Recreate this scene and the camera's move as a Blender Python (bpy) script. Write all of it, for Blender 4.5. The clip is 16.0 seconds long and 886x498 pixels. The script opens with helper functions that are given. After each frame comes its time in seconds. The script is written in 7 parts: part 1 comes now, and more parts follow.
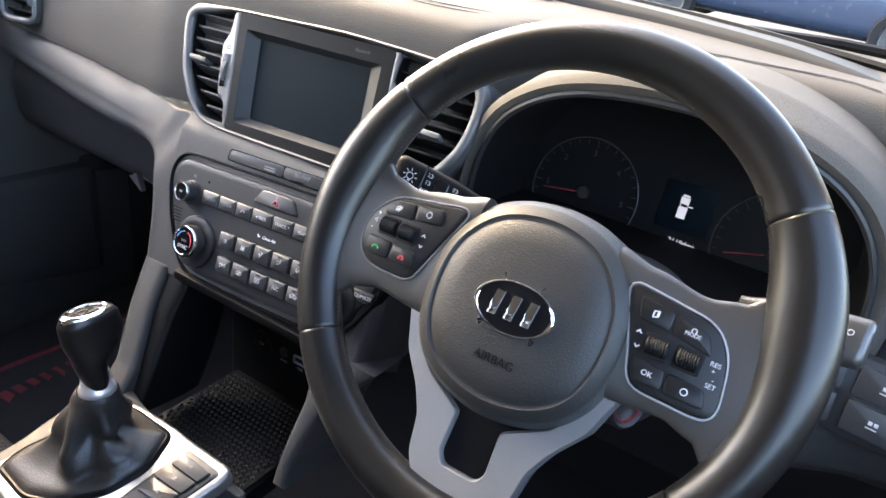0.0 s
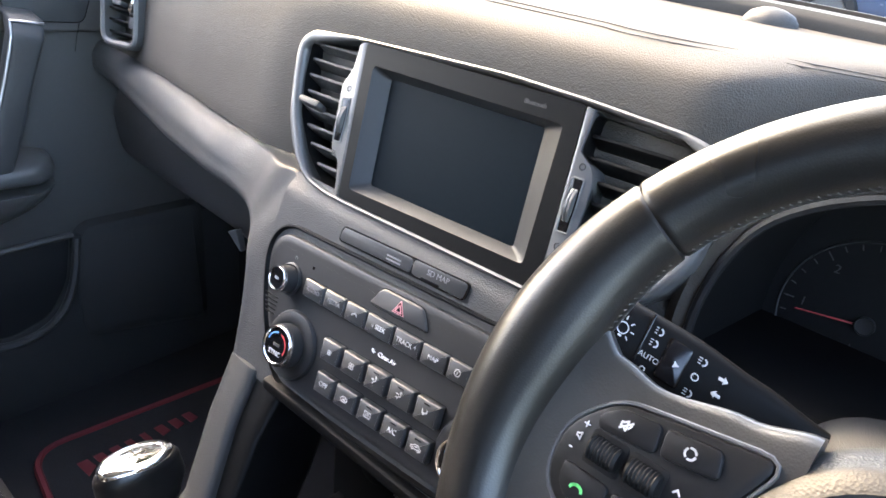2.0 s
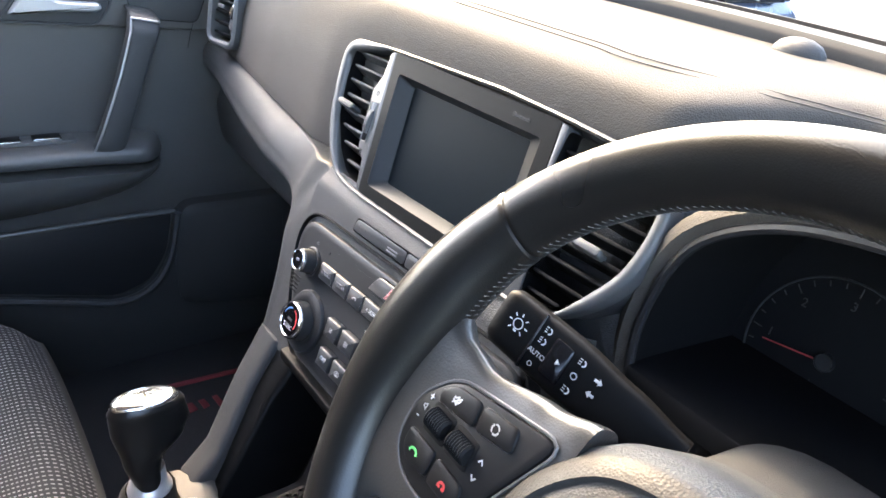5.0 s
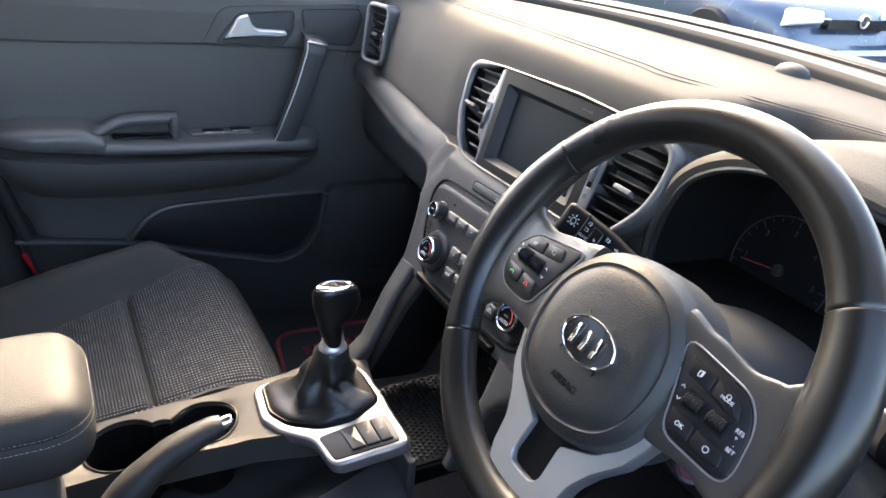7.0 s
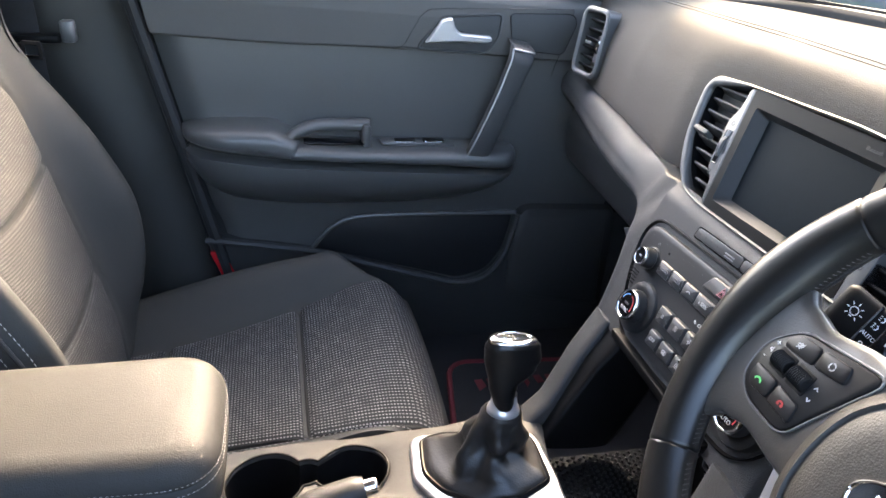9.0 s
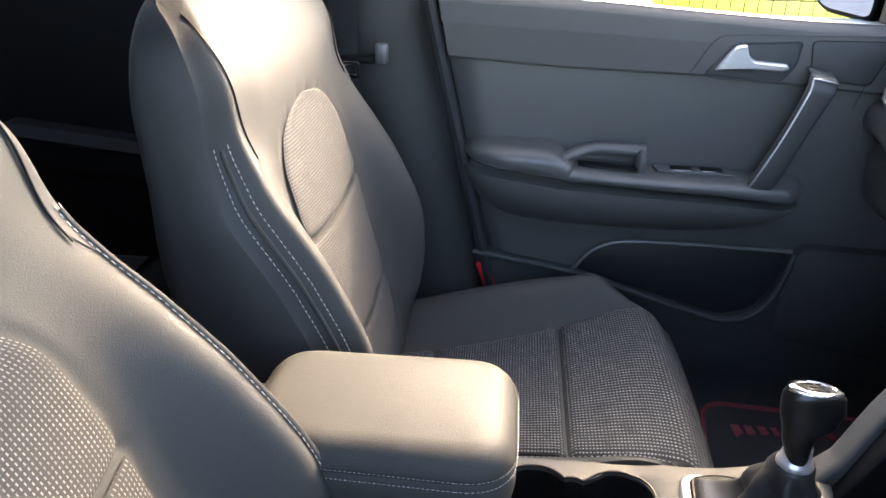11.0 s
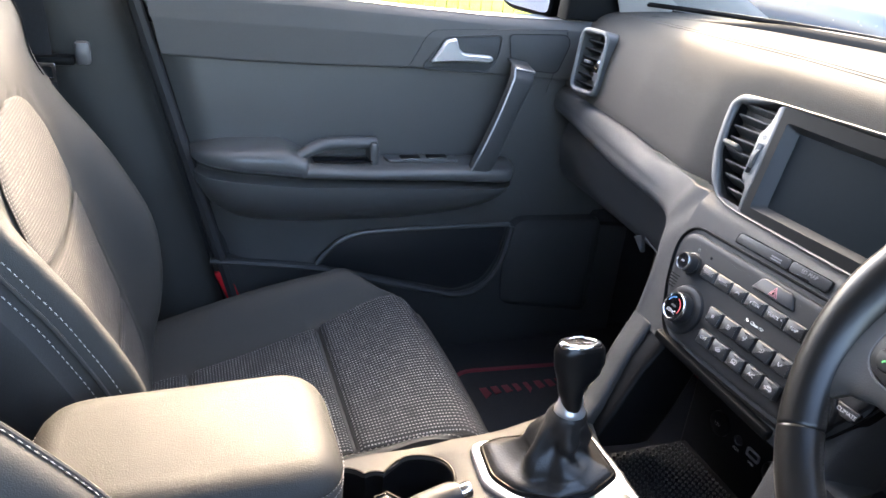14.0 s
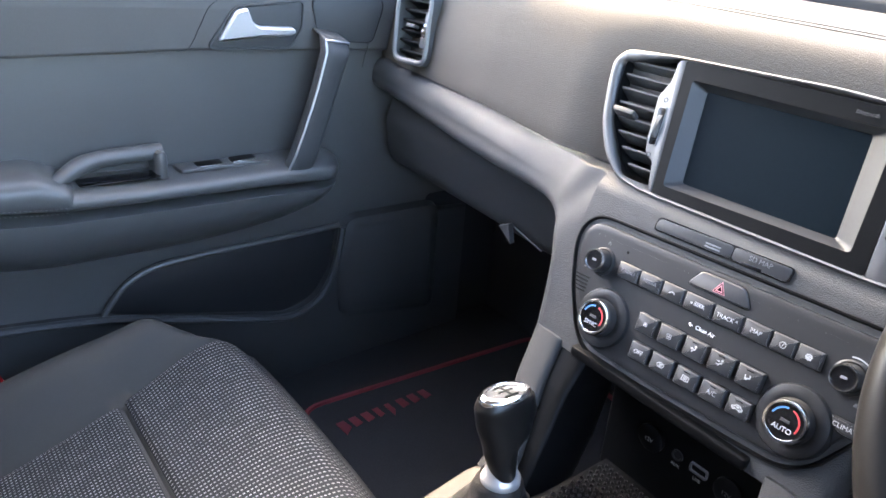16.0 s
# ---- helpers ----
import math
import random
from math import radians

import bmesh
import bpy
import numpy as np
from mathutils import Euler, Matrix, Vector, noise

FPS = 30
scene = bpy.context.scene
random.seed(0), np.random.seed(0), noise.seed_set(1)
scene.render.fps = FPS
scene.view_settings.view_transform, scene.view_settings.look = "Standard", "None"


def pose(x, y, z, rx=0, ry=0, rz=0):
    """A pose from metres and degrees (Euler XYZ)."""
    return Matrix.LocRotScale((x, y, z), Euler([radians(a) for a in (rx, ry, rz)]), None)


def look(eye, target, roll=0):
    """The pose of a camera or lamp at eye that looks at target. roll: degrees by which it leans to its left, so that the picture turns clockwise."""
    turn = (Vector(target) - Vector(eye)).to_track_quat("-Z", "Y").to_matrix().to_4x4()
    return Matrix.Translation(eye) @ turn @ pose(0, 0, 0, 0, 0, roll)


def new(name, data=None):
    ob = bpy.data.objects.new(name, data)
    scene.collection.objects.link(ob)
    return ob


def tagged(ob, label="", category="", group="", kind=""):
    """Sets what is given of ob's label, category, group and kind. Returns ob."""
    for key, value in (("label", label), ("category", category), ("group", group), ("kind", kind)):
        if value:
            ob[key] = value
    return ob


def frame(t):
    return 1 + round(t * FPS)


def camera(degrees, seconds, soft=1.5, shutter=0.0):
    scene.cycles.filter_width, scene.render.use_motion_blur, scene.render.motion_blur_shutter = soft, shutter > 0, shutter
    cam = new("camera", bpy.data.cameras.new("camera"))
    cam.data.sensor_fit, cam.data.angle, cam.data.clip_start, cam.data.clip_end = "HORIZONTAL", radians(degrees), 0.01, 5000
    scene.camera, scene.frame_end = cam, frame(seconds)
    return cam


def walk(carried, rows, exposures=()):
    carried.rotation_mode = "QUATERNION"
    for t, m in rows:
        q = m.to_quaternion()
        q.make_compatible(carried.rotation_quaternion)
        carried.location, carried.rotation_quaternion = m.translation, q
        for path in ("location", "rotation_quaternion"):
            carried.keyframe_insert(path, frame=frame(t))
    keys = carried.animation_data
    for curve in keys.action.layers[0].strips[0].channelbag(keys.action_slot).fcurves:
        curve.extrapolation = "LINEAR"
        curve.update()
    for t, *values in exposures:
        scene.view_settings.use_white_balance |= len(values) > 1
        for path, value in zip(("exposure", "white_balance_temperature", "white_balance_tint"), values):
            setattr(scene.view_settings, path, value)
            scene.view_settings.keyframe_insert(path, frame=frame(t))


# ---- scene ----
cam = camera(62.2, 16.0, soft=1.6)
# seconds, stops, and the white balance: a little warm
EXPOSE = [(t, e, k, 10.0) for t, e, k in [(0, 4.75, 7300), (1.5, 5.1, 7350), (2.5, 5.0, 7350), (5.5, 4.95, 7350), (6.0, 4.52, 7300), (6.5, 4.42, 7300), (7.5, 4.5, 7300), (9.5, 4.72, 7250), (10.2, 4.65, 7250), (13, 4.75, 7200), (14, 4.85, 7150), (15, 5.2, 7050), (16, 5.4, 7000)]]
PATH = [
    (0, (0.537, -0.394, 0.907), (-0.354, 1.151, 0.001), 7.7),
    (0.5, (0.464, -0.314, 0.891), (-0.502, 1.164, -0.047), 7.2),
    (1, (0.386, -0.214, 0.872), (-0.708, 1.165, -0.078), 5.8),
    (1.5, (0.346, -0.2, 0.857), (-0.792, 1.157, -0.071), 6.2),
    (2, (0.347, -0.213, 0.872), (-0.8, 1.152, -0.035), 6.2),
    (2.5, (0.38, -0.26, 0.905), (-0.759, 1.12, 0.011), 6.2),
    (3, (0.425, -0.292, 0.917), (-0.746, 1.08, 0.052), 6.5),
    (3.2, (0.446, -0.296, 0.93), (-0.733, 1.064, 0.059), 6.6),
    (5.3, (0.459, -0.15, 0.884), (-0.966, 0.905, -0.043), 5.8),
    (5.5, (0.466, -0.158, 0.879), (-0.977, 0.869, -0.051), 5.2),
    (6, (0.524, -0.238, 0.91), (-0.94, 0.764, -0.013), 5.6),
    (6.5, (0.635, -0.322, 0.944), (-0.863, 0.641, 0.034), 5.7),
    (7, (0.719, -0.347, 0.958), (-0.825, 0.56, 0.068), 5.8),
    (7.5, (0.762, -0.34, 0.949), (-0.825, 0.503, 0.071), 5.9),
    (8, (0.712, -0.344, 0.938), (-0.916, 0.412, 0.056), 5.9),
    (8.5, (0.621, -0.317, 0.941), (-1.051, 0.316, 0.045), 5.3),
    (9, (0.569, -0.285, 0.922), (-1.162, 0.142, 0.015), 4.1),
    (9.5, (0.555, -0.297, 0.918), (-1.219, -0.12, 0.011), 3.0),
    (10, (0.564, -0.356, 0.93), (-1.222, -0.446, 0.035), 1.1),
    (10.2, (0.565, -0.374, 0.928), (-1.219, -0.545, 0.04), 1.1),
    (12.3, (0.607, -0.355, 0.934), (-1.222, -0.392, 0.128), 1.9),
    (12.5, (0.599, -0.377, 0.937), (-1.228, -0.314, 0.126), 2.4),
    (13, (0.582, -0.43, 0.935), (-1.211, -0.106, 0.11), 3.6),
    (13.5, (0.589, -0.453, 0.931), (-1.157, 0.051, 0.097), 4.5),
    (14, (0.557, -0.458, 0.926), (-1.132, 0.183, 0.068), 5.3),
    (14.5, (0.516, -0.45, 0.915), (-1.125, 0.283, 0.038), 5.7),
    (15, (0.438, -0.445, 0.883), (-1.14, 0.393, -0.016), 5.1),
    (15.5, (0.356, -0.439, 0.87), (-1.144, 0.526, -0.035), 4.6),
    (16, (0.31, -0.425, 0.876), (-1.088, 0.699, -0.01), 4.4),
]
walk(cam, [(t, look(eye, target, roll)) for t, eye, target, roll in PATH], exposures=EXPOSE)

# ---- light ----
world = bpy.data.worlds.new("sky")
scene.world = world
world.use_nodes = True
wn = world.node_tree.nodes
sky = wn.new("ShaderNodeTexSky")
sky.sky_type, sky.sun_disc = "NISHITA", False
SUN_EL, SUN_AZ = radians(35), radians(-70)  # height, and turn from straight ahead (minus: towards the passenger's side)
sky.sun_elevation, sky.sun_rotation = SUN_EL, SUN_AZ
sky.air_density, sky.dust_density, sky.ozone_density = 0.8, 3.2, 1.0
wn["Background"].inputs["Strength"].default_value = 0.15
world.node_tree.links.new(sky.outputs[0], wn["Background"].inputs["Color"])
sun_dir = Vector((math.sin(SUN_AZ) * math.cos(SUN_EL), math.cos(SUN_AZ) * math.cos(SUN_EL), math.sin(SUN_EL)))
sun = new("sun", bpy.data.lights.new("sun", "SUN"))
sun.data.energy, sun.data.angle, sun.data.color = 0.52, radians(3), (1.0, 0.72, 0.46)
sun.matrix_world = look(sun_dir * 20, (0, 0, 0))

# ---- building helpers ----
def seal(bm, name, material, angle=38):
    """Turn a bmesh into a mesh: outward normals, smooth faces, sharp edges past an angle."""
    bmesh.ops.recalc_face_normals(bm, faces=bm.faces)
    for f in bm.faces:
        f.smooth = True
    lim = radians(angle)
    for e in bm.edges:
        e.smooth = not (len(e.link_faces) == 2 and e.calc_face_angle(0) > lim)
    me = bpy.data.meshes.new(name)
    bm.to_mesh(me)
    bm.free()
    for m in material if isinstance(material, (list, tuple)) else [material]:
        me.materials.append(m)
    return me


def part(name, bm, material, parent=None, label="", angle=38):
    ob = new(name, seal(bm, name, material, angle))
    if parent is not None:
        ob.parent = parent
    if label:
        ob["label"] = label
    return ob


def thing(name, label, category, at=(0, 0, 0), group="", kind=""):
    """An Empty at the base of a thing; its parts are given in world places."""
    ob = new(name)
    ob.empty_display_size = 0.02
    return tagged(ob, label, category, group, kind)


def frame_of(o, x, y):
    x, y = Vector(x).normalized(), Vector(y).normalized()
    z = x.cross(y).normalized()
    m = Matrix((x, y, z)).transposed().to_4x4()
    m.translation = Vector(o)
    return m


def rounded(pts, r, n=4):
    """Polygon with its corners rounded by radius r (or one radius a corner)."""
    out, k = [], len(pts)
    for i in range(k):
        a, b, c = Vector(pts[i - 1]), Vector(pts[i]), Vector(pts[(i + 1) % k])
        rr = r[i] if isinstance(r, (list, tuple)) else r
        d1, d2 = min(rr, (a - b).length * 0.48), min(rr, (c - b).length * 0.48)
        if rr <= 0:
            out.append(b)
            continue
        p, q = b + (a - b).normalized() * d1, b + (c - b).normalized() * d2
        for j in range(n + 1):
            t = j / n
            out.append(p * (1 - t) ** 2 + b * 2 * t * (1 - t) + q * t * t)
    return out


def spline(pts, n=8, closed=False):
    """Smooth curve (Catmull-Rom) through points, n steps a span."""
    p = [Vector(q) for q in pts]
    out, k = [], len(p)
    for i in range(k if closed else k - 1):
        if closed:
            a, b, c, d = p[i - 1], p[i], p[(i + 1) % k], p[(i + 2) % k]
        else:
            a, b, c, d = p[max(i - 1, 0)], p[i], p[i + 1], p[min(i + 2, k - 1)]
        for j in range(n):
            t = j / n
            out.append(0.5 * ((2 * b) + (c - a) * t + (2 * a - 5 * b + 4 * c - d) * t * t + (3 * b - a - 3 * c + d) * t ** 3))
    if not closed:
        out.append(p[-1].copy())
    return out


def area2(o):
    return sum(o[i - 1].x * o[i].y - o[i].x * o[i - 1].y for i in range(len(o)))


def inset(o, d):
    k, out = len(o), []
    for i in range(k):
        e1, e2 = (o[i] - o[i - 1]), (o[(i + 1) % k] - o[i])
        n1, n2 = Vector((-e1.y, e1.x)), Vector((-e2.y, e2.x))
        if n1.length < 1e-9:
            n1 = n2.copy()
        if n2.length < 1e-9:
            n2 = n1.copy()
        n1.normalize(), n2.normalize()
        n = n1 + n2
        n = n1 if n.length < 1e-6 else n.normalized()
        out.append(o[i] + n * d / max(0.5, n.dot(n1)))
    return out


def pad(outline, m, layers, bm=None, back=True, front=True):
    """A body from an outline in the frame m: layers of (inset, height), capped at both ends."""
    bm = bm or bmesh.new()
    o = [Vector((p[0], p[1])) for p in outline]
    if area2(o) < 0:
        o.reverse()
    rings = []
    for d, h in layers:
        rings.append([bm.verts.new(m @ Vector((p.x, p.y, h))) for p in inset(o, d)])
    k = len(o)
    for a, b in zip(rings, rings[1:]):
        for i in range(k):
            bm.faces.new((a[i - 1], a[i], b[i], b[i - 1]))
    if back:
        bm.faces.new(rings[0][::-1])
    if front:
        bm.faces.new(rings[-1])
    return bm


def slab(outline, m, h0, h1, r=0.001, bm=None):
    """A plate between two heights with rounded front edges."""
    return pad(outline, m, [(0, h0), (0, h1 - r), (r * 0.3, h1 - r * 0.3), (r, h1)], bm)


def ringplate(outer, inner, m, h0, h1, r=0.001, bm=None):
    """A plate with an opening; both outlines have the same number of points."""
    bm = bm or bmesh.new()
    rows = []
    for o, d, h in ((outer, 0, h0), (outer, 0, h1 - r), (outer, r, h1), (inner, -r, h1), (inner, 0, h1 - r), (inner, 0, h0)):
        q = [Vector((p[0], p[1])) for p in o]
        rows.append([bm.verts.new(m @ Vector((p.x, p.y, h))) for p in (inset(q, d) if d else q)])
    k = len(outer)
    for a, b in zip(rows, rows[1:] + rows[:1]):
        for i in range(k):
            bm.faces.new((a[i - 1], a[i], b[i], b[i - 1]))
    return bm


def lathe(profile, m, seg=32, bm=None, squash=1.0):
    """A turned body: profile of (radius, height) in the frame m."""
    bm = bm or bmesh.new()
    rows = []
    for r, h in profile:
        if r < 1e-6:
            rows.append([bm.verts.new(m @ Vector((0, 0, h)))])
        else:
            rows.append([bm.verts.new(m @ Vector((r * math.cos(2 * math.pi * i / seg), squash * r * math.sin(2 * math.pi * i / seg), h))) for i in range(seg)])
    for a, b in zip(rows, rows[1:]):
        for i in range(seg):
            f = [a[i - 1] if len(a) > 1 else a[0], a[i] if len(a) > 1 else None, b[i] if len(b) > 1 else b[0], b[i - 1] if len(b) > 1 else None]
            f = [v for v in f if v]
            if len(f) > 2:
                bm.faces.new(f)
    return bm


def tube(pts, radius, seg=10, closed=False, bm=None, flat=1.0, up=(0, 0, 1), caps=True):
    """A tube along points; radius is a number or a list; flat squeezes it along the up direction."""
    bm = bm or bmesh.new()
    p = [Vector(q) for q in pts]
    k, rows, up = len(p), [], Vector(up)
    for i in range(k):
        t = (p[(i + 1) % k] - p[i - 1]) if closed or 0 < i < k - 1 else (p[1] - p[0] if i == 0 else p[-1] - p[-2])
        t.normalize()
        s = t.cross(up)
        s = s.normalized() if s.length > 1e-4 else t.orthogonal().normalized()
        w = s.cross(t).normalized()
        r = radius[i] if isinstance(radius, (list, tuple)) else radius
        rows.append([bm.verts.new(p[i] + s * r * math.cos(2 * math.pi * j / seg) + w * r * flat * math.sin(2 * math.pi * j / seg)) for j in range(seg)])
    for i in range(k if closed else k - 1):
        a, b = rows[i], rows[(i + 1) % k]
        for j in range(seg):
            bm.faces.new((a[j - 1], a[j], b[j], b[j - 1]))
    if not closed and caps:
        bm.faces.new(rows[0][::-1]), bm.faces.new(rows[-1])
    return bm


def sheet(fn, nu, nv, closed=False, thick=0.0, bm=None, caps=False, size=(1.0, 1.0)):
    """A surface fn(u, v), u and v from 0 to 1, with a UV map in u and v; thick gives it a back."""
    bm = bm or bmesh.new()
    uv = bm.loops.layers.uv.verify()
    rows = [[bm.verts.new(fn(i / nu, j / nv)) for i in range(nu if closed else nu + 1)] for j in range(nv + 1)]
    faces = []
    for j in range(nv):
        for i in range(nu):
            a = (i + 1) % len(rows[0])
            f = bm.faces.new((rows[j][i], rows[j][a], rows[j + 1][a], rows[j + 1][i]))
            for lp, (s, t) in zip(f.loops, ((i, j), (i + 1, j), (i + 1, j + 1), (i, j + 1))):
                lp[uv].uv = (s / nu * size[0], t / nv * size[1])
            faces.append(f)
    if caps:
        bm.faces.new(rows[0][::-1]), bm.faces.new(rows[-1])
    if thick:
        bm.normal_update()
        bmesh.ops.solidify(bm, geom=faces, thickness=thick)
    return bm


def block(lo, hi, r=0.004, m=None, bm=None):
    """A box with rounded edges between two corners, in the frame m."""
    m = m or Matrix.Identity(4)
    o = rounded([(lo[0], lo[1]), (hi[0], lo[1]), (hi[0], hi[1]), (lo[0], hi[1])], r * 1.5, 3)
    return pad(o, m, [(r, lo[2]), (r * 0.3, lo[2] + r * 0.3), (0, lo[2] + r), (0, hi[2] - r), (r * 0.3, hi[2] - r * 0.3), (r, hi[2])], bm)


def smooth01(a, b, x):
    t = max(0.0, min(1.0, (x - a) / (b - a)))
    return t * t * (3 - 2 * t)


def lerp_at(keys, x):
    """Value at x of a table of (x, value) pairs, smoothly joined."""
    if x <= keys[0][0]:
        return keys[0][1]
    for (a, va), (b, vb) in zip(keys, keys[1:]):
        if x <= b:
            t = smooth01(a, b, x)
            if isinstance(va, (tuple, list)):
                return tuple(p + (q - p) * t for p, q in zip(va, vb))
            return va + (vb - va) * t
    return keys[-1][1]


def curve_at(keys, x):
    """Value at x of a table of (x, value) pairs, on one smooth curve with no flat steps."""
    n = len(keys)
    if x <= keys[0][0]:
        return keys[0][1]
    if x >= keys[-1][0]:
        return keys[-1][1]
    k = max(i for i in range(n - 1) if keys[i][0] <= x)

    def slope(i):
        if i == 0 or i == n - 1:
            j = 0 if i == 0 else n - 2
            return (keys[j + 1][1] - keys[j][1]) / (keys[j + 1][0] - keys[j][0])
        a = (keys[i][1] - keys[i - 1][1]) / (keys[i][0] - keys[i - 1][0])
        b = (keys[i + 1][1] - keys[i][1]) / (keys[i + 1][0] - keys[i][0])
        return 0.0 if a * b <= 0 else 2 * a * b / (a + b)
    (xa, va), (xb, vb) = keys[k], keys[k + 1]
    h = xb - xa
    t = (x - xa) / h
    return va * (2 * t ** 3 - 3 * t * t + 1) + vb * (3 * t * t - 2 * t ** 3) + h * (slope(k) * (t ** 3 - 2 * t * t + t) + slope(k + 1) * (t ** 3 - t * t))


def words(name, text, m, size, material, parent, label="", lift=0.0006, align="CENTER"):
    """Flat lettering in the built-in font, as a mesh, in the frame m."""
    cu = bpy.data.curves.new(name, "FONT")
    cu.body, cu.size, cu.align_x, cu.align_y, cu.extrude = text, size, align, "CENTER", 0.0002
    tmp = bpy.data.objects.new(name, cu)
    me = bpy.data.meshes.new_from_object(tmp)
    bpy.data.objects.remove(tmp)
    bpy.data.curves.remove(cu)
    me.materials.append(material)
    ob = new(name, me)
    ob.parent = parent
    me.transform(m @ Matrix.Translation((0, 0, lift)))
    if label:
        ob["label"] = label
    return ob


# ---- materials ----
def mat(name, base, rough=0.5, metal=0.0, grain=0.0, scale=600.0, vary=0.12, spec=0.5, coat=0.0, cells=False, rvary=0.045):
    """A surface with fine relief (grain, at scale per metre), and colour and gloss that wander at two sizes."""
    ma = bpy.data.materials.new(name)
    ma.use_nodes = True
    nt = ma.node_tree
    n, li = nt.nodes, nt.links
    b = n["Principled BSDF"]
    b.inputs["Metallic"].default_value, b.inputs["Specular IOR Level"].default_value = metal, spec
    b.inputs["Coat Weight"].default_value = coat
    b.inputs["Coat Roughness"].default_value = 0.08
    co = n.new("ShaderNodeTexCoord")
    big, small = n.new("ShaderNodeTexNoise"), n.new("ShaderNodeTexNoise")
    big.inputs["Scale"].default_value, small.inputs["Scale"].default_value = 9.0, scale * 0.35
    big.inputs["Detail"].default_value = 3.0
    li.new(co.outputs["Object"], big.inputs["Vector"]), li.new(co.outputs["Object"], small.inputs["Vector"])
    mix = n.new("ShaderNodeMix")
    mix.data_type = "RGBA"
    add = n.new("ShaderNodeMath")
    add.operation = "MULTIPLY_ADD"
    add.inputs[1].default_value = 0.5
    half = n.new("ShaderNodeMath")
    half.operation = "MULTIPLY"
    half.inputs[1].default_value = 0.5
    li.new(small.outputs["Fac"], half.inputs[0])
    li.new(big.outputs["Fac"], add.inputs[0]), li.new(half.outputs[0], add.inputs[2])
    li.new(add.outputs[0], mix.inputs["Factor"])
    mix.inputs["A"].default_value = (*[c * (1 - vary) for c in base], 1)
    mix.inputs["B"].default_value = (*[min(1, c * (1 + vary)) for c in base], 1)
    li.new(mix.outputs["Result"], b.inputs["Base Color"])
    mr = n.new("ShaderNodeMapRange")
    mr.inputs["From Min"].default_value, mr.inputs["From Max"].default_value = 0.2, 0.8
    mr.inputs["To Min"].default_value, mr.inputs["To Max"].default_value = max(0.02, rough - rvary), min(1, rough + rvary)
    li.new(big.outputs["Fac"], mr.inputs["Value"]), li.new(mr.outputs[0], b.inputs["Roughness"])
    if grain:
        if cells:
            tx = n.new("ShaderNodeTexVoronoi")
            tx.feature = "F1"
            tx.inputs["Scale"].default_value = scale
            src = tx.outputs["Distance"]
        else:
            tx = n.new("ShaderNodeTexNoise")
            tx.inputs["Scale"].default_value = scale
            tx.inputs["Detail"].default_value = 3.0
            src = tx.outputs["Fac"]
        li.new(co.outputs["Object"], tx.inputs["Vector"])
        bu = n.new("ShaderNodeBump")
        bu.inputs["Strength"].default_value, bu.inputs["Distance"].default_value = grain, 0.40 / scale
        li.new(src, bu.inputs["Height"]), li.new(bu.outputs[0], b.inputs["Normal"])
    return ma


def fabric(name, base, dot, cols, rows):
    """Woven seat cloth: dark ground with rows of pale stitches (cols by rows to the metre)."""
    ma = mat(name, base, 0.9, grain=0.5, scale=900, vary=0.25, spec=0.25)
    n, li = ma.node_tree.nodes, ma.node_tree.links
    co = n.new("ShaderNodeTexCoord")
    sep = n.new("ShaderNodeSeparateXYZ")
    li.new(co.outputs["UV"], sep.inputs[0])
    outs = []
    for k, (ax, cnt, lim) in enumerate((("X", cols, 0.56), ("Y", rows, 0.30))):
        mu = n.new("ShaderNodeMath")
        mu.operation, mu.inputs[1].default_value = "MULTIPLY", cnt
        li.new(sep.outputs[ax], mu.inputs[0])
        pp = n.new("ShaderNodeMath")
        pp.operation, pp.inputs[1].default_value = "PINGPONG", 0.5
        li.new(mu.outputs[0], pp.inputs[0])
        mr = n.new("ShaderNodeMapRange")
        mr.interpolation_type = "SMOOTHSTEP"
        mr.inputs["From Min"].default_value, mr.inputs["From Max"].default_value = lim * 0.5, lim * 0.5 + 0.16
        li.new(pp.outputs[0], mr.inputs["Value"])
        outs.append(mr.outputs[0])
    pr = n.new("ShaderNodeMath")
    pr.operation = "MULTIPLY"
    li.new(outs[0], pr.inputs[0]), li.new(outs[1], pr.inputs[1])
    nz = n.new("ShaderNodeTexNoise")
    nz.inputs["Scale"].default_value = 60
    li.new(co.outputs["Object"], nz.inputs["Vector"])
    p2 = n.new("ShaderNodeMath")
    p2.operation = "MULTIPLY"
    li.new(pr.outputs[0], p2.inputs[0]), li.new(nz.outputs["Fac"], p2.inputs[1])
    mx = n.new("ShaderNodeMix")
    mx.data_type = "RGBA"
    b = n["Principled BSDF"]
    old = b.inputs["Base Color"].links[0].from_socket
    li.new(p2.outputs[0], mx.inputs["Factor"]), li.new(old, mx.inputs["A"])
    mx.inputs["B"].default_value = (*[min(1, 1.6 * c) for c in dot], 1)
    li.new(mx.outputs["Result"], b.inputs["Base Color"])
    return ma


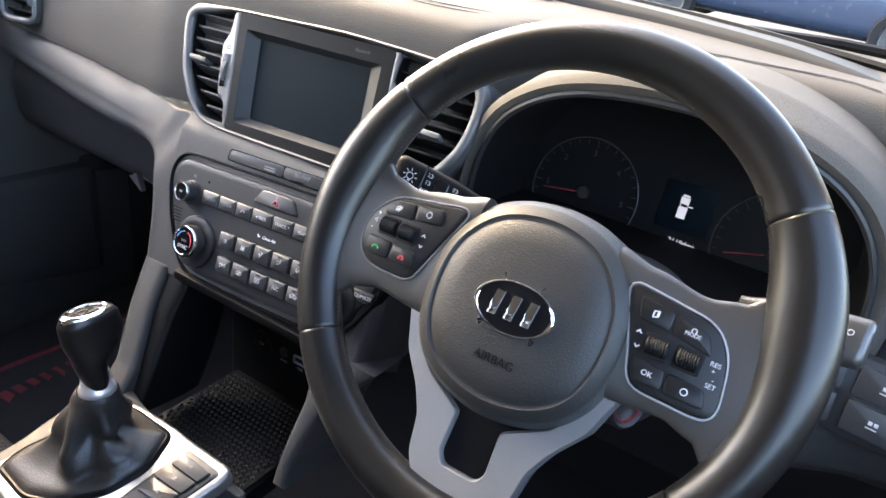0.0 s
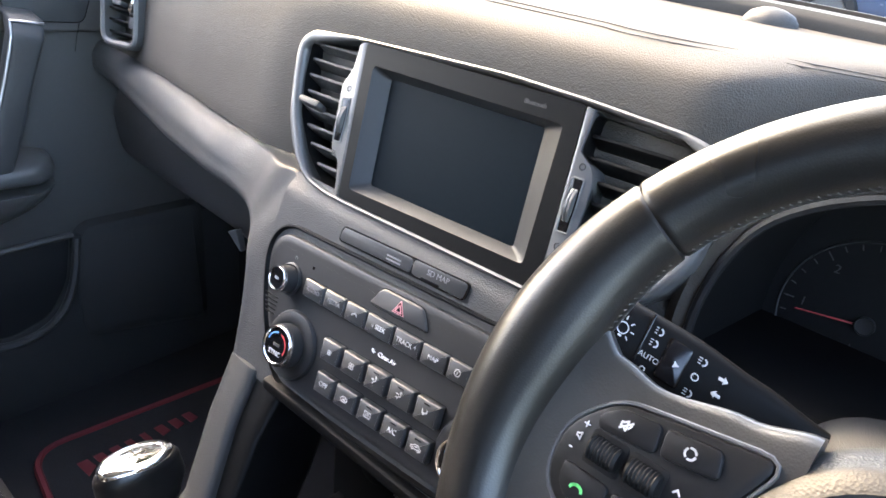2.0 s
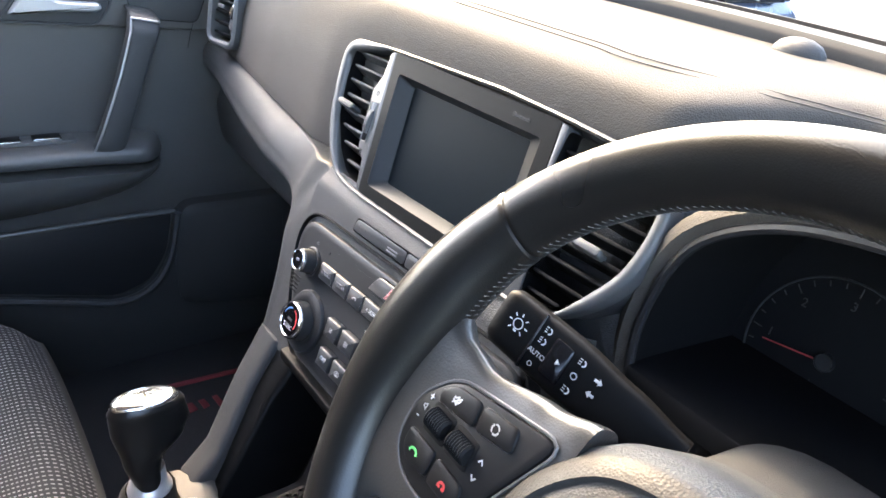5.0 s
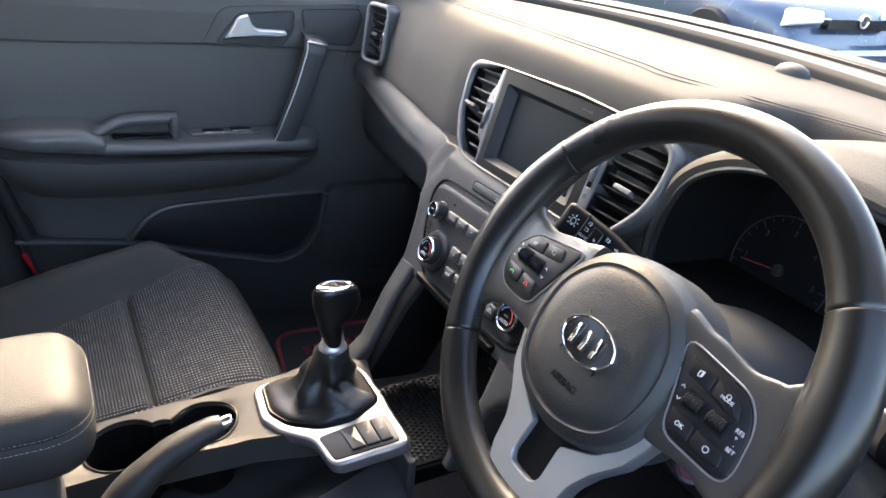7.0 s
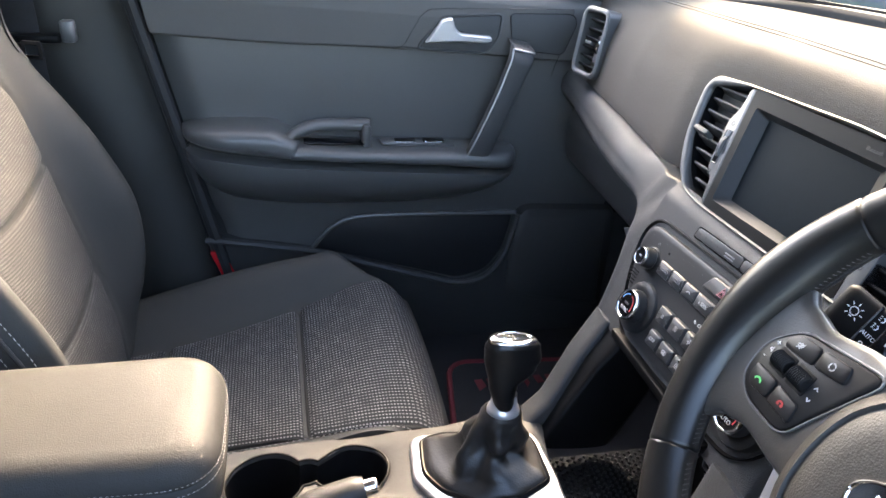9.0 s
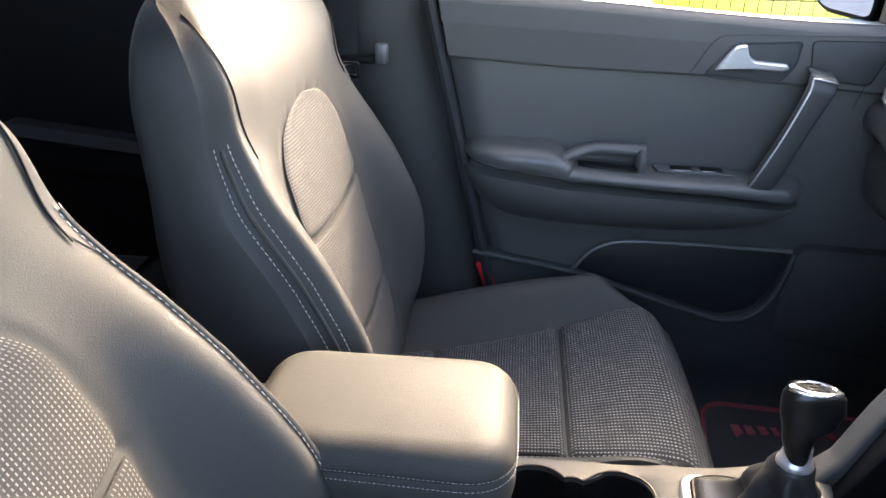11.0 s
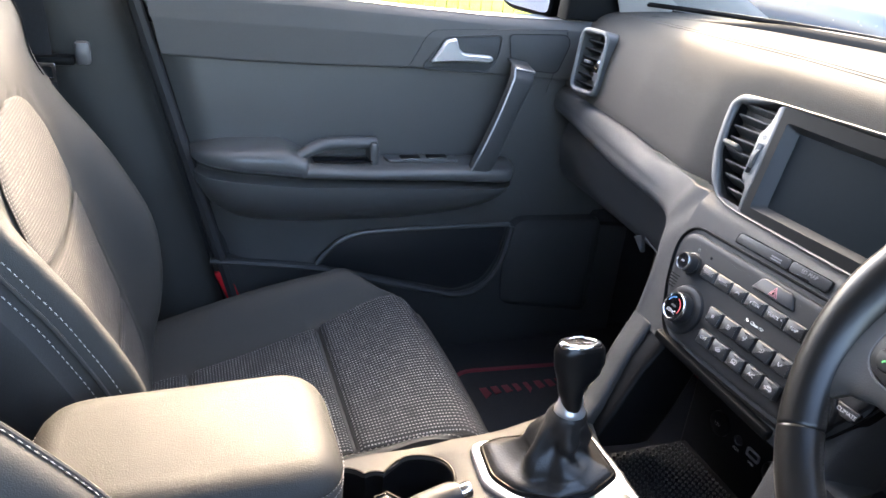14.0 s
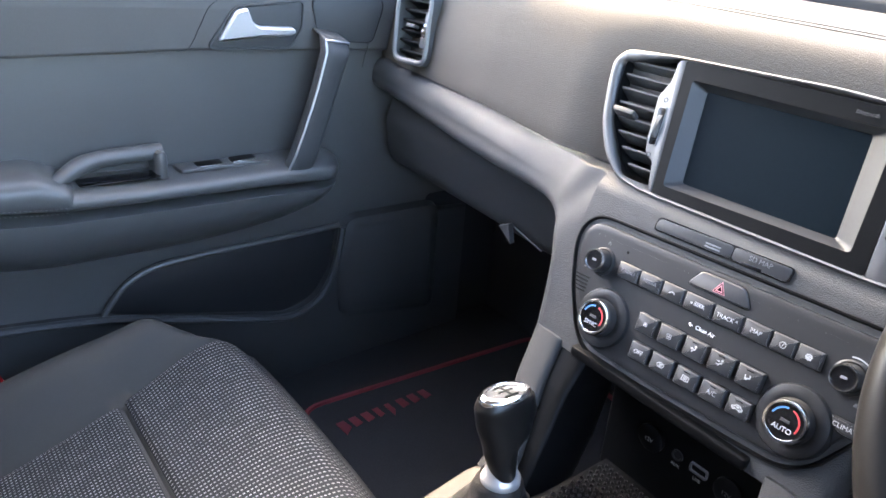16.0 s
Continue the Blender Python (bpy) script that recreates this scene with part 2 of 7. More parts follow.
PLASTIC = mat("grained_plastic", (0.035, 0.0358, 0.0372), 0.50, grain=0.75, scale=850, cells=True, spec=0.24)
CONSOLETOP = mat("console_plastic", (0.040, 0.039, 0.037), 0.55, grain=0.25, scale=900, cells=True, spec=0.16)
SOFT = mat("soft_dash_skin", (0.054, 0.0490, 0.0440), 0.72, grain=0.65, scale=780, cells=True, spec=0.12)
DOORSKIN = mat("door_skin", (0.054, 0.054, 0.0535), 0.40, grain=0.22, scale=900, cells=True, spec=0.45)
DOORTOP = mat("door_top_skin", (0.058, 0.056, 0.055), 0.55, grain=0.30, scale=900, cells=True, spec=0.25)
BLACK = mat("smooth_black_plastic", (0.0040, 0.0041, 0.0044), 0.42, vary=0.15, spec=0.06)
GLOSS = mat("gloss_black", (0.004, 0.004, 0.005), 0.18, vary=0.1, spec=0.35)
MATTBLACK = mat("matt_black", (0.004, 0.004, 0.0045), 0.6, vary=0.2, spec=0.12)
BUTTON = mat("button_plastic", (0.026, 0.027, 0.029), 0.38, grain=0.06, scale=1500, spec=0.35)
PADKEY = mat("switch_pad_plastic", (0.006, 0.006, 0.0068), 0.36, vary=0.12, spec=0.2)
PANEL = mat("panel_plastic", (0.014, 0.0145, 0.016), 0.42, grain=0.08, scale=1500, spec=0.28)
SILVER = mat("satin_silver", (0.52, 0.52, 0.53), 0.32, metal=0.7, grain=0.05, scale=1500, vary=0.05)
DIMSILVER = mat("dark_satin_silver", (0.075, 0.076, 0.08), 0.42, metal=0.4, grain=0.05, scale=1500, vary=0.06)
RIMSILVER = mat("brushed_rim_silver", (0.08, 0.081, 0.084), 0.46, metal=0.4, grain=0.05, scale=1500, vary=0.06)
BOOTSKIN = mat("boot_leather", (0.012, 0.0118, 0.012), 0.38, grain=0.2, scale=500, cells=True, spec=0.45)
CHROME = mat("chrome", (0.80, 0.80, 0.81), 0.10, metal=1.0, vary=0.03)
LEATHER = mat("black_leather", (0.027, 0.0262, 0.0245), 0.56, grain=0.45, scale=850, cells=True, spec=0.12)
HUBSKIN = mat("airbag_cover_skin", (0.0185, 0.018, 0.0177), 0.46, grain=0.34, scale=800, cells=True, spec=0.24)
RIMSKIN = mat("worn_rim_leather", (0.0052, 0.0050, 0.0050), 0.30, spec=0.30, grain=0.14, scale=1100, cells=True, rvary=0.06)
SPOKESKIN = mat("smooth_spoke_skin", (0.024, 0.0228, 0.0220), 0.30, spec=0.60, grain=0.16, scale=900, cells=True, rvary=0.03)
TRIMCLOTH = mat("seat_bolster_skin", (0.029, 0.0288, 0.0278), 0.60, grain=0.35, scale=900, cells=True, spec=0.15)
# darker copy of the bolster skin, with the shade of the seat sides in it
SIDECLOTH = mat("shaded_seat_side_skin", (0.020, 0.020, 0.0205), 0.60, grain=0.24, scale=800, cells=True, spec=0.25)
CLOTH_SEAT = fabric("seat_cloth", (0.0115, 0.0115, 0.013), (0.18, 0.18, 0.18), 165, 215)
CLOTH_BACK = fabric("back_cloth", (0.019, 0.0185, 0.0185), (0.12, 0.116, 0.11), 250, 230)
RUBBER = mat("black_rubber", (0.020, 0.020, 0.021), 0.65, grain=0.2, scale=500, spec=0.14)
CARPET = mat("carpet", (0.022, 0.022, 0.024), 0.95, grain=0.8, scale=900, vary=0.4, spec=0.1)
RED = mat("red_edging", (0.11, 0.008, 0.014), 0.8, grain=0.4, scale=900)
REDLENS = mat("red_reflector", (0.40, 0.015, 0.02), 0.25)
THREAD = mat("pale_thread", (0.30, 0.285, 0.27), 0.8)
DTHREAD = mat("dark_thread", (0.05, 0.048, 0.046), 0.8)
WHITE = mat("white_print", (0.75, 0.75, 0.75), 0.6, vary=0.02)
GREY = mat("grey_print", (0.14, 0.14, 0.15), 0.6)
GREENP = mat("green_print", (0.10, 0.55, 0.16), 0.5)
REDP = mat("red_print", (0.40, 0.03, 0.035), 0.5)
PINKP = mat("pink_print", (0.55, 0.22, 0.24), 0.5)
BLUEP = mat("blue_print", (0.05, 0.16, 0.36), 0.5)
HEAD = mat("headliner", (0.42, 0.40, 0.37), 0.95, grain=0.4, scale=800)
PILLAR = mat("pillar_trim", (0.20, 0.185, 0.175), 0.8, grain=0.2, scale=900)
SCREEN = mat("screen_glass", (0.0035, 0.0062, 0.0085), 0.36, vary=0.10, spec=0.035)
PRINT = mat("dim_white_print", (0.40, 0.40, 0.41), 0.6, vary=0.03)
FAINT = mat("faint_print", (0.022, 0.022, 0.024), 0.6)
DARKTRIM = mat("dark_lower_trim", (0.027, 0.0275, 0.0285), 0.55, grain=0.4, scale=850, cells=True, spec=0.2)
PLATESILVER = mat("satin_plate_silver", (0.30, 0.30, 0.305), 0.32, metal=0.75, grain=0.05, scale=1500, vary=0.05)

# ---- measures of the cabin ----
# x to the driver's side, y ahead, z up from the cabin floor.
P0 = Vector((0, 0.143, 0.5345))          # a point of the centre stack's face
STACK = frame_of(P0, (1, 0, 0), (0, 0.37, 0.93))   # face of the stack, its z towards the seats
WHEEL_C = Vector((0.372, 0.018, 0.667))
WHEEL = frame_of(WHEEL_C, (1, 0, 0), (0, 0.505, 0.863))


# ---- setting: floor, firewall, roof, pillars, glass, ground ----
def plain(name, bm, material, label, category="structure", angle=38):
    ob = part(name, bm, material, None, "", angle)
    return tagged(ob, label, category, kind="structure")


plain("floor", block((-0.80, -1.75, -0.05), (0.80, 0.75, 0.0), 0.01), CARPET, "black carpeted car floor", "floor")
plain("wall_firewall", sheet(lambda u, v: Vector((-0.8 + 1.6 * u, 0.62 + 0.22 * smooth01(0.0, 0.5, v), 0.0 + 0.66 * v)), 4, 10, thick=0.03), CARPET, "dark carpeted firewall under the dashboard", "wall")


def roof_fn(u, v):
    x = -0.62 + 1.24 * u
    y = -1.75 + 1.76 * v
    return Vector((x, y, 1.325 - 0.05 * (2 * u - 1) ** 2 - 0.05 * (2 * v - 1.1) ** 2))


plain("ceiling", sheet(roof_fn, 10, 12, thick=0.03), HEAD, "pale grey cloth headliner", "ceiling")
for s, nm in ((-1, "pillar_1"), (1, "pillar_2")):
    rear = [(0.0, (0.762, 0.395, 0.690)), (0.15, (0.757, 0.335, 0.83)), (0.5, (0.702, 0.12, 1.02)), (1.0, (0.635, -0.15, 1.29))]
    fore = [(0.0, (0.742, 0.76, 0.735)), (0.15, (0.740, 0.575, 0.83)), (0.5, (0.695, 0.32, 1.00)), (1.0, (0.625, -0.02, 1.292))]

    def post_fn(u, v, s=s, rear=rear, fore=fore):
        a, b = Vector(lerp_at(rear, v)), Vector(lerp_at(fore, v))
        p = a.lerp(b, u)
        p.x -= 0.022 * math.sin(math.pi * u) ** 0.7
        return Vector((s * p.x, p.y, p.z))
    plain(nm, sheet(post_fn, 16, 24, thick=0.02), PILLAR, "pale grey windscreen pillar trim", "pillar")
    rail = [(s * 0.62, -0.06, 1.295), (s * 0.635, -0.4, 1.315), (s * 0.63, -1.0, 1.295), (s * 0.61, -1.75, 1.18)]
    plain("rail_1" if s < 0 else "rail_2", tube(spline(rail, 6), 0.04, 10), HEAD, "pale grey roof rail trim", "trim")
plain("header", tube([(-0.62, -0.02, 1.285), (0, 0.02, 1.31), (0.62, -0.02, 1.285)], 0.035, 10), HEAD, "pale grey windscreen header trim", "trim")
plain("wall_tail", block((-0.75, -1.80, 0.0), (0.75, -1.74, 1.22), 0.01), CARPET, "dark rear wall of the cabin", "wall")

plain("wall_side_left", block((-0.90, -1.80, -0.05), (-0.815, 0.75, 0.70), 0.01), RUBBER, "dark body side behind the door trim", "wall")

plain("wall_rear_left", block((-0.84, -1.75, 0.76), (-0.80, -0.74, 1.24), 0.01), RUBBER, "dark rear side of the cabin above the door", "wall")
plain("wall_driver_door", block((0.815, -0.85, -0.05), (0.87, 0.70, 0.70), 0.01), PLASTIC, "dark inner side of the driver's door", "wall")


# ---- dashboard ----
dash = thing("dashboard", "dark grey soft-skinned dashboard with a stitched upper pad", "dashboard")
# Cross-sections (y, z) from the windscreen back, over the edge, down the pad, the ledge below it and under it.
SECT = [
    (-0.79, [(0.90, 0.735), (0.70, 0.750), (0.52, 0.758), (0.40, 0.755), (0.345, 0.745), (0.318, 0.722), (0.300, 0.690), (0.289, 0.645), (0.283, 0.604), (0.300, 0.600), (0.288, 0.603), (0.273, 0.596), (0.264, 0.577), (0.272, 0.552), (0.33, 0.53), (0.42, 0.46), (0.52, 0.40), (0.60, 0.10)]),
    (-0.68, [(0.90, 0.742), (0.70, 0.757), (0.52, 0.765), (0.40, 0.762), (0.335, 0.752), (0.306, 0.728), (0.288, 0.690), (0.276, 0.645), (0.270, 0.602), (0.287, 0.598), (0.275, 0.601), (0.259, 0.594), (0.250, 0.575), (0.257, 0.550), (0.32, 0.525), (0.42, 0.45), (0.52, 0.40), (0.60, 0.10)]),
    (-0.45, [(0.92, 0.748), (0.72, 0.764), (0.52, 0.774), (0.38, 0.774), (0.300, 0.764), (0.268, 0.742), (0.247, 0.700), (0.237, 0.652), (0.230, 0.611), (0.247, 0.606), (0.232, 0.609), (0.216, 0.601), (0.204, 0.580), (0.209, 0.551), (0.29, 0.522), (0.42, 0.44), (0.52, 0.40), (0.60, 0.10)]),
    (-0.27, [(0.93, 0.750), (0.73, 0.767), (0.52, 0.778), (0.37, 0.780), (0.285, 0.772), (0.252, 0.752), (0.232, 0.710), (0.2195, 0.655), (0.211, 0.606), (0.226, 0.602), (0.208, 0.605), (0.190, 0.598), (0.176, 0.579), (0.181, 0.552), (0.27, 0.52), (0.42, 0.44), (0.52, 0.40), (0.60, 0.10)]),
    (-0.20, [(0.93, 0.750), (0.73, 0.767), (0.52, 0.778), (0.37, 0.782), (0.280, 0.775), (0.250, 0.758), (0.240, 0.720), (0.228, 0.662), (0.222, 0.606), (0.228, 0.602), (0.226, 0.602), (0.224, 0.594), (0.230, 0.560), (0.25, 0.51), (0.30, 0.45), (0.42, 0.43), (0.52, 0.40), (0.60, 0.10)]),
    (0.16, [(0.93, 0.750), (0.73, 0.767), (0.52, 0.778), (0.37, 0.784), (0.280, 0.777), (0.254, 0.760), (0.244, 0.720), (0.228, 0.674), (0.225, 0.650), (0.226, 0.642), (0.224, 0.630), (0.222, 0.600), (0.230, 0.550), (0.24, 0.50), (0.30, 0.45), (0.42, 0.43), (0.52, 0.40), (0.60, 0.10)]),
    (0.25, [(0.93, 0.750), (0.73, 0.767), (0.54, 0.778), (0.42, 0.782), (0.372, 0.780), (0.356, 0.76), (0.352, 0.71), (0.36, 0.66), (0.375, 0.60), (0.33, 0.575), (0.25, 0.565), (0.200, 0.560), (0.180, 0.530), (0.20, 0.49), (0.30, 0.45), (0.42, 0.43), (0.52, 0.40), (0.60, 0.10)]),
    (0.54, [(0.92, 0.748), (0.72, 0.764), (0.54, 0.775), (0.42, 0.778), (0.372, 0.776), (0.356, 0.757), (0.352, 0.71), (0.36, 0.66), (0.375, 0.60), (0.33, 0.575), (0.25, 0.565), (0.195, 0.560), (0.172, 0.530), (0.19, 0.49), (0.30, 0.45), (0.42, 0.43), (0.52, 0.40), (0.60, 0.10)]),
    (0.62, [(0.90, 0.742), (0.70, 0.757), (0.52, 0.767), (0.40, 0.765), (0.31, 0.752), (0.275, 0.728), (0.255, 0.690), (0.240, 0.640), (0.238, 0.616), (0.230, 0.610), (0.205, 0.606), (0.185, 0.580), (0.186, 0.545), (0.21, 0.50), (0.30, 0.46), (0.42, 0.44), (0.52, 0.40), (0.60, 0.10)]),
    (0.79, [(0.90, 0.735), (0.70, 0.750), (0.52, 0.758), (0.40, 0.755), (0.345, 0.745), (0.318, 0.722), (0.300, 0.690), (0.285, 0.640), (0.283, 0.618), (0.275, 0.612), (0.250, 0.610), (0.228, 0.590), (0.228, 0.555), (0.250, 0.520), (0.32, 0.49), (0.42, 0.46), (0.52, 0.40), (0.60, 0.10)]),
]


def dash_point(x, v):
    """The dashboard's skin at x, with v from 0 (windscreen) to 17 (under the knee)."""
    for (xa, a), (xb, b) in zip(SECT, SECT[1:]):
        if x <= xb or xb == SECT[-1][0]:
            t = smooth01(xa, xb, x) if xa > 0.1 or xb < -0.6 else max(0, min(1, (x - xa) / (xb - xa)))
            i = min(int(v), len(a) - 2)
            f = v - i

            def cr(s):
                p = [Vector(s[max(0, min(len(s) - 1, j))]) for j in (i - 1, i, i + 1, i + 2)]
                return 0.5 * ((2 * p[1]) + (p[2] - p[0]) * f + (2 * p[0] - 5 * p[1] + 4 * p[2] - p[3]) * f * f + (3 * p[1] - p[0] - 3 * p[2] + p[3]) * f ** 3)

            q = cr(a) * (1 - t) + cr(b) * t
            return Vector((x, q.x, q.y))


def band(v0, v1, nu, nv, x0=-0.79, x1=0.79, lift=0.0):
    return sheet(lambda u, v: dash_point(x0 + (x1 - x0) * u, v0 + (v1 - v0) * v) + Vector((0, 0, lift)), nu, nv)


part("upper_pad", band(0, 8, 120, 40), SOFT, dash, "soft grained upper pad")
part("knee_panel", band(8, 17, 90, 45, -0.222, 0.79, -0.001), PLASTIC, dash, "hard grey lower dashboard")


def dash_line(x0, x1, v0, v1, n=60, lift=0.0015):
    return [dash_point(x0 + (x1 - x0) * i / n, v0 + (v1 - v0) * i / n) + Vector((0, -0.0006, lift)) for i in range(n + 1)]


def stitches(path, material, length=0.004, gap=0.003, r=0.0005, bm=None):
    """Short thread stitches lying along a path."""
    bm = bm or bmesh.new()
    acc, on = 0.0, True
    for a, b in zip(path, path[1:]):
        d = (b - a).length
        t = 0.0
        while t < d:
            step = min(length, d - t)
            if step > length * 0.4:
                p, q = a.lerp(b, t / d), a.lerp(b, (t + step) / d)
                tube([p, (p + q) / 2 + Vector((0, 0, r * 0.6)), q], [r * 0.5, r, r * 0.5], 5, bm=bm)
            t += length + gap
    return bm


# the two sewn seams that run across the pad
for dv in (3.55, 3.70):
    way_ = [dash_point(x, dv) + Vector((0, 0, 0.0003)) for x in (-0.72, -0.62, -0.5, -0.36, -0.22, -0.08, 0.04, 0.12, 0.42, 0.52, 0.60, 0.74)]
    part("seam", tube(spline(way_, 8), 0.0006, 6), DTHREAD, dash)
# windscreen ledge, vent slots and the light sensor
def ledge_fn(u, v):
    """Raised ledge along the foot of the windscreen: a steep rear face, then a flat top."""
    x = -0.66 + 1.40 * u
    y0 = 0.530 - 0.37 * x * x
    off, h = lerp_at([(0.0, (-0.004, -0.014)), (0.25, (0.003, 0.016)), (0.35, (0.010, 0.0215)), (0.8, (0.085, 0.016)), (1.0, (0.30, -0.02))], v)
    low = smooth01(0.40, 0.66, abs(x))
    return Vector((x, y0 + off, 0.772 + h * (1 - 0.7 * low) - 0.016 * (x / 0.79) ** 2 - 0.004 * low))


part("windscreen_ledge", sheet(ledge_fn, 60, 14), RUBBER, dash, "dark ledge along the foot of the windscreen")
part("windscreen_seal", tube([Vector((x, 0.623 - 0.37 * x * x, 0.787 - 0.016 * (x / 0.79) ** 2)) for x in [-0.76 + 1.52 * i / 60 for i in range(61)]], 0.005, 6), MATTBLACK, dash, "black windscreen seal")
bm = bmesh.new()
for i in range(58):
    x = -0.10 + i * 0.0080
    block((-0.0018, -0.019, 0.0), (0.0018, 0.019, 0.0045), 0.001, pose(x, 0.455 - 0.20 * x * x, 0.7745, 0, 0, 12), bm=bm)
part("defroster_slat", bm, SOFT, dash, "row of fine defroster slats")
sensor = part("light_sensor", lathe([(0.026, 0), (0.025, 0.006), (0.020, 0.012), (0.011, 0.016), (0, 0.0175)], frame_of((0.103, 0.505, 0.776), (1, 0, 0), (0, 1, 0)), 24, squash=0.6), PLASTIC, dash, "small domed light sensor")


plain("wall_kick_left", block((-0.812, 0.40, 0.0), (-0.786, 0.86, 0.66), 0.006), CARPET, "dark kick panel beside the footwell", "wall")
plain("wall_bulkhead", block((-0.80, 0.60, 0.0), (0.80, 0.64, 0.60), 0.006), CARPET, "dark carpeted bulkhead at the end of the footwell", "wall")
glove = thing("glovebox", "dark closed glovebox under the dashboard ledge", "glovebox")
GLOVE = [(0.0, (0.262, 0.538)), (0.3, (0.250, 0.500)), (0.6, (0.256, 0.450)), (0.75, (0.266, 0.428)), (0.85, (0.290, 0.416)), (1.0, (0.50, 0.430))]
part("lid", sheet(lambda u, v: Vector((-0.74 + 0.485 * u, *[curve_at([(a, p[k]) for a, p in GLOVE], v) + (0.02 * (1 - u) if k == 0 else 0) for k in (0, 1)])), 16, 30), DARKTRIM, glove, "dark rounded glovebox lid", angle=60)
part("latch", pad([(-0.404, 0.438), (-0.376, 0.420), (-0.384, 0.448)], frame_of((0, 0.252, 0), (1, 0, 0), (0, 0, 1)), [(0, -0.006), (0, 0.002), (0.001, 0.003)]), DIMSILVER, glove, "grey latch tab")
part("lid_edge", tube([(-0.374, 0.252, 0.447), (-0.345, 0.252, 0.440), (-0.318, 0.254, 0.432)], 0.0012, 6), DIMSILVER, glove)


# ---- side vents ----
def side_vent(x, s):
    """The tall outer vent at one end of the dashboard, its frame flared towards the door."""
    m = frame_of((x, 0.262, 0.676), (0.98 , -s * 0.18, 0.0), (s * 0.02, 0.20, 0.98))
    v = thing("side_vent", "upright air vent with satin silver frame at the dashboard end", "air vent", group="dashboard side vents")
    o = rounded([(-0.046, -0.058), (0.030, -0.060), (0.046, 0.058), (-0.034, 0.060)] if s > 0 else [(-0.030, -0.060), (0.046, -0.058), (0.034, 0.060), (-0.046, 0.058)], 0.022, 5)
    inn = inset([Vector(p) for p in o], 0.009) if area2([Vector(p) for p in o]) > 0 else inset([Vector(p) for p in o], -0.009)
    part("frame", ringplate(o, inn, m, -0.045, 0.012, 0.003), RIMSILVER, v, "satin silver frame")
    part("shaft", pad(inn, m, [(0, -0.046), (0, -0.040)]), GLOSS, v)
    for k in range(6):
        y = -0.040 + k * 0.0155
        part("slat", block((-0.030, -0.0018, -0.03), (0.030, 0.0018, 0.002), 0.0012, m @ pose(0.002, y, 0, -18)), BLACK, v)
    part("tab", block((-0.010, -0.003, 0.0), (0.008, 0.003, 0.012), 0.001, m @ pose(0, -0.002, 0, -10)), PLASTIC, v)
    part("wheel_housing", slab(rounded([(0.020, -0.030), (0.032, -0.030), (0.036, 0.025), (0.024, 0.025)], 0.004), m, -0.01, 0.007, 0.001), RIMSILVER, v)
    part("thumb_wheel", lathe([(0.012, -0.003), (0.014, 0), (0.012, 0.003), (0, 0.003)], m @ pose(0.027, -0.004, 0.0, 0, 90), 20), CHROME, v)
    return v


side_vent(-0.655, -1)
side_vent(0.690, 1)

# ---- centre stack ----
stack = thing("centre_stack", "grey grained centre stack carrying screen and controls", "centre stack")
SX = 0.006  # its middle
CTRL = STACK @ pose(SX, 0.0055, 0, 0, 0, 2.7)  # the control panel's own frame


def mirrored(left, about=0.0):
    return left + [(2 * about - x, y) for x, y in left[::-1]]


TOP_Y = 0.088


def ramp(table, x):
    """Value at x of a table, joined by straight lines."""
    if x <= table[0][0]:
        return table[0][1]
    for (a, va), (b, vb) in zip(table, table[1:]):
        if x <= b:
            return va + (vb - va) * (x - a) / (b - a)
    return table[-1][1]


ROLL = [(0.0, (0.010, -0.075)), (0.3, (0.0030, -0.026)), (0.5, (0.0004, -0.015)), (0.65, (0.0008, -0.0085)), (0.8, (0.0030, -0.0038)), (0.92, (0.0068, -0.0010)), (1.0, (0.0110, 0.0))]


def on_stack(x, y, h=0.0):
    return STACK @ Vector((x, y, h))


# lower edge of the passenger's ledge, round the bend and down the stack's side; the line inside it; and the line under the pad
LEDGE_X = (-0.79, -0.74, -0.68, -0.60, -0.52, -0.45, -0.39, -0.345)
EDGE_S = spline([dash_point(x, 13.0) for x in LEDGE_X] + [(-0.300, 0.1865, 0.5520), (-0.272, 0.1795, 0.5535), (-0.248, 0.1710, 0.5535), (-0.229, 0.1620, 0.5500), (-0.2155, 0.1530, 0.5425), on_stack(-0.2060, -0.006, -0.002), on_stack(-0.1965, -0.026), on_stack(-0.1880, -0.055), on_stack(-0.1765, -0.108)], 8)
IN_S = spline([dash_point(x, 10.0) for x in LEDGE_X] + [dash_point(-0.300, 10.0), dash_point(-0.262, 10.0).lerp(on_stack(-0.262, TOP_Y - 0.002, -0.010), 0.25), dash_point(-0.228, 10.0).lerp(on_stack(-0.228, TOP_Y - 0.002, -0.009), 0.7), on_stack(-0.200, TOP_Y - 0.003, -0.009), on_stack(-0.172, 0.0855, -0.0082), on_stack(-0.156, 0.062, -0.0022), on_stack(-0.150, 0.015, -0.0022), on_stack(-0.146, -0.040, -0.0022), on_stack(-0.140, -0.100, -0.0022)], 8)


